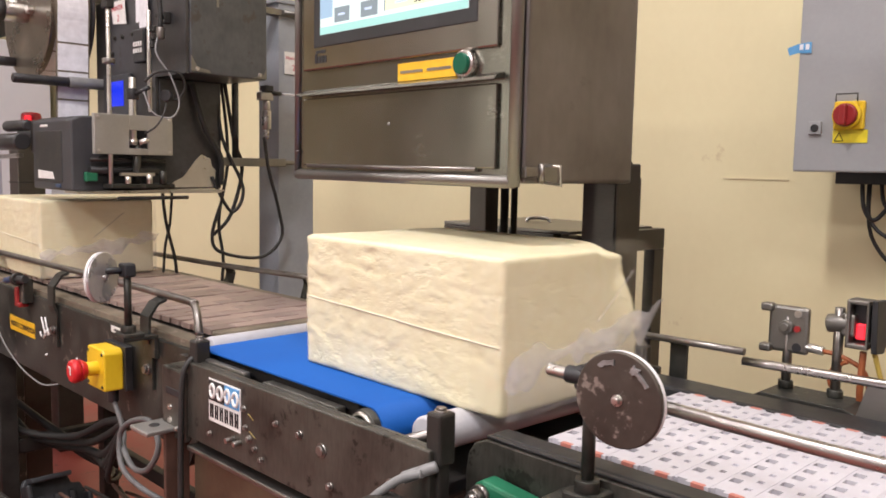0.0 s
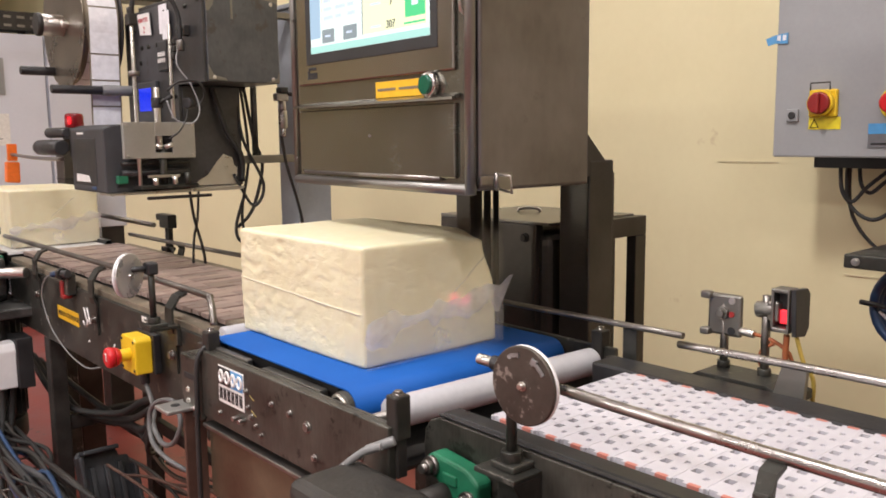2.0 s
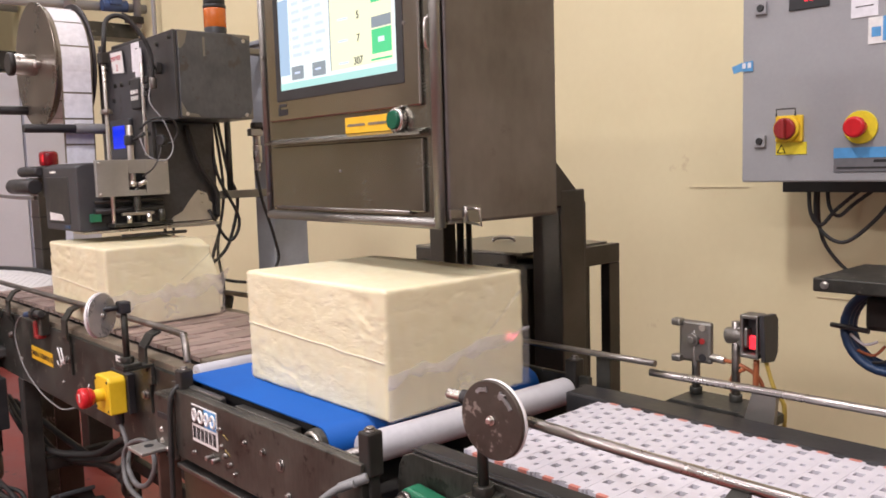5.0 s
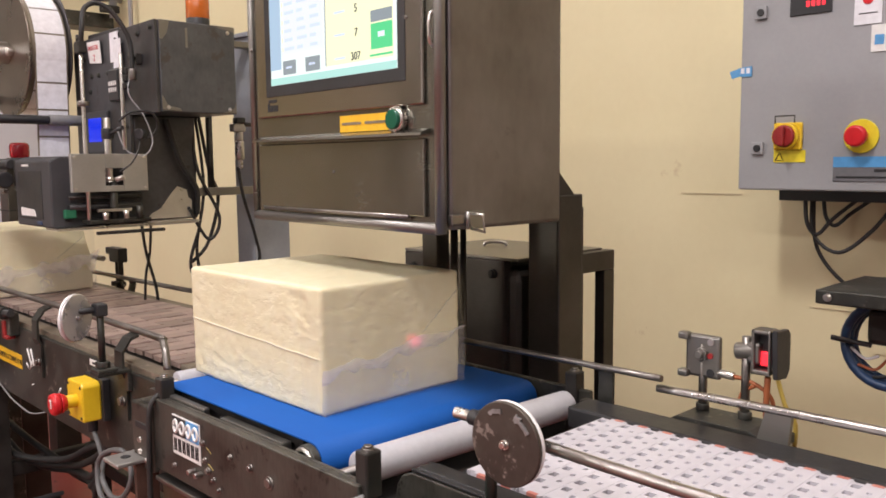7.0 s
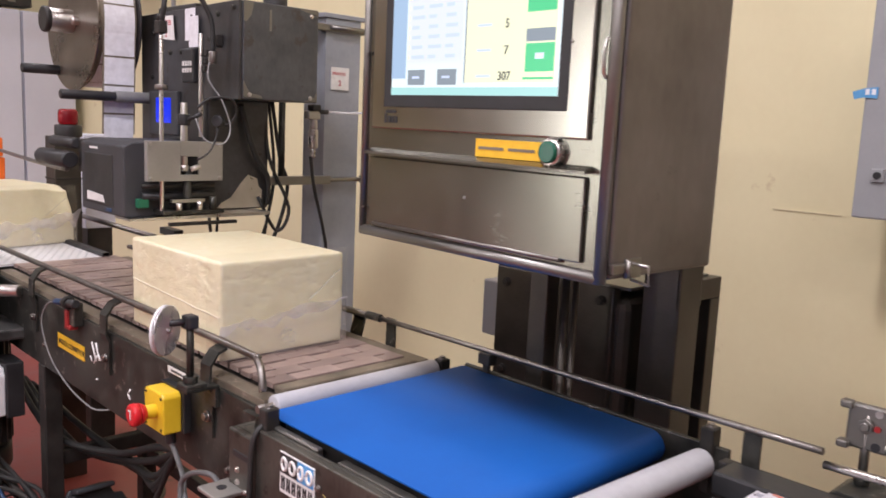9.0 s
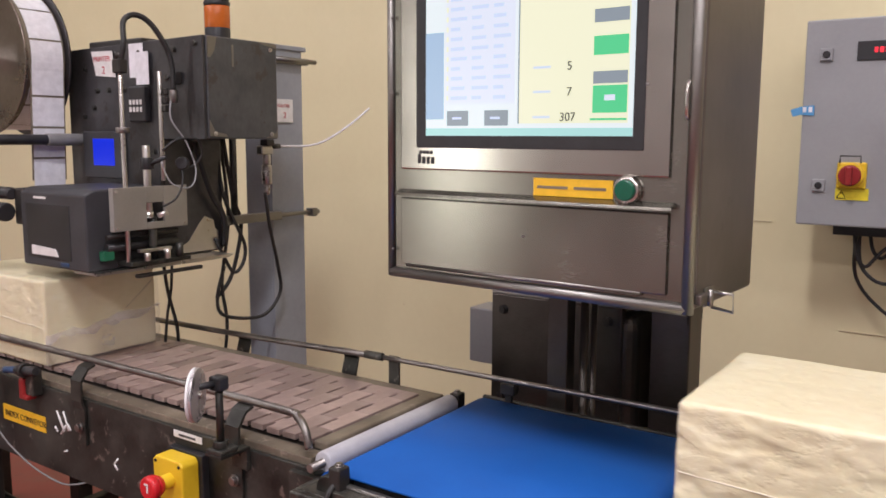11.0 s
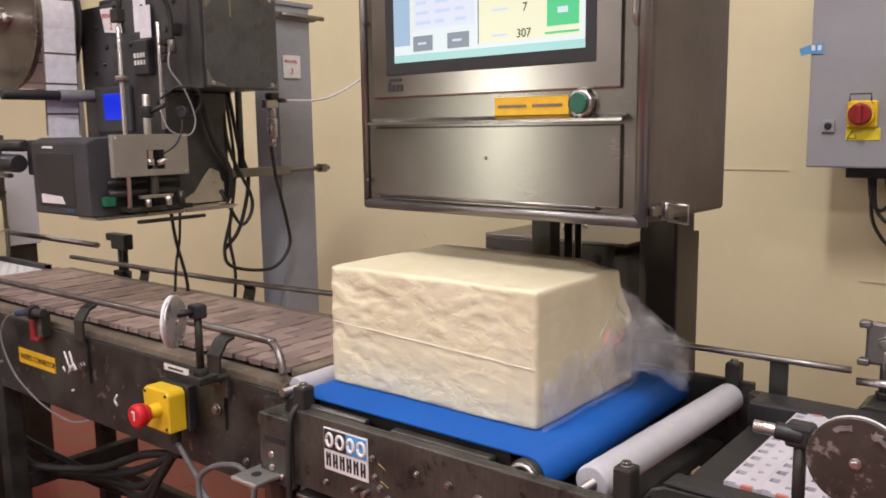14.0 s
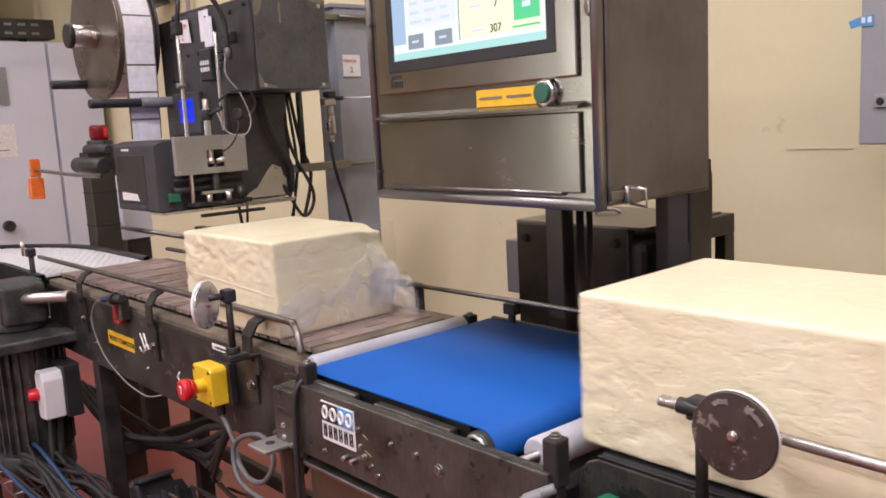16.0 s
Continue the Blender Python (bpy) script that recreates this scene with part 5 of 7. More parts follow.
# ---- labelling machine ----
def labelling_machine():
    t = thing("labelling_machine", (0.95, 1.95, 1.11), "dark steel print and apply labelling machine over the conveyor", "labelling machine")
    plate = part("mount_plate", prism([(1.780, 1.606), (2.275, 1.598), (2.275, 1.20), (2.20, 1.118), (1.95, 1.118), (1.935, 1.14), (1.935, 1.388), (1.780, 1.388)], 0.929, 0.937, "x", 0.001), MOUNT, t, "dark mounting plate with bolts")
    part("control_box", box(0.938, 1.140, 1.776, 1.98, 1.389, 1.606, 0.003), BOX_GREY, t, "worn grey steel control box")
    part("box_scratch", box(1.005, 1.011, 1.7752, 1.7765, 1.545, 1.592, 0), STEEL, t)
    part("worn_corner", prism([(0.939, 1.604), (0.965, 1.604), (0.958, 1.575), (0.946, 1.560), (0.939, 1.562)], 1.7752, 1.7765, "y"), STEEL, t, "bare metal where the paint wore off")
    for x, z in ((0.955, 1.40), (1.12, 1.40), (1.12, 1.59)):
        part("screw", bolt((x, 1.776, z), (0, -1, 0), 0.004, 0.003), STEEL_BRIGHT, t)
    part("rear_body", box(0.938, 1.106, 1.935, 2.20, 1.120, 1.389, 0.004), MOUNT, t, "dark rear housing")
    part("worn_patch", prism([(0.962, 1.124), (1.085, 1.124), (1.088, 1.168), (1.078, 1.176), (1.074, 1.196), (1.048, 1.206), (1.03, 1.188), (1.0, 1.150), (0.975, 1.138)], 1.9335, 1.9352, "y"), STEEL_BRIGHT, t, "worn bright metal patch")
    for y, z in ((1.80, 1.59), (1.87, 1.58), (1.99, 1.58), (2.20, 1.55), (2.155, 1.50), (2.11, 1.50), (2.17, 1.46), (2.05, 1.50), (2.21, 1.44), (1.90, 1.52), (1.90, 1.49), (1.95, 1.36), (1.93, 1.26)):
        part("bolt", bolt((0.929, y, z), (-1, 0, 0), 0.0055, 0.005), STEEL_DARK, plate)
    # printer
    pr = part("printer", prism([(0.712, 1.117), (0.93, 1.117), (0.93, 1.285), (0.735, 1.285), (0.712, 1.275)], 1.89, 2.13, "y", 0.004), PRINTER_GREY, t, "dark grey label printer")
    part("window", box(0.7105, 0.714, 1.945, 2.108, 1.135, 1.252, 0.004), BLACK, pr, "smoked printer window")
    part("paper", prism([(1.99, 1.142), (2.09, 1.142), (2.09, 1.162), (2.0, 1.158)], 0.7092, 0.7106, "x"), WHITE, pr)
    part("badge", box(0.7105, 0.713, 2.03, 2.075, 1.262, 1.267, 0), WHITE, pr)
    part("key", box(0.7095, 0.713, 1.955, 1.985, 1.123, 1.131, 0.002), BLUE_HOSE, pr)
    # dark slab on the printer's side, giving the shade of a recess by colour
    part("side_recess", prism([(0.74, 1.135), (0.93, 1.135), (0.93, 1.225), (0.80, 1.215), (0.755, 1.185)], 1.886, 1.892, "y"), INK, pr)
    part("print_roller", rod((0.745, 1.875, 1.165), (0.92, 1.875, 1.165), 0.009, 14), BLACK, pr)
    part("peel_bar", rod((0.745, 1.872, 1.188), (0.92, 1.872, 1.188), 0.005, 12), IRON, pr)
    part("green_part", box(0.735, 0.76, 1.868, 1.885, 1.14, 1.16, 0.002), GREEN, pr)
    part("tray", prism([(0.715, 1.112), (1.06, 1.112), (1.075, 1.119), (0.95, 1.1205), (0.715, 1.117)], 1.865, 1.945, "y"), STEEL_BRIGHT, t, "bright bottom strip")
    part("arm_under", box(0.80, 0.97, 1.85, 1.862, 1.098, 1.106, 0.002), IRON, t)
    # applicator
    ap = part("applicator_plate", merge(box(0.744, 0.822, 1.842, 1.848, 1.201, 1.290, 0.001), box(0.866, 0.926, 1.842, 1.848, 1.201, 1.290, 0.001), box(0.822, 0.866, 1.842, 1.848, 1.256, 1.290, 0.001), box(0.822, 0.866, 1.842, 1.848, 1.201, 1.215, 0.001), box(0.744, 0.747, 1.848, 1.856, 1.201, 1.290, 0.001)), APPLICATOR, t, "steel applicator plate with an opening")
    # dark sheet behind the plate that puts shade into its opening
    part("opening", box(0.812, 0.878, 1.880, 1.884, 1.206, 1.268, 0.0005), INK, ap)
    for x, z in ((0.752, 1.283), (0.918, 1.283), (0.752, 1.208), (0.918, 1.208)):
        part("screw", bolt((x, 1.842, z), (0, -1, 0), 0.003, 0.003), STEEL_BRIGHT, ap)
    part("guide_rod", rod((0.785, 1.858, 1.125), (0.785, 1.858, 1.53), 0.0048, 14, 0.001), STEEL_BRIGHT, t, "bright guide rod")
    part("collar", rod((0.785, 1.858, 1.40), (0.785, 1.858, 1.412), 0.014, 16, 0.002), STEEL_ROD, t)
    part("guide_rod", rod((0.879, 1.858, 1.300), (0.879, 1.858, 1.530), 0.0048, 14, 0.001), STEEL_BRIGHT, t, "bright guide rod")
    part("cylinder", rod((0.837, 1.856, 1.225), (0.837, 1.856, 1.375), 0.008, 14, 0.001), STEEL_BRIGHT, t, "air cylinder")
    part("fitting", merge(rod((0.837, 1.856, 1.325), (0.837, 1.856, 1.350), 0.014, 12, 0.002), rod((0.837, 1.850, 1.335), (0.857, 1.815, 1.352), 0.005, 10)), BLACK, t)
    part("fitting", merge(rod((0.840, 1.830, 1.228), (0.858, 1.820, 1.236), 0.006, 10), rod((0.837, 1.856, 1.223), (0.837, 1.856, 1.236), 0.010, 12)), STEEL_BRIGHT, t)
    part("apply_pad", merge(box(0.78, 0.93, 1.84, 1.90, 1.125, 1.135, 0.002), rod((0.845, 1.856, 1.135), (0.845, 1.856, 1.225), 0.009, 12), rod((0.90, 1.84, 1.135), (0.90, 1.84, 1.165), 0.008, 12)), STEEL_DARK, t, "applicator pad")
    # keypad, screen and notes on the plate
    k = part("keypad", box(0.912, 0.929, 1.958, 2.018, 1.425, 1.505, 0.004), BLACK, t, "small black keypad")
    for r_ in range(2):
        for c_ in range(4):
            part("key", box(0.9105, 0.9125, 1.967 + c_ * 0.0125, 1.974 + c_ * 0.0125, 1.448 + r_ * 0.016, 1.459 + r_ * 0.016, 0.0005), WHITE, k)
    s = part("display", box(0.918, 0.929, 2.055, 2.21, 1.295, 1.405, 0.003), PRINTER_GREY, t, "grey display panel")
    part("lit_window", box(0.9165, 0.919, 2.086, 2.168, 1.325, 1.388, 0.001), BLUE_LCD, s, "lit blue window")
    n = part("note", prism([(2.075, 1.528), (2.150, 1.534), (2.165, 1.590), (2.085, 1.588)], 0.9225, 0.9240, "x"), WHITE, t, "handwritten paper note")
    write("PRINTER", 0.017, RED_INK, n, (0.922, 2.157, 1.566), t)
    write("2", 0.024, RED_INK, n, (0.922, 2.125, 1.538), t)
    part("note", box(0.925, 0.9265, 1.975, 2.025, 1.525, 1.60, 0.0005), LABEL_WHITE, t, "pale instruction card")
    part("card", box(0.920, 0.9215, 1.950, 1.995, 1.508, 1.58, 0.0005), LABEL_WHITE, t, "pale plastic card")
    # hoses on the machine
    part("hose", pipe([(0.785, 1.858, 1.530), (0.785, 1.842, 1.580), (0.800, 1.860, 1.625), (0.830, 1.860, 1.640), (0.862, 1.850, 1.620), (0.894, 1.840, 1.560), (0.897, 1.838, 1.490)], 0.0058, 10), RUBBER, t, "black looped hose")
    part("hose_end", rod((0.897, 1.838, 1.492), (0.897, 1.838, 1.465), 0.010, 12, 0.002), STEEL_ROD, t)
    part("hose", pipe([(0.847, 1.815, 1.364), (0.872, 1.800, 1.387), (0.917, 1.790, 1.387), (0.937, 1.800, 1.357), (0.927, 1.820, 1.330), (0.907, 1.835, 1.337)], 0.0030, 8), RUBBER, t, "thin black hose")
    part("hose", pipe([(0.907, 1.835, 1.337), (0.892, 1.810, 1.302), (0.867, 1.800, 1.267), (0.848, 1.820, 1.248)], 0.0022, 8), RUBBER, t, "thin black hose")
    part("hose", pipe([(0.894, 1.838, 1.482), (0.882, 1.830, 1.432), (0.912, 1.820, 1.382), (0.927, 1.810, 1.322), (0.902, 1.800, 1.287), (0.862, 1.810, 1.297), (0.847, 1.820, 1.342)], 0.0017, 8), CAB_GREY, t, "thin clear tube")
    part("knob", rod((0.912, 1.830, 1.337), (0.897, 1.820, 1.337), 0.014, 14, 0.003), BLACK, t)
    part("valve", merge(box(0.914, 0.93, 1.850, 1.872, 1.505, 1.532, 0.003), rod((0.914, 1.86, 1.52), (0.898, 1.86, 1.52), 0.005, 10)), IRON, t)
    for prof in ([(1.085, 1.604), (1.139, 1.604), (1.139, 1.590), (1.128, 1.596), (1.10, 1.599)], [(0.940, 1.395), (0.990, 1.392), (0.985, 1.399), (0.955, 1.404), (0.940, 1.43)], [(1.10, 1.391), (1.139, 1.391), (1.139, 1.42), (1.132, 1.402)]):
        part("edge_wear", prism(prof, 1.7752, 1.7765, "y"), STEEL, t, "bare metal along the worn box edge")
    part("link_chain", merge(*[box(0.878 + 0.002 * k, 0.892 + 0.002 * k, 1.842, 1.862, 1.445 + 0.018 * k, 1.459 + 0.018 * k, 0.002) for k in range(3)]), IRON, t)
    part("head_block", merge(box(0.775, 0.795, 1.845, 1.871, 1.52, 1.548, 0.003), rod((0.785, 1.858, 1.548), (0.785, 1.858, 1.562), 0.009, 12)), IRON, t)
    part("pad_bolt", merge(rod((0.815, 1.836, 1.135), (0.815, 1.836, 1.152), 0.007, 8), rod((0.865, 1.836, 1.135), (0.865, 1.836, 1.156), 0.007, 8), box(0.80, 0.88, 1.838, 1.85, 1.153, 1.160, 0.001)), STEEL_BRIGHT, t)
    # spools at the far side
    for y, z, x0, x1, r in ((2.225, 1.385, 0.70, 0.86, 0.012), (2.50, 1.452, 0.70, 0.93, 0.013)):
        part("spool", rod((x0, y, z), (x1, y, z), r, 16, 0.003), BLACK, t, "black spool handle")
    part("spool_end", rod((0.835, 2.225, 1.385), (0.93, 2.225, 1.385), 0.0145, 16, 0.002), GREY_CABLE, t)
    part("ribbon_roll", rod((0.70, 2.165, 1.228), (0.70, 2.36, 1.228), 0.021, 20, 0.004), BLACK, t, "black ribbon roll")
    part("ribbon_roll", rod((0.715, 2.165, 1.268), (0.715, 2.32, 1.268), 0.014, 20, 0.004), BLACK, t, "black ribbon roll")
    part("roll_support", box(0.72, 0.93, 2.131, 2.17, 1.20, 1.28, 0.004), IRON, t)
    part("motor", box(0.94, 0.99, 2.0, 2.2, 1.595, 1.615, 0.004), IRON, t)
    # beacon on the box
    b = part("beacon", rod((1.162, 2.0, 1.655), (1.162, 2.0, 1.712), 0.031, 24, 0.004), AMBER_LENS, t, "amber warning beacon")
    part("beacon_cap", merge(rod((1.162, 2.0, 1.711), (1.162, 2.0, 1.722), 0.032, 24, 0.002), rod((1.162, 2.0, 1.722), (1.162, 2.0, 1.80), 0.030, 24, 0.004)), BLACK, b)
    part("beacon_base", merge(rod((1.162, 2.0, 1.604), (1.162, 2.0, 1.66), 0.031, 24, 0.003), box(1.08, 1.20, 1.95, 2.05, 1.598, 1.606, 0.002)), BLACK, b)
    part("bracket_top", merge(box(1.14, 1.43, 1.95, 1.985, 1.585, 1.602, 0.002), rod((1.30, 1.945, 1.594), (1.45, 1.945, 1.594), 0.006, 10)), STEEL, t, "steel clamp to the column")
    part("bracket_low", merge(box(1.10, 1.30, 1.93, 1.955, 1.178, 1.20, 0.002), rod((1.18, 1.942, 1.189), (1.45, 1.942, 1.189), 0.006, 10), box(1.415, 1.435, 1.93, 1.955, 1.178, 1.20, 0.002)), STEEL, t, "steel clamp to the column")
    # air regulator
    part("regulator", merge(box(1.192, 1.230, 1.885, 1.908, 1.350, 1.372, 0.003), rod((1.215, 1.895, 1.350), (1.215, 1.895, 1.325), 0.010, 14, 0.002), rod((1.215, 1.895, 1.325), (1.215, 1.895, 1.275), 0.0125, 14, 0.003), rod((1.215, 1.895, 1.275), (1.215, 1.895, 1.250), 0.007, 14, 0.002)), STEEL_RAIL, t, "air regulator with a clear bowl")
    part("regulator_top", merge(box(1.198, 1.225, 1.875, 1.90, 1.372, 1.388, 0.003), rod((1.225, 1.89, 1.37), (1.255, 1.89, 1.37), 0.006, 10)), BLACK, t)
    part("rail_rod", rod((1.155, 1.95, 1.19), (1.155, 1.95, 1.40), 0.009, 10), STEEL_DARK, t)
    part("air_tube", pipe([(1.255, 1.89, 1.37), (1.38, 1.88, 1.375), (1.50, 1.88, 1.42), (1.60, 1.88, 1.475)], 0.003, 8), LABEL_WHITE, t, "clear air tube")
    part("lock_arm", pipe([(0.74, 2.30, 1.195), (0.80, 2.75, 1.19), (0.86, 3.30, 1.195)], 0.006, 8), STEEL_ROD, t, "thin steel arm")
    return t


BLUE_LCD = screen_material("blue_lcd", (0.01, 0.04, 0.95), 0.9)
labelling_machine()


def label_reel():
    c = Vector((0.80, 2.40, 1.575))
    t = thing("label_reel", tuple(c), "big reel of white labels between dark flanges", "label reel")
    part("flange", rod((0.795, c.y, c.z), (0.802, c.y, c.z), 0.178, 56, 0.002), FLANGE, t, "smoky metal flange")
    part("flange", rod((0.901, c.y, c.z), (0.906, c.y, c.z), 0.182, 56, 0.001), MOUNT, t, "dark rear flange")
    roll = part("label_roll", rod((0.803, c.y, c.z), (0.900, c.y, c.z), 0.165, 56, 0.002), COVER, t, "backing paper roll")
    part("core_shaft", rod((0.90, c.y, c.z), (0.93, c.y, c.z), 0.03, 20, 0.002), IRON, t)
    part("hub", rod((0.735, c.y, c.z), (0.80, c.y, c.z), 0.030, 24, 0.003), STEEL_BRIGHT, t, "bright steel hub")
    part("hub_end", rod((0.722, c.y, c.z), (0.738, c.y, c.z), 0.033, 24, 0.004), IRON, t)
    part("hub_nut", rod((0.78, c.y - 0.045, c.z), (0.797, c.y - 0.045, c.z), 0.012, 12, 0.002), STEEL_BRIGHT, t)
    step = 0.080 / 0.1665
    for k in range(-4, 5):
        a0 = math.pi + (k - 0.47) * step
        a1 = math.pi + (k + 0.47) * step
        bm = bmesh.new()
        lo, hi = [], []
        for q in range(7):
            a = a0 + (a1 - a0) * q / 6
            for r, dst in ((0.1658, lo), (0.1668, hi)):
                y, z = c.y + r * math.cos(a), c.z + r * math.sin(a)
                dst.append((bm.verts.new((0.816, y, z)), bm.verts.new((0.893, y, z))))
        for q in range(6):
            bm.faces.new((hi[q][0], hi[q][1], hi[q + 1][1], hi[q + 1][0]))
            bm.faces.new((lo[q][0], lo[q + 1][0], lo[q + 1][1], lo[q][1]))
        bmesh.ops.recalc_face_normals(bm, faces=bm.faces)
        part("label", bm, LABEL_WHITE, roll, "blank white label")
    web = part("web", prism([(2.236, 1.575), (2.2375, 1.575), (2.2535, 1.29), (2.252, 1.29)], 0.812, 0.897, "x"), COVER, t, "backing paper web")
    for k in range(4):
        z1 = 1.555 - k * 0.072
        z0 = z1 - 0.067
        f = lambda z: 2.236 + (1.575 - z) * 0.0565
        part("label", prism([(f(z1) - 0.0015, z1), (f(z1), z1), (f(z0), z0), (f(z0) - 0.0015, z0)], 0.816, 0.893, "x"), LABEL_WHITE, web, "blank white label")
    return t


FLANGE = mottled("smoky_flange", (0.13, 0.11, 0.085), (0.25, 0.22, 0.18), (0.22, 0.4), 0.75, 7.0, 90.0, 0.08)
label_reel()


def support_column():
    t = thing("support_column", (1.35, 2.0, 0), "blue grey painted steel column behind the index conveyor", "column")
    part("channel", merge(box(1.295, 1.412, 1.96, 1.968, 0, 1.62, 0.001), box(1.295, 1.303, 1.968, 2.05, 0, 1.62, 0.001), box(1.404, 1.412, 1.968, 2.05, 0, 1.62, 0.001), box(1.295, 1.412, 2.05, 2.058, 0, 1.62, 0.001)), COLUMN, t)
    part("cap", box(1.285, 1.425, 1.955, 2.065, 1.62, 1.632, 0.002), COLUMN, t)
    n = part("note", box(1.312, 1.372, 1.9555, 1.9585, 1.432, 1.492, 0.0005), WHITE, t, "handwritten white sign")
    write("PRINTER", 0.0115, RED_INK, n, (1.315, 1.9550, 1.471), t, (90, 0, 0))
    write("2", 0.021, RED_INK, n, (1.336, 1.9550, 1.443), t, (90, 0, 0))
    part("foot", box(1.24, 1.47, 1.92, 2.10, 0, 0.012, 0.002), COLUMN, t)
    return t


support_column()


def cable(pts, r, mat, label):
    o = Vector(pts[0])
    return solo("cable", pipe(pts, r, 8, 6), mat, tuple(o), label, "cable", "hanging machine cables")


cable([(1.10, 1.945, 1.39), (1.105, 1.93, 1.25), (1.16, 1.92, 1.12), (1.13, 1.93, 1.06), (1.075, 1.93, 1.15)], 0.0045, RUBBER, "black cable hanging in a loop below the labelling machine")
cable([(1.115, 1.95, 1.39), (1.13, 1.945, 1.20), (1.10, 1.94, 1.04), (1.112, 1.94, 0.93), (1.11, 1.96, 0.80)], 0.0042, RUBBER, "black cable hanging below the labelling machine")
cable([(1.125, 1.95, 1.39), (1.15, 1.95, 1.25), (1.175, 1.95, 1.17), (1.14, 1.95, 1.05), (1.09, 1.95, 1.00)], 0.005, RUBBER, "black cable hanging below the labelling machine")
cable([(1.208, 1.895, 1.255), (1.225, 1.90, 1.17), (1.27, 1.92, 1.06), (1.285, 1.93, 0.985), (1.22, 1.93, 0.935), (1.10, 1.93, 0.955), (1.075, 1.93, 1.0), (1.10, 1.93, 1.08)], 0.0045, RUBBER, "grey black hose looping behind the rail")
cable([(0.975, 2.0, 1.115), (0.985, 2.0, 1.03), (1.01, 2.0, 0.92), (1.02, 2.02, 0.80)], 0.0042, RUBBER, "black cable from the printer down behind the rail")
cable([(1.002, 2.0, 1.115), (0.995, 2.0, 1.03), (0.98, 2.0, 0.96), (0.985, 2.03, 0.80)], 0.0035, RUBBER, "thin dark cable from the printer")
cable([(1.02, 1.925, 1.38), (1.05, 1.915, 1.27), (1.095, 1.92, 1.20), (1.10, 1.93, 1.13)], 0.007, RUBBER, "thick black cable along the rear housing")


# ---- wall panel and the conveyor drive beside it ----
def control_panel():
    t = thing("control_panel", (1.97, 0.49, 1.19), "light grey wall control panel with switches", "control panel")
    y0, y1 = 0.775, 0.19
    part("cabinet", box(1.872, WX + 0.002, y1, y0, 1.193, 1.665, 0.004), CAB_GREY, t, "grey enamelled cabinet")
    door = part("door", box(1.850, 1.870, y1, y0, 1.193, 1.665, 0.004), CAB_GREY, t, "grey cabinet door")
    for z in (1.586, 1.287):
        q = part("lock", box(1.841, 1.850, 0.715, 0.742, z - 0.014, z + 0.014, 0.002), CAB_GREY, door, "square lock")
        part("insert", rod((1.842, 0.728, z), (1.837, 0.728, z), 0.008, 14, 0.001), BLACK, q)
    sw = part("rotary_switch", merge(box(1.838, 1.850, 0.628, 0.690, 1.282, 1.342, 0.004), rod((1.838, 0.660, 1.312), (1.826, 0.660, 1.312), 0.029, 28, 0.002)), YELLOW, door, "yellow main switch plate")
    part("knob", merge(rod((1.828, 0.660, 1.312), (1.816, 0.660, 1.312), 0.024, 28, 0.003), box(1.802, 1.818, 0.653, 0.667, 1.290, 1.334, 0.004)), RED_DARK, sw, "dark red rotary knob")
    part("bail", pipe([(1.83, 0.683, 1.340), (1.83, 0.683, 1.356), (1.83, 0.640, 1.356), (1.83, 0.640, 1.340)], 0.0018, 6, 1, False), IRON, sw)
    w = part("warning_label", box(1.848, 1.8505, 0.622, 0.692, 1.255, 1.282, 0), YELLOW_LABEL, door, "yellow warning label")
    tri = pipe([(1.8475, 0.688, 1.259), (1.8475, 0.679, 1.277), (1.8475, 0.670, 1.259), (1.8475, 0.688, 1.259)], 0.0012, 6, 1, False)
    part("triangle", tri, INK, w)
    part("ring", rod((1.850, 0.508, 1.308), (1.845, 0.508, 1.308), 0.035, 32, 0.001), YELLOW_LABEL, door, "yellow ring")
    part("stop_button", merge(rod((1.846, 0.508, 1.308), (1.82, 0.508, 1.308), 0.015, 20), rod((1.825, 0.508, 1.308), (1.806, 0.508, 1.308), 0.022, 28, 0.005)), RED, door, "red stop button")
    strip = part("name_strip", box(1.847, 1.8502, 0.36, 0.562, 1.215, 1.266, 0), CAB_DARK, door, "grey and blue name strip")
    part("blue_band", box(1.8462, 1.8475, 0.36, 0.562, 1.244, 1.266, 0), SIGN_BLUE, strip)
    part("dark_bar", box(1.8462, 1.8475, 0.36, 0.480, 1.234, 1.240, 0), INK, strip)
    part("dark_bar", box(1.8462, 1.8475, 0.36, 0.555, 1.221, 1.225, 0), INK, strip)
    disp = part("display", box(1.846, 1.8505, 0.577, 0.665, 1.570, 1.612, 0.001), INK, door, "dark display with red figures")
    for k in range(4):
        part("digit", box(1.8452, 1.8465, 0.590 + k * 0.011, 0.597 + k * 0.011, 1.586, 1.598, 0), LED_RED, disp)
    tag = part("key_plate", box(1.847, 1.8502, 0.478, 0.532, 1.535, 1.62, 0.0005), LABEL_WHITE, door, "white key plate")
    part("red_spot", rod((1.8475, 0.505, 1.585), (1.845, 0.505, 1.585), 0.010, 20), RED, tag)
    part("line", box(1.8462, 1.8475, 0.487, 0.523, 1.556, 1.558, 0), INK, tag)
    st = part("sticker", box(1.8475, 1.8502, 0.36, 0.497, 1.478, 1.532, 0), WHITE, door, "white and blue sticker")
    part("blue_shape", box(1.8465, 1.848, 0.36, 0.468, 1.482, 1.532, 0.0005), SIGN_BLUE, st)
    part("blue_shape", box(1.8465, 1.848, 0.472, 0.49, 1.492, 1.512, 0.0005), SIGN_BLUE, st)
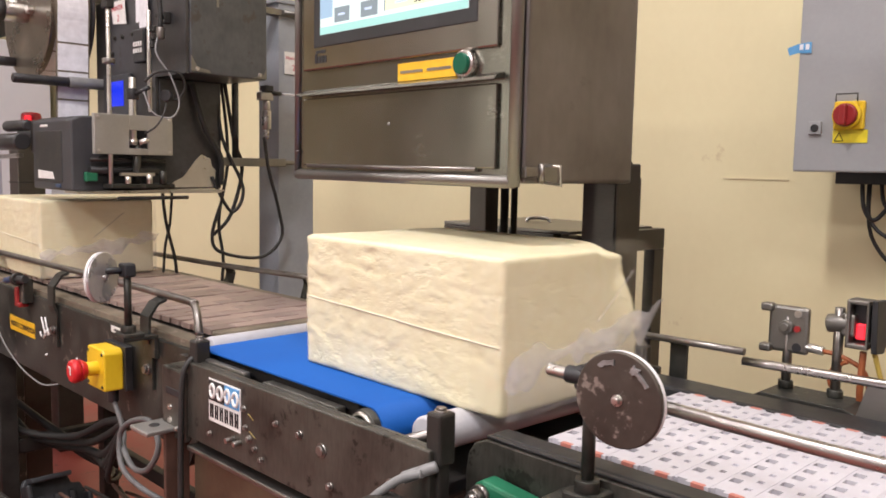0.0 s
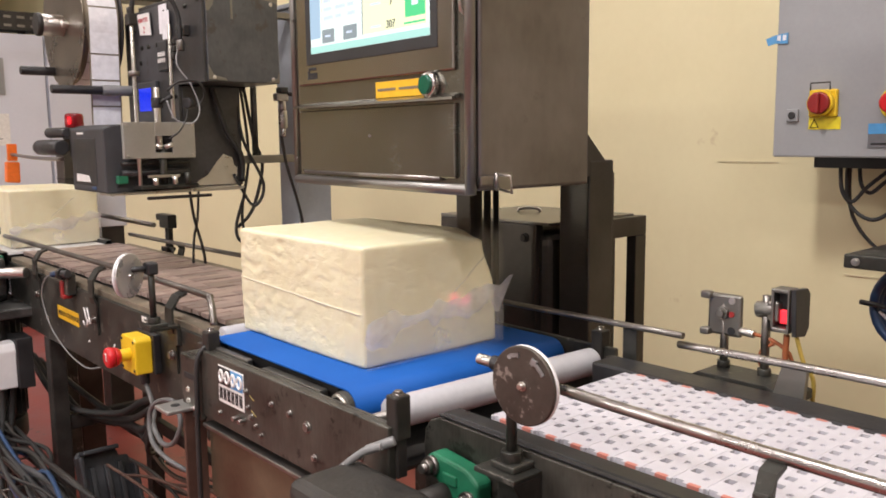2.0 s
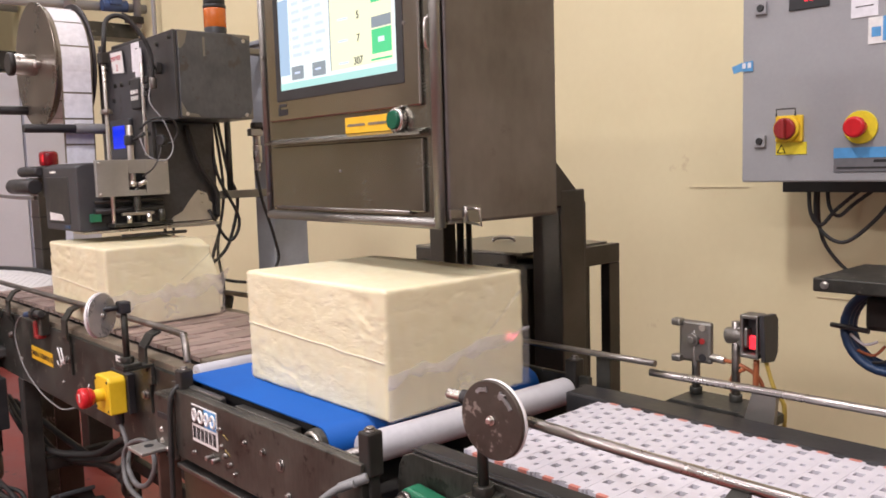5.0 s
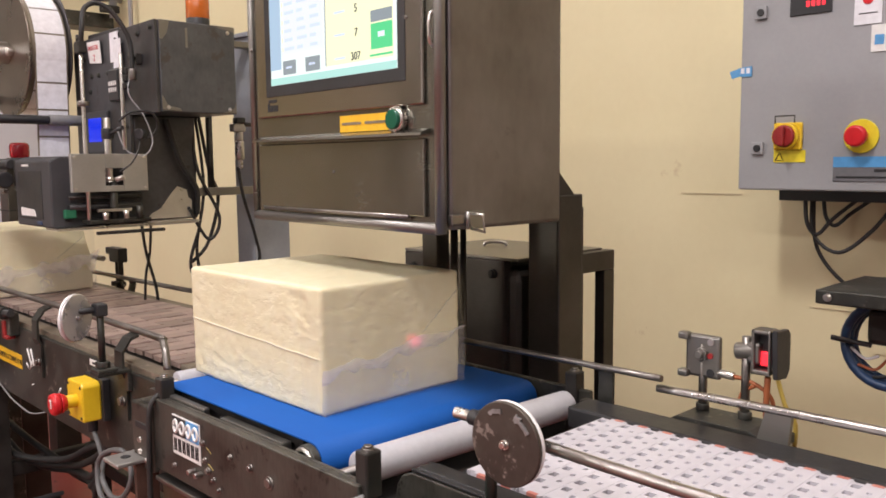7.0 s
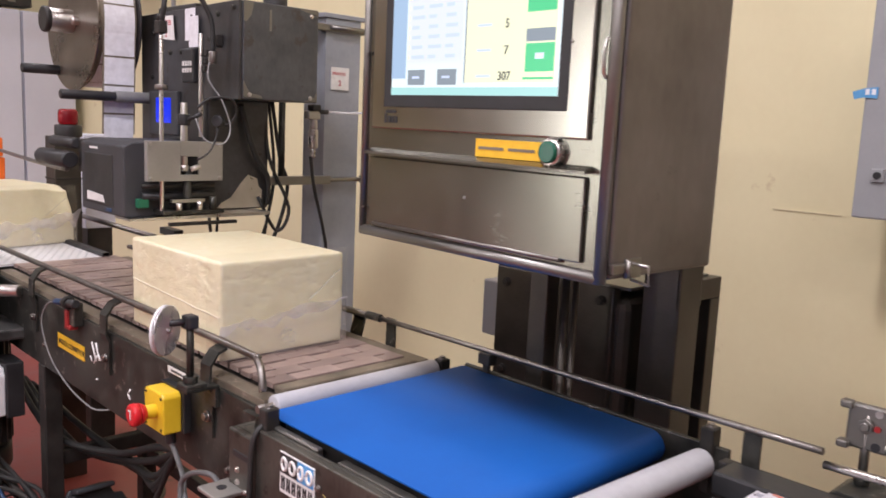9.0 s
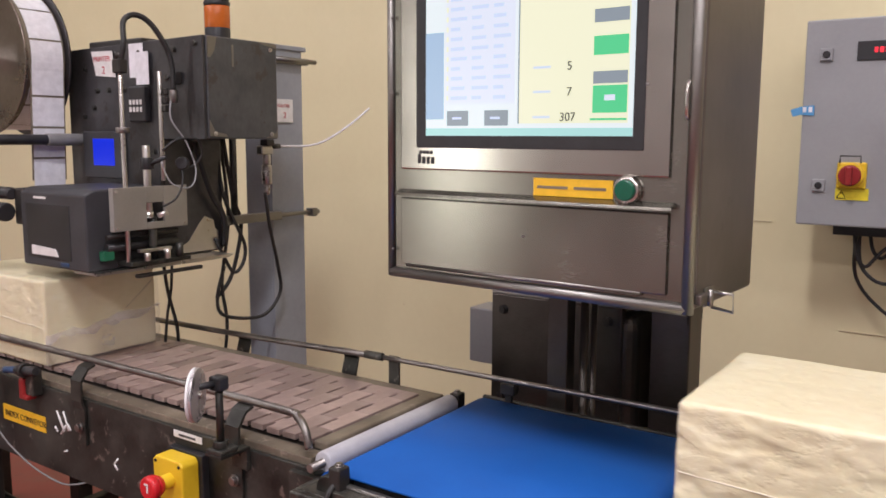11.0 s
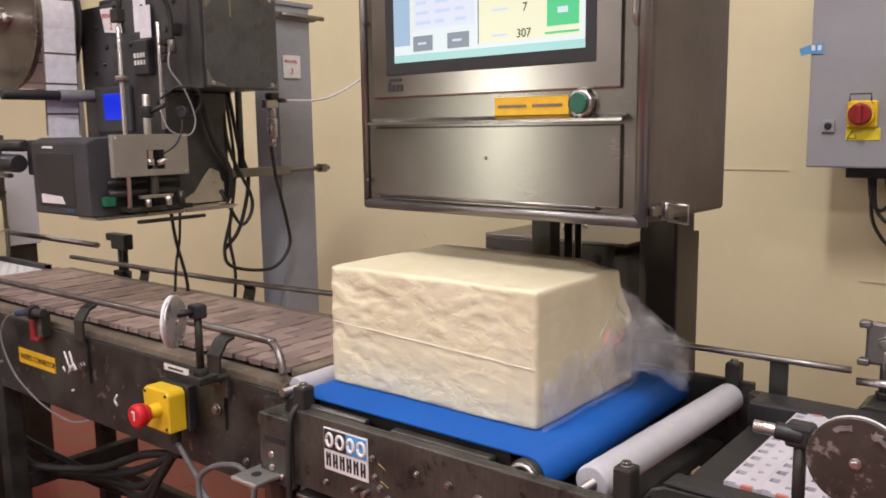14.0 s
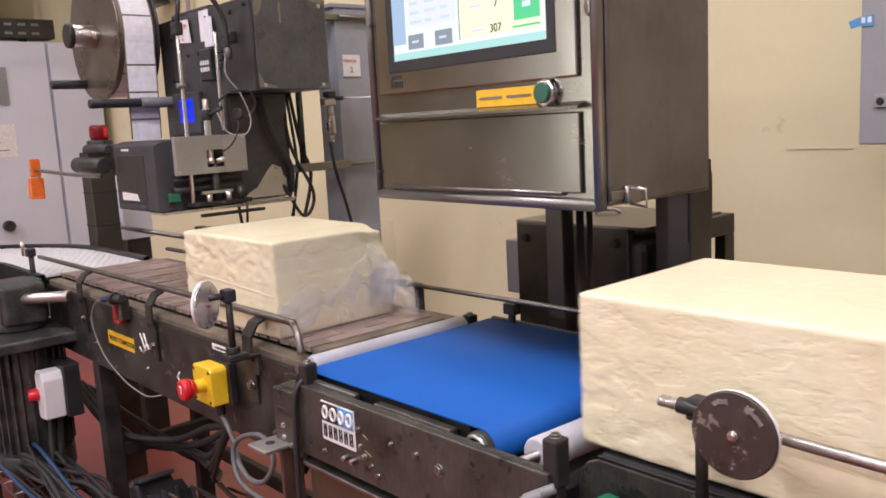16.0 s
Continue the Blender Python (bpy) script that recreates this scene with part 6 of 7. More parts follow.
    tp = part("tape", prism([(0.748, 1.448), (0.748, 1.472), (0.778, 1.469), (0.80, 1.462), (0.795, 1.446), (0.778, 1.450)], 1.8465, 1.8485, "x"), BLUE, t, "torn blue tape")
    for k in range(2):
        part("pale_mark", box(1.8455, 1.847, 0.752 + k * 0.013, 0.760 + k * 0.013, 1.456, 1.468, 0), LABEL_WHITE, tp)
    part("gland_plate", box(1.90, 2.06, 0.22, 0.70, 1.168, 1.193, 0.002), BLACK, t)
    for k, (yy, sag, yb) in enumerate(((0.66, 0.09, 0.60), (0.65, 0.13, 0.52), (0.63, 0.07, 0.57))):
        part("cable", pipe([(1.95 + 0.015 * k, yy, 1.18), (1.94 + 0.015 * k, yy - 0.01, 1.18 - sag * 0.7), (1.95 + 0.012 * k, (yy + yb) / 2, 1.18 - sag), (1.96 + 0.012 * k, yb, 1.18 - sag * 0.6), (1.98, yb - 0.05, 1.175)], 0.0045, 8), RUBBER, t, "black cable looping below the panel")
    part("cable", pipe([(2.0, 0.66, 1.18), (2.03, 0.66, 1.05), (2.03, 0.58, 0.96), (2.03, 0.45, 0.90), (2.03, 0.30, 0.88)], 0.0045, 8), RUBBER, t, "black cable")
    return t


YELLOW_LABEL = plain("yellow_label", (0.80, 0.65, 0.03), 0.45)
CAB_DARK = plain("grey_strip", (0.16, 0.16, 0.17), 0.4)
control_panel()


def swing_arm():
    t = thing("swing_arm", (1.62, 0.25, 0), "grey steel arm with a coiled blue hose", "arm")
    part("plate", box(1.52, 1.76, 0.05, 0.462, 1.004, 1.030, 0.003), STEEL_DARK, t, "flat grey arm")
    part("bolt", bolt((1.52, 0.44, 1.017), (-1, 0, 0), 0.006, 0.005), STEEL_BRIGHT, t)
    part("post", box(1.62, 1.70, 0.10, 0.18, 0, 1.004, 0.004), STEEL_DARK, t)
    c = Vector((1.62, 0.365, 0.925))
    for k in range(3):
        r = 0.078 - k * 0.003
        part("hose", pipe([(c.x + 0.012 * k, c.y + r * math.cos(a), c.z + r * math.sin(a)) for a in (2 * math.pi * q / 28 for q in range(29))], 0.0085, 8, 1, False), BLUE_HOSE, t, "coiled blue hose")
    part("hub", merge(box(1.60, 1.68, 0.28, 0.40, 0.925, 0.99, 0.01), box(1.63, 1.66, 0.30, 0.40, 0.98, 1.006, 0.003)), IRON, t)
    part("stub", rod((1.60, 0.39, 0.925), (1.60, 0.46, 0.93), 0.005, 10), BLACK, t)
    for k in range(5):
        a = 3.4 + 0.5 * k
        part("wire", pipe([(1.625, c.y + 0.03 * math.cos(a), c.z + 0.03 * math.sin(a)), (1.62, c.y + 0.05 * math.cos(a + 0.3), c.z + 0.055 * math.sin(a + 0.3)), (1.62, c.y + 0.068 * math.cos(a + 0.7), c.z + 0.068 * math.sin(a + 0.7))], 0.003, 6), (BROWN_CABLE, LABEL_WHITE, RUBBER)[k % 3], t)
    return t


swing_arm()


def wall_trim(name, bm, mat, label):
    return solo(name, bm, mat, (0, 0, 0), label, "trim", "", "structure")


SEAM = plain("seam_line", (0.60, 0.51, 0.33), 0.6)
wall_trim("trim_seam", merge(box(WX - 0.003, WX + 0.001, 0.885, 1.06, 1.170, 1.1725, 0), box(WX - 0.003, WX + 0.001, 0.45, 0.70, 0.893, 0.8955, 0)), SEAM, "thin scratched seam on the wall")
wall_trim("trim_patch", box(WX - 0.004, WX + 0.001, 0.30, 0.55, 0.80, 0.96, 0), WALL, "flat cream repair patch on the wall")


# ---- gear motors ----
def gear_motor_far():
    t = thing("gear_motor", (0.56, 2.6, 0.35), "dark ribbed gear motor with a white terminal box", "motor", "conveyor gear motors")
    part("gearbox", merge(box(0.50, 0.62, 2.50, 2.68, 0.79, 0.905, 0.012, 3), rod((0.56, 2.59, 0.77), (0.56, 2.59, 0.80), 0.075, 24, 0.004)), MOTOR_GREY, t, "cast gearbox")
    for k in range(5):
        part("rib", box(0.494, 0.502, 2.51 + k * 0.035, 2.518 + k * 0.035, 0.80, 0.90, 0.002), MOTOR_GREY, t)
    part("cap_plate", merge(box(0.490, 0.501, 2.53, 2.60, 0.83, 0.88, 0.006), rod((0.492, 2.565, 0.855), (0.482, 2.565, 0.855), 0.016, 16, 0.003)), MOTOR_GREY, t)
    part("shaft", rod((0.56, 2.51, 0.862), (0.648, 2.40, 0.87), 0.016, 16, 0.002), STEEL_BRIGHT, t)
    for y, z in ((2.53, 0.885), (2.57, 0.885), (2.53, 0.835), (2.57, 0.835), (2.62, 0.86)):
        part("bolt", bolt((0.50, y, z), (-1, 0, 0), 0.008, 0.007), MOTOR_GREY, t)
    part("badge", box(0.4985, 0.501, 2.52, 2.575, 0.808, 0.822, 0.001), RED, t)
    m = part("motor", rod((0.56, 2.56, 0.40), (0.56, 2.56, 0.735), 0.088, 32, 0.006), MOTOR_GREY, t, "round motor body")
    for k in range(26):
        a = 2 * math.pi * k / 26
        d = Vector((math.cos(a), math.sin(a), 0))
        b = box(-0.0025, 0.0025, 0.084, 0.104, 0.43, 0.72, 0)
        bmesh.ops.transform(b, matrix=Matrix.Translation((0.56, 2.56, 0)) @ Matrix.Rotation(a, 4, "Z"), verts=b.verts)
        part("fin", b, MOTOR_GREY, m)
    part("fan_cover", rod((0.56, 2.56, 0.35), (0.56, 2.56, 0.42), 0.10, 32, 0.01), BLACK, t)
    part("top_plate", box(0.45, 0.67, 2.40, 2.72, 0.738, 0.768, 0.006), MOTOR_GREY, t)
    tb = part("terminal_box", prism([(2.385, 0.540), (2.445, 0.535), (2.45, 0.660), (2.43, 0.675), (2.39, 0.672), (2.38, 0.65)], 0.545, 0.60, "x", 0.004), WHITE_PL, t, "white terminal box")
    part("box_back", box(0.60, 0.645, 2.375, 2.47, 0.535, 0.685, 0.004), BLACK, tb)
    part("knob", merge(rod((0.548, 2.43, 0.605), (0.520, 2.437, 0.605), 0.016, 16, 0.003), box(0.53, 0.545, 2.44, 2.46, 0.592, 0.618, 0.002)), RED, tb, "red switch knob")
    part("stand", box(0.50, 0.62, 2.54, 2.66, 0, 0.352, 0.004), IRON, t)
    part("cable", pipe([(0.60, 2.44, 0.545), (0.59, 2.44, 0.45), (0.56, 2.40, 0.30), (0.55, 2.30, 0.12)], 0.009, 8), RUBBER, t, "black cable")
    part("cable", pipe([(0.57, 2.43, 0.545), (0.56, 2.42, 0.45), (0.53, 2.36, 0.32), (0.50, 2.2, 0.15)], 0.009, 8), RUBBER, t, "black cable")
    return t


gear_motor_far()


def small_post():
    t = thing("sensor_post", (0.66, 2.62, 0.88), "small bright sensor on a dark post beside the curve", "sensor")
    part("post", rod((0.645, 2.70, 0.86), (0.645, 2.70, 0.965), 0.008, 12), IRON, t)
    part("clamp", box(0.632, 0.658, 2.688, 2.714, 0.955, 0.98, 0.004), BLACK, t)
    part("tip", rod((0.635, 2.74, 0.955), (0.635, 2.74, 1.005), 0.005, 12), STEEL_BRIGHT, t)
    part("foot", box(0.625, 0.665, 2.68, 2.72, 0.85, 0.865, 0.002), IRON, t)
    part("green_plate", box(0.60, 0.64, 2.60, 2.68, 0.86, 0.90, 0.004), GREEN, t)
    return t


small_post()


def gear_motor_near():
    t = thing("gear_motor", (0.5, 0.55, 0.6), "dark oily gear motor under the infeed roller", "motor", "conveyor gear motors")
    part("gearbox", merge(box(0.47, 0.575, 0.50, 0.66, 0.70, 0.845, 0.015, 3), rod((0.47, 0.54, 0.785), (0.43, 0.54, 0.785), 0.07, 28, 0.005)), IRON, t, "cast gearbox")
    part("flange", merge(rod((0.523, 0.505, 0.772), (0.523, 0.490, 0.772), 0.075, 32, 0.004), rod((0.523, 0.49, 0.772), (0.523, 0.36, 0.772), 0.066, 32, 0.004)), IRON, t, "round motor flange")
    part("cover", box(0.48, 0.60, 0.36, 0.47, 0.80, 0.842, 0.006), IRON, t)
    part("shaft", rod((0.56, 0.545, 0.815), (0.66, 0.545, 0.815), 0.016, 16), IRON, t)
    g = part("bearing_flange", prism([(0.485, 0.800), (0.50, 0.785), (0.515, 0.80), (0.572, 0.838), (0.578, 0.856), (0.566, 0.864), (0.505, 0.858), (0.485, 0.845)], 0.622, 0.647, "x", 0.004), GREEN, t, "green bearing flange")
    for y, z in ((0.564, 0.848), (0.500, 0.822)):
        part("bolt", merge(bolt((0.622, y, z), (-1, 0, 0), 0.010, 0.012), rod((0.622, y, z), (0.602, y, z), 0.006, 10)), STEEL_ROD, g)
    part("key", box(0.619, 0.623, 0.52, 0.545, 0.832, 0.846, 0.002), GREEN, g)
    part("stand", box(0.48, 0.60, 0.50, 0.66, 0, 0.705, 0.006), IRON, t)
    part("cable", pipe([(0.575, 0.605, 0.872), (0.56, 0.63, 0.86), (0.54, 0.665, 0.82), (0.53, 0.68, 0.76), (0.53, 0.68, 0.60), (0.54, 0.66, 0.40)], 0.0048, 10), GREY_CABLE, t, "grey cable")
    part("strain_relief", rod((0.59, 0.598, 0.878), (0.565, 0.625, 0.864), 0.0065, 12, 0.002), GREY_CABLE, t)
    return t


gear_motor_near()
belt_cable = solo("cable", pipe([(0.595, 1.122, 0.90), (0.578, 1.124, 0.88), (0.575, 1.128, 0.82), (0.574, 1.13, 0.70), (0.575, 1.13, 0.55), (0.60, 1.15, 0.35)], 0.0045, 8), RUBBER, (0.595, 1.122, 0.9), "black cable running down the side frame", "cable", "hanging machine cables")


def corner_bracket():
    t = thing("rusty_bracket", (0.57, 1.19, 0), "rusty angle bracket with a drilled plate", "bracket")
    part("plate", box(0.533, 0.597, 1.155, 1.212, 0.780, 0.787, 0.002), APPLICATOR, t, "worn drilled plate")
    # solid dark disc on the plate for the shade of its drilled hole
    part("hole", rod((0.56, 1.185, 0.7865), (0.56, 1.185, 0.7880), 0.008, 16), INK, t)
    part("angle", merge(box(0.565, 0.605, 1.16, 1.168, 0.0, 0.782, 0.002), box(0.597, 0.605, 1.168, 1.215, 0.0, 0.782, 0.002)), RUST, t, "rusty angle iron")
    return t


RUST = mottled("rusty_iron", (0.055, 0.028, 0.02), (0.14, 0.075, 0.055), (0.5, 0.75), 0.2, 14.0, 90.0, 0.3)
corner_bracket()


# ---- cable tray and clutter under the line ----
def cable_tray():
    t = thing("cable_tray", (0.52, 1.9, 0), "wire cable tray full of bundled cables", "cable tray")
    for x in (0.44, 0.47, 0.50, 0.53, 0.56, 0.59):
        part("long_wire", rod((x, 1.18, 0.36), (x, 3.0, 0.36), 0.003, 6), STEEL_ROD, t)
    for k in range(19):
        y = 1.2 + 0.1 * k
        part("cross_wire", rod((0.44, y, 0.3565), (0.59, y, 0.3565), 0.003, 6), STEEL_ROD, t)
    for y in (1.25, 2.1, 2.95):
        part("leg", box(0.50, 0.53, y - 0.015, y + 0.015, 0, 0.354, 0.002), IRON, t)
    rnd = random.Random(4)
    mats = (BLUE_HOSE, RUBBER, RUBBER, IRON, RUBBER, IRON, RUBBER, GREY_DARK, RUBBER)
    for k in range(22):
        x, z = 0.45 + rnd.uniform(0, 0.13), 0.368 + rnd.uniform(0, 0.075)
        pts = [(x + rnd.uniform(-0.03, 0.03), 1.62 + rnd.uniform(-0.1, 0.1) + 0.27 * q, max(0.368, z + rnd.uniform(-0.03, 0.03))) for q in range(6)]
        part("bundled_cable", pipe(pts, rnd.choice((0.004, 0.006, 0.008)), 7), mats[k % len(mats)], t)
    return t


cable_tray()


def open_case():
    o = (0.77, 2.02, 0.0)
    t = thing("plastic_case", o, "open dark grey plastic case on the floor under the line", "case")
    grow = Matrix.Translation(o) @ Matrix.Scale(1.45, 4)

    def placed(bm, m=Matrix()):
        bmesh.ops.transform(bm, matrix=grow @ m, verts=bm.verts)
        return bm
    part("tray", placed(merge(box(-0.0625, 0.0625, -0.12, 0.07, 0, 0.010, 0.003), box(-0.0625, -0.0525, -0.12, 0.07, 0.010, 0.076, 0.003), box(0.0525, 0.0625, -0.12, 0.07, 0.010, 0.076, 0.003), box(-0.0525, 0.0525, -0.12, -0.11, 0.010, 0.076, 0.003), box(-0.0525, 0.0525, 0.06, 0.07, 0.010, 0.076, 0.003))), CASE, t, "moulded case half")
    lid = merge(prism([(-0.055, 0), (0.055, 0), (0.055, 0.17), (0.046, 0.19), (0.03, 0.192), (0.024, 0.215), (-0.048, 0.215), (-0.055, 0.205)], 0, 0.010, "y", 0.003), box(-0.055, -0.046, -0.03, 0, 0, 0.205, 0.003), box(0.046, 0.055, -0.03, 0, 0, 0.170, 0.003), box(-0.046, 0.024, -0.03, 0, 0.206, 0.215, 0.003))
    part("lid", placed(lid, Matrix.Translation((0, 0.07, 0.046)) @ Matrix.Rotation(-0.35, 4, "X")), CASE, t, "raised moulded lid")
    for x in (-0.028, 0.0, 0.026):
        part("lid_rib", placed(box(x - 0.005, x + 0.005, -0.012, 0, 0.02, 0.18, 0.002), Matrix.Translation((0, 0.07, 0.046)) @ Matrix.Rotation(-0.35, 4, "X")), CASE, t)
    return t


CASE = mottled("grey_case_plastic", (0.018, 0.020, 0.023), (0.060, 0.064, 0.070), (0.4, 0.6), 0.0, 10.0, 120.0, 0.1)
open_case()
rnd_c = random.Random(8)
for k in range(7):
    y0 = 1.55 + 0.1 * k
    z0 = 0.56 - 0.02 * k
    pts = [(0.72 + 0.02 * k, 2.75, z0), (0.70 + 0.03 * k, 2.35, z0 - 0.06 + rnd_c.uniform(-0.03, 0.03)), (0.75 + 0.02 * k, 2.05, z0 - 0.05), (0.74, 1.80, z0 + 0.03 + rnd_c.uniform(-0.02, 0.02)), (0.72, 1.62, 0.66 + 0.01 * k)]
    solo("cable", pipe(pts, 0.009 if k < 4 else 0.006, 8), RUBBER, pts[0], "black cable sagging between the conveyor legs", "cable", "cables under the conveyor")
for k in range(9):
    pts = [(0.70 + 0.02 * k, 1.98, 0.40 - 0.02 * (k % 3)), (0.72 + 0.01 * k, 1.75, 0.43 + rnd_c.uniform(-0.05, 0.05)), (0.70 + 0.02 * k, 1.50, 0.39 + rnd_c.uniform(-0.05, 0.06)), (0.74, 1.36, 0.36)]
    solo("cable", pipe(pts, 0.004, 6), IRON if k % 2 else RUST, pts[0], "loose dark wire lying along the brace", "cable", "cables under the conveyor")


# ---- background machines ----
def far_cabinet(x0, x1, y0, y1, z1, label, marks):
    t = thing("switch_cabinet", ((x0 + x1) / 2, (y0 + y1) / 2, 0), label, "cabinet", "switch cabinets")
    part("body", box(x0, x1, y0 + 0.02, y1, 0.1, z1, 0.006), CAB_LILAC, t)
    part("plinth", box(x0 + 0.02, x1 - 0.02, y0 + 0.05, y1, 0, 0.1, 0.003), BLACK, t)
    d = part("door", box(x0 + 0.006, x1 - 0.006, y0, y0 + 0.018, 0.115, z1 - 0.006, 0.005), CAB_LILAC, t, "pale lilac grey door")
    if marks:
        v = part("vent", box(1.22, 1.464, y0 - 0.012, y0, 1.537, 1.77, 0.003), CAB_GREY, d, "slatted vent grille")
        for k in range(14):
            part("slat", box(1.235, 1.45, y0 - 0.018, y0 - 0.010, 1.552 + k * 0.0152, 1.558 + k * 0.0152, 0.001), CAB_GREY, v)
        p = part("sheet", box(1.20, 1.475, y0 - 0.003, y0, 1.215, 1.419, 0), WHITE, d, "taped paper sheet")
        for k in range(3):
            part("line", box(1.25, 1.43 - 0.05 * k, y0 - 0.0045, y0 - 0.003, 1.255 + k * 0.05, 1.260 + k * 0.05, 0), CAB_DARK, p)
        part("knob", rod((1.363, y0, 0.785), (1.363, y0 - 0.05, 0.785), 0.035, 20, 0.006), BLACK, d, "black rotary knob")
    return t


CAB_LILAC = mottled("lilac_grey_enamel", (0.57, 0.59, 0.68), (0.68, 0.70, 0.79), (0.35, 0.5), 0.0, 2.0, 100.0, 0.04)
far_cabinet(0.55, 1.72, 5.75, 6.3, 1.93, "tall pale grey switch cabinet with a vent grille", True)
far_cabinet(1.725, 2.05, 5.76, 6.3, 1.93, "narrow pale grey switch cabinet beside the wall", False)


def perforated_tray():
    t = thing("cable_ladder", (1.0, 5.85, 1.93), "black perforated cable channel over the cabinets", "cable tray")
    part("channel", merge(box(-0.6, 1.80, 5.80, 5.806, 1.955, 2.075, 0.001), box(-0.6, 1.80, 5.806, 5.95, 1.955, 1.962, 0.001)), IRON, t)
    for k in range(28):
        x = -0.5 + k * 0.08
        for z in (1.985, 2.04):
            part("slot", box(x, x + 0.045, 5.797, 5.801, z - 0.008, z + 0.008, 0), STEEL, t)
    for x in (0.8, 1.6):
        part("strut", box(x, x + 0.04, 5.85, 5.89, 1.925, 1.957, 0.002), IRON, t)
    return t


perforated_tray()


solo("pipe", merge(rod((-1.0, 6.9, 2.55), (2.08, 6.9, 2.55), 0.025, 16), rod((1.35, 6.9, 2.5), (1.35, 6.9, 0.0), 0.03, 12), rod((1.62, 6.9, 2.5), (1.62, 6.9, 0.0), 0.02, 12)), CAB_GREY, (0, 6.9, 0), "grey service pipes in front of the far wall", "pipe")
FAR_GREY = mottled("weathered_grey_housing", (0.22, 0.21, 0.20), (0.36, 0.35, 0.335), (0.4, 0.6), 0.2, 4.0, 60.0, 0.1, (1, 1, 0.3))
solo("far_machine", merge(box(-1.2, 1.05, 6.95, 7.8, 0, 2.9, 0.02), box(-0.9, 0.9, 6.93, 6.96, 1.4, 2.7, 0.01)), FAR_GREY, (0, 7.3, 0), "weathered grey machine housing before the far wall", "machine")


def service_pipes():
    t = thing("service_pipes", (1.65, 4.6, 2.18), "grey service pipes with a blue valve by the wall", "pipe")
    part("pipe", rod((0.9, 4.6, 2.16), (WX, 4.6, 2.20), 0.026, 16), CAB_GREY, t, "grey cross pipe")
    part("pipe", rod((1.66, 4.56, 2.14), (1.66, 4.56, CEIL), 0.028, 16), CAB_GREY, t, "grey riser")
    part("pipe", rod((2.03, 4.55, 2.08), (2.03, 4.55, CEIL), 0.022, 14), CAB_GREY, t, "grey riser")
    part("pipe", rod((2.06, 4.40, 1.2), (2.06, 4.40, CEIL), 0.012, 12), CAB_GREY, t, "thin riser")
    v = part("valve", merge(rod((1.83, 4.55, 2.19), (1.97, 4.55, 2.195), 0.034, 16, 0.004), box(1.86, 1.93, 4.50, 4.56, 2.19, 2.27, 0.008)), VALVE_BLUE, t, "blue valve body")
    part("lever", merge(rod((1.93, 4.53, 2.15), (2.03, 4.53, 2.11), 0.010, 10), box(1.95, 2.05, 4.51, 4.55, 2.10, 2.14, 0.004)), IRON, v)
    part("ledge", box(1.72, 2.06, 4.62, 4.80, 2.03, 2.11, 0.004), STEEL_DARK, t, "dark steel ledge")
    return t


VALVE_BLUE = plain("blue_valve_paint", (0.05, 0.09, 0.22), 0.4)
service_pipes()


def beacon_post():
    t = thing("warning_light", (1.03, 3.15, 0), "red rotating warning light on a dark post", "warning light")
    part("post", box(0.985, 1.075, 3.10, 3.19, 0, 1.25, 0.003), STEEL_STAND, t, "dark steel post")
    for z in (0.98, 1.10):
        part("joint", box(0.983, 1.077, 3.098, 3.192, z, z + 0.006, 0.001), IRON, t)
    part("base", rod((1.03, 3.09, 1.25), (1.03, 3.09, 1.292), 0.045, 20, 0.006), BLACK, t)
    part("lens", rod((1.03, 3.09, 1.290), (1.03, 3.09, 1.346), 0.033, 24, 0.012), LENS_RED, t, "red lens")
    r = new("reflector", bpy.data.meshes.new("reflector"))
    bm = merge(box(-0.012, 0.012, -0.020, -0.016, -0.014, 0.014, 0.002))
    bm.to_mesh(r.data)
    bm.free()
    r.data.materials.append(FLASH)
    r.parent = t
    # added black box that blocks the flash while it faces away
    k = new("backing", bpy.data.meshes.new("backing"))
    bm = merge(box(-0.018, 0.018, -0.0155, 0.014, -0.020, 0.020, 0.003))
    bm.to_mesh(k.data)
    bm.free()
    k.data.materials.append(BLACK)
    k.parent = r
    return r


def red_lens():
    """Clear red plastic over a lamp."""
    m, nt, p = material("red_lens")
    nt.nodes.remove(p)
    tr = nt.nodes.new("ShaderNodeBsdfTransparent")
    tr.inputs["Color"].default_value = (0.75, 0.02, 0.03, 1)
    pr = nt.nodes.new("ShaderNodeBsdfPrincipled")
    pr.inputs["Base Color"].default_value, pr.inputs["Roughness"].default_value = (0.24, 0.008, 0.016, 1), 0.25
    mix = nt.nodes.new("ShaderNodeMixShader")
    mix.inputs["Fac"].default_value = 0.72
    nt.links.new(tr.outputs[0], mix.inputs[1])
    nt.links.new(pr.outputs[0], mix.inputs[2])
    nt.links.new(mix.outputs[0], nt.nodes["Material Output"].inputs["Surface"])
    return m


LENS_RED = red_lens()
FLASH = plain("beacon_flash", (1.0, 0.45, 0.45), 0.4, 0.0, 9.0)
REFLECTOR = beacon_post()


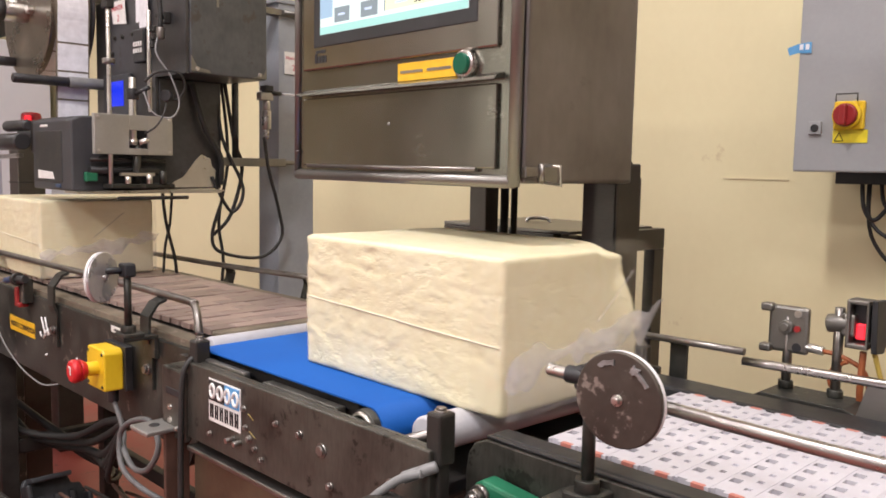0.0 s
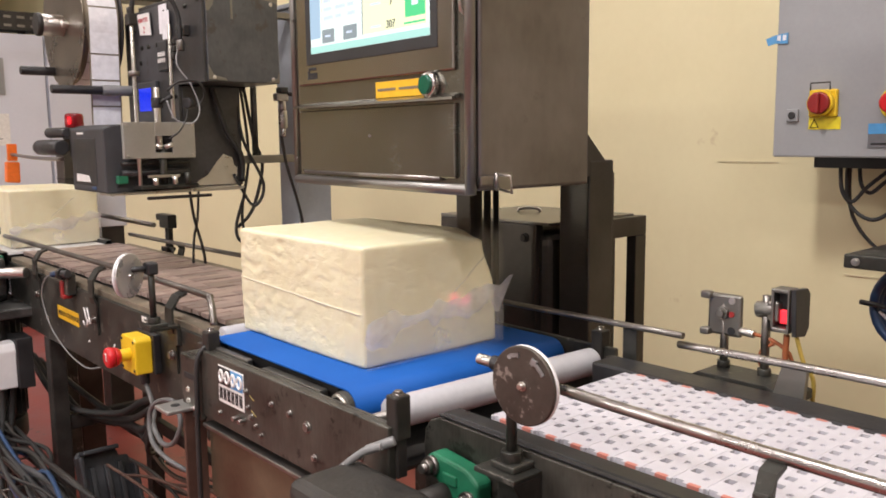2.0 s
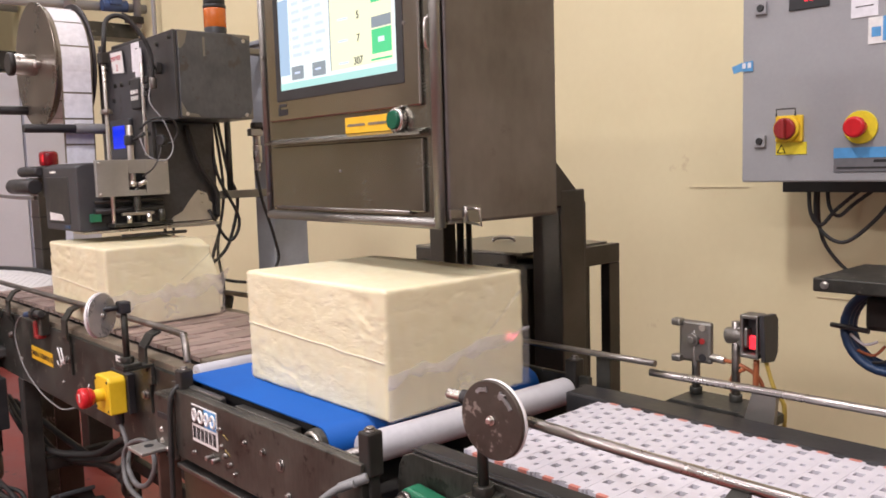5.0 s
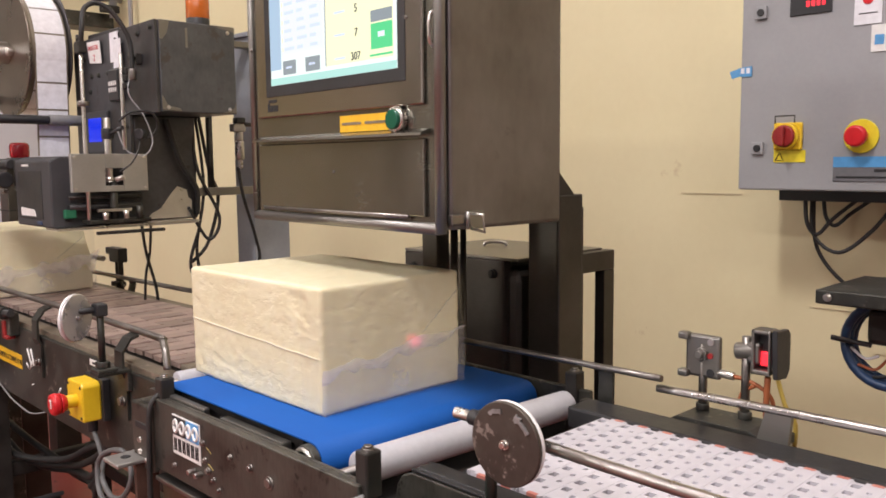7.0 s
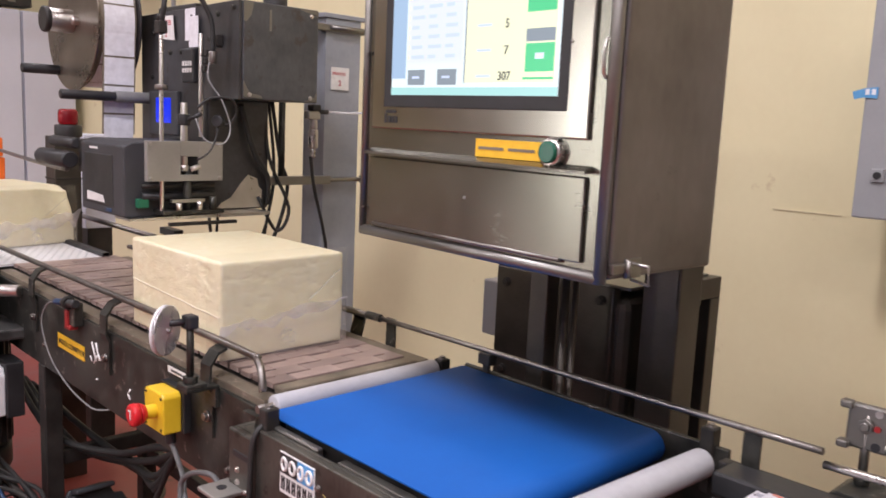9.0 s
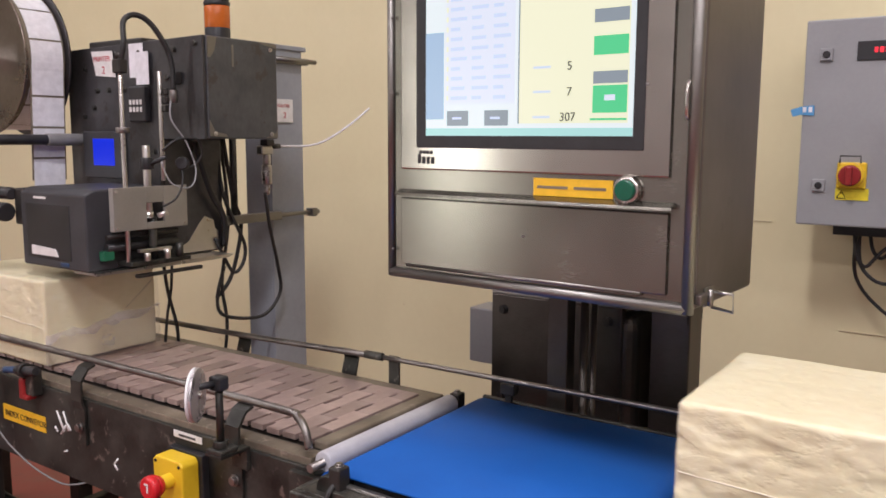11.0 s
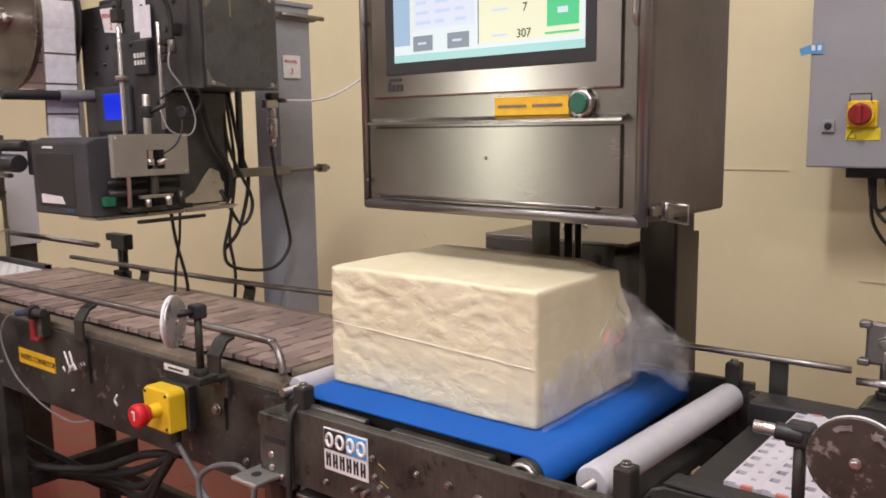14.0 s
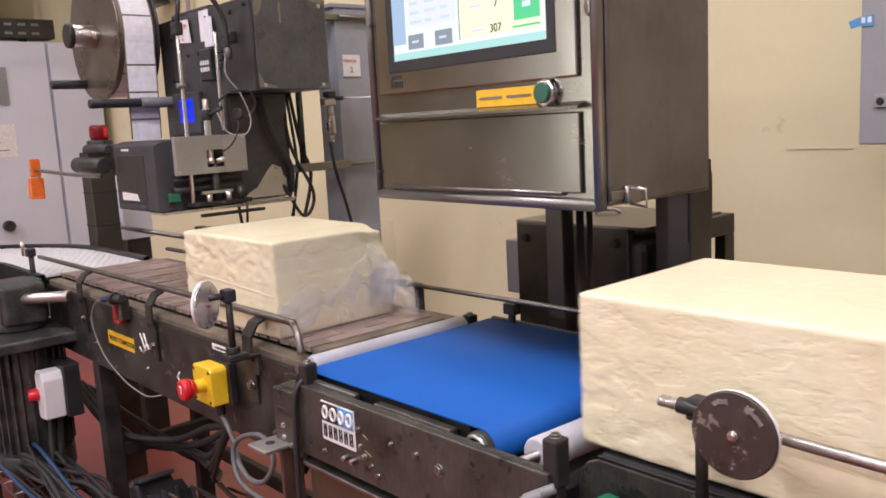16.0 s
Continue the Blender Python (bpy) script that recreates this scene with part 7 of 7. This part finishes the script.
def padlock():
    t = thing("lockout_tag", (0.862, 3.32, 1.19), "orange lockout padlock hanging on a thin arm", "padlock")
    part("body", prism([(0.835, 1.09), (0.885, 1.085), (0.887, 1.165), (0.84, 1.168)], 3.30, 3.335, "y", 0.005), ORANGE, t, "orange plastic body")
    part("shackle", pipe([(0.848, 3.318, 1.165), (0.848, 3.318, 1.20), (0.862, 3.318, 1.212), (0.876, 3.318, 1.20), (0.876, 3.318, 1.165)], 0.004, 8), STEEL_BRIGHT, t)
    part("hasp", box(0.845, 0.88, 3.30, 3.312, 1.17, 1.235, 0.003), ORANGE, t)
    return t


padlock()
DUCT = thing("floor_duct", (1.26, 3.46, 0), "pale square duct on a black pedestal by the wall", "duct")
part("pedestal", box(1.21, 1.31, 3.41, 3.51, 0, 0.88, 0.004), IRON, DUCT, "black iron pedestal")
part("shaft", box(1.20, 1.32, 3.4, 3.52, 0.88, 1.25, 0.004), CAB_LILAC, DUCT)
solo("handrail", rod((1.12, 2.62, 0.955), (1.12, 3.5, 0.955), 0.009, 12), STEEL_ROD, (1.12, 2.62, 0.955), "thin steel handrail beyond the conveyor", "rail")
solo("handrail_post", box(1.105, 1.135, 3.47, 3.50, 0, 0.955, 0.002), STEEL_DARK, (1.12, 3.48, 0), "dark steel post of the handrail", "post")


# ---- pieces of the running surfaces ----
def piece(name, me, parent, loc, rz=0.0):
    ob = bpy.data.objects.new(name, me)
    scene.collection.objects.link(ob)
    ob.parent = parent
    ob.location = Vector(loc) - ORIGIN[parent.name]
    ob.rotation_euler = (0, 0, rz)
    return ob


def mesh_of(name, bm, mat):
    me = bpy.data.meshes.new(name)
    bm.to_mesh(me)
    bm.free()
    me.materials.append(mat)
    return me


def loose_boxes(rows):
    """Plain small boxes in one mesh."""
    bm = bmesh.new()
    for x0, x1, y0, y1, z0, z1 in rows:
        v = [bm.verts.new((x, y, z)) for x in (x0, x1) for y in (y0, y1) for z in (z0, z1)]
        for f in ((0, 1, 3, 2), (4, 6, 7, 5), (0, 4, 5, 1), (2, 3, 7, 6), (0, 2, 6, 4), (1, 5, 7, 3)):
            bm.faces.new([v[i] for i in f])
    return bm


# brown slats: two or three plates to a row, joints staggered
P = 0.0381
LENS = {}
for k in range(36):
    y = 1.268 + k * P
    cuts = [0.702, 0.802, 0.902, 1.0] if k % 2 else [0.702, 0.752, 0.852, 0.952, 1.0]
    for a, b in zip(cuts, cuts[1:]):
        L = round(b - a, 4)
        if L not in LENS:
            LENS[L] = mesh_of("slat", merge(box(0.0003, L - 0.0003, 0.0, P - 0.0082, -0.010, 0.0, 0.0008, 1), box(L * 0.52, L - 0.0003, P - 0.0086, P - 0.0006, -0.010, -0.0002, 0.0006, 1)), SLAT)
        piece("slat", LENS[L], INDEX, (a, y, 0.9038 - 0.0006 * ((k * 7) % 3)))

# white open chain: a solid bar and fingers to each row, staggered
Q = 0.0254


def chain_row(shift, width, pitch=0.0254, gap=0.0095):
    rows = [(0.0, width, 0.0, 0.0155, -0.007, 0.0)]
    x = 0.004 + shift
    if shift:
        rows.append((0.0, x - gap, 0.0155, Q, -0.007, -0.0003))
    while x < width - 0.004:
        rows.append((x, min(x + pitch - gap, width), 0.0155, Q, -0.007, -0.0003))
        x += pitch
    return mesh_of("chain_link", loose_boxes(rows), WHITE_PL)


# infeed chain: broad links with a row of open slots, shallow dimples between, red edge caps
CX0, CWID, LP = 0.688, 0.283, 0.0373


def broad_link():
    rows = [(0.0, CWID, 0.0, 0.008, -0.008, 0.0), (0.0, CWID, 0.008, 0.014, -0.008, -0.0028), (0.0, CWID, 0.014, 0.0235, -0.008, 0.0), (0.004, CWID - 0.004, 0.0345, LP, -0.008, -0.0005)]
    x, y = 0.0, 0.0
    for k in range(11):
        c = 0.037 + 0.0254 * k
        if c < CWID - 0.012:
            rows.append((x if k else 0.006, c - 0.0058, 0.0235, 0.0345, -0.008, -0.0002))
            x = c + 0.0058
        d = 0.0243 + 0.0254 * k
        if d < CWID - 0.008:
            rows.append((y, d - 0.0036, 0.008, 0.014, -0.008, -0.0001))
            y = d + 0.0036
    rows += [(x, CWID - 0.006, 0.024, 0.0345, -0.008, -0.0002), (y, CWID, 0.008, 0.014, -0.008, -0.0001)]
    return mesh_of("chain_link", loose_boxes(rows), CHAIN_WHITE)


LINK = broad_link()
CAP = mesh_of("edge_link", loose_boxes([(-0.0012, 0.0045, 0.0045, 0.0175, -0.0075, 0.0005)]), RED_LINK)
for k in range(84):
    y = 0.4955 - k * LP
    piece("chain_link", LINK, INFEED, (CX0, y, 0.9036))
    piece("edge_link", CAP, INFEED, (CX0, y, 0.9036))
    piece("edge_link", CAP, INFEED, (CX0 + CWID - 0.0035, y, 0.9036))
WLINKS = [chain_row(0.0, RO - RI - 0.006), chain_row(0.0127, RO - RI - 0.006)]
for k in range(14):
    piece("chain_link", WLINKS[k % 2], CURVE, (CC[0] + RI + 0.003, 2.626 + k * Q, 0.9036))
for k in range(42):
    a = (k + 0.1) * Q / (RO - 0.05)
    r = RI + 0.003
    piece("chain_link", WLINKS[k % 2], CURVE, (CC[0] + r * math.cos(a), CC[1] + r * math.sin(a), 0.9036 - 0.0008 * (k % 2)), a)
for k in range(52):
    piece("chain_link", WLINKS[k % 2], CURVE, (CC[0] - k * Q, CC[1] + RI + 0.003, 0.9036), math.pi / 2)


motions()
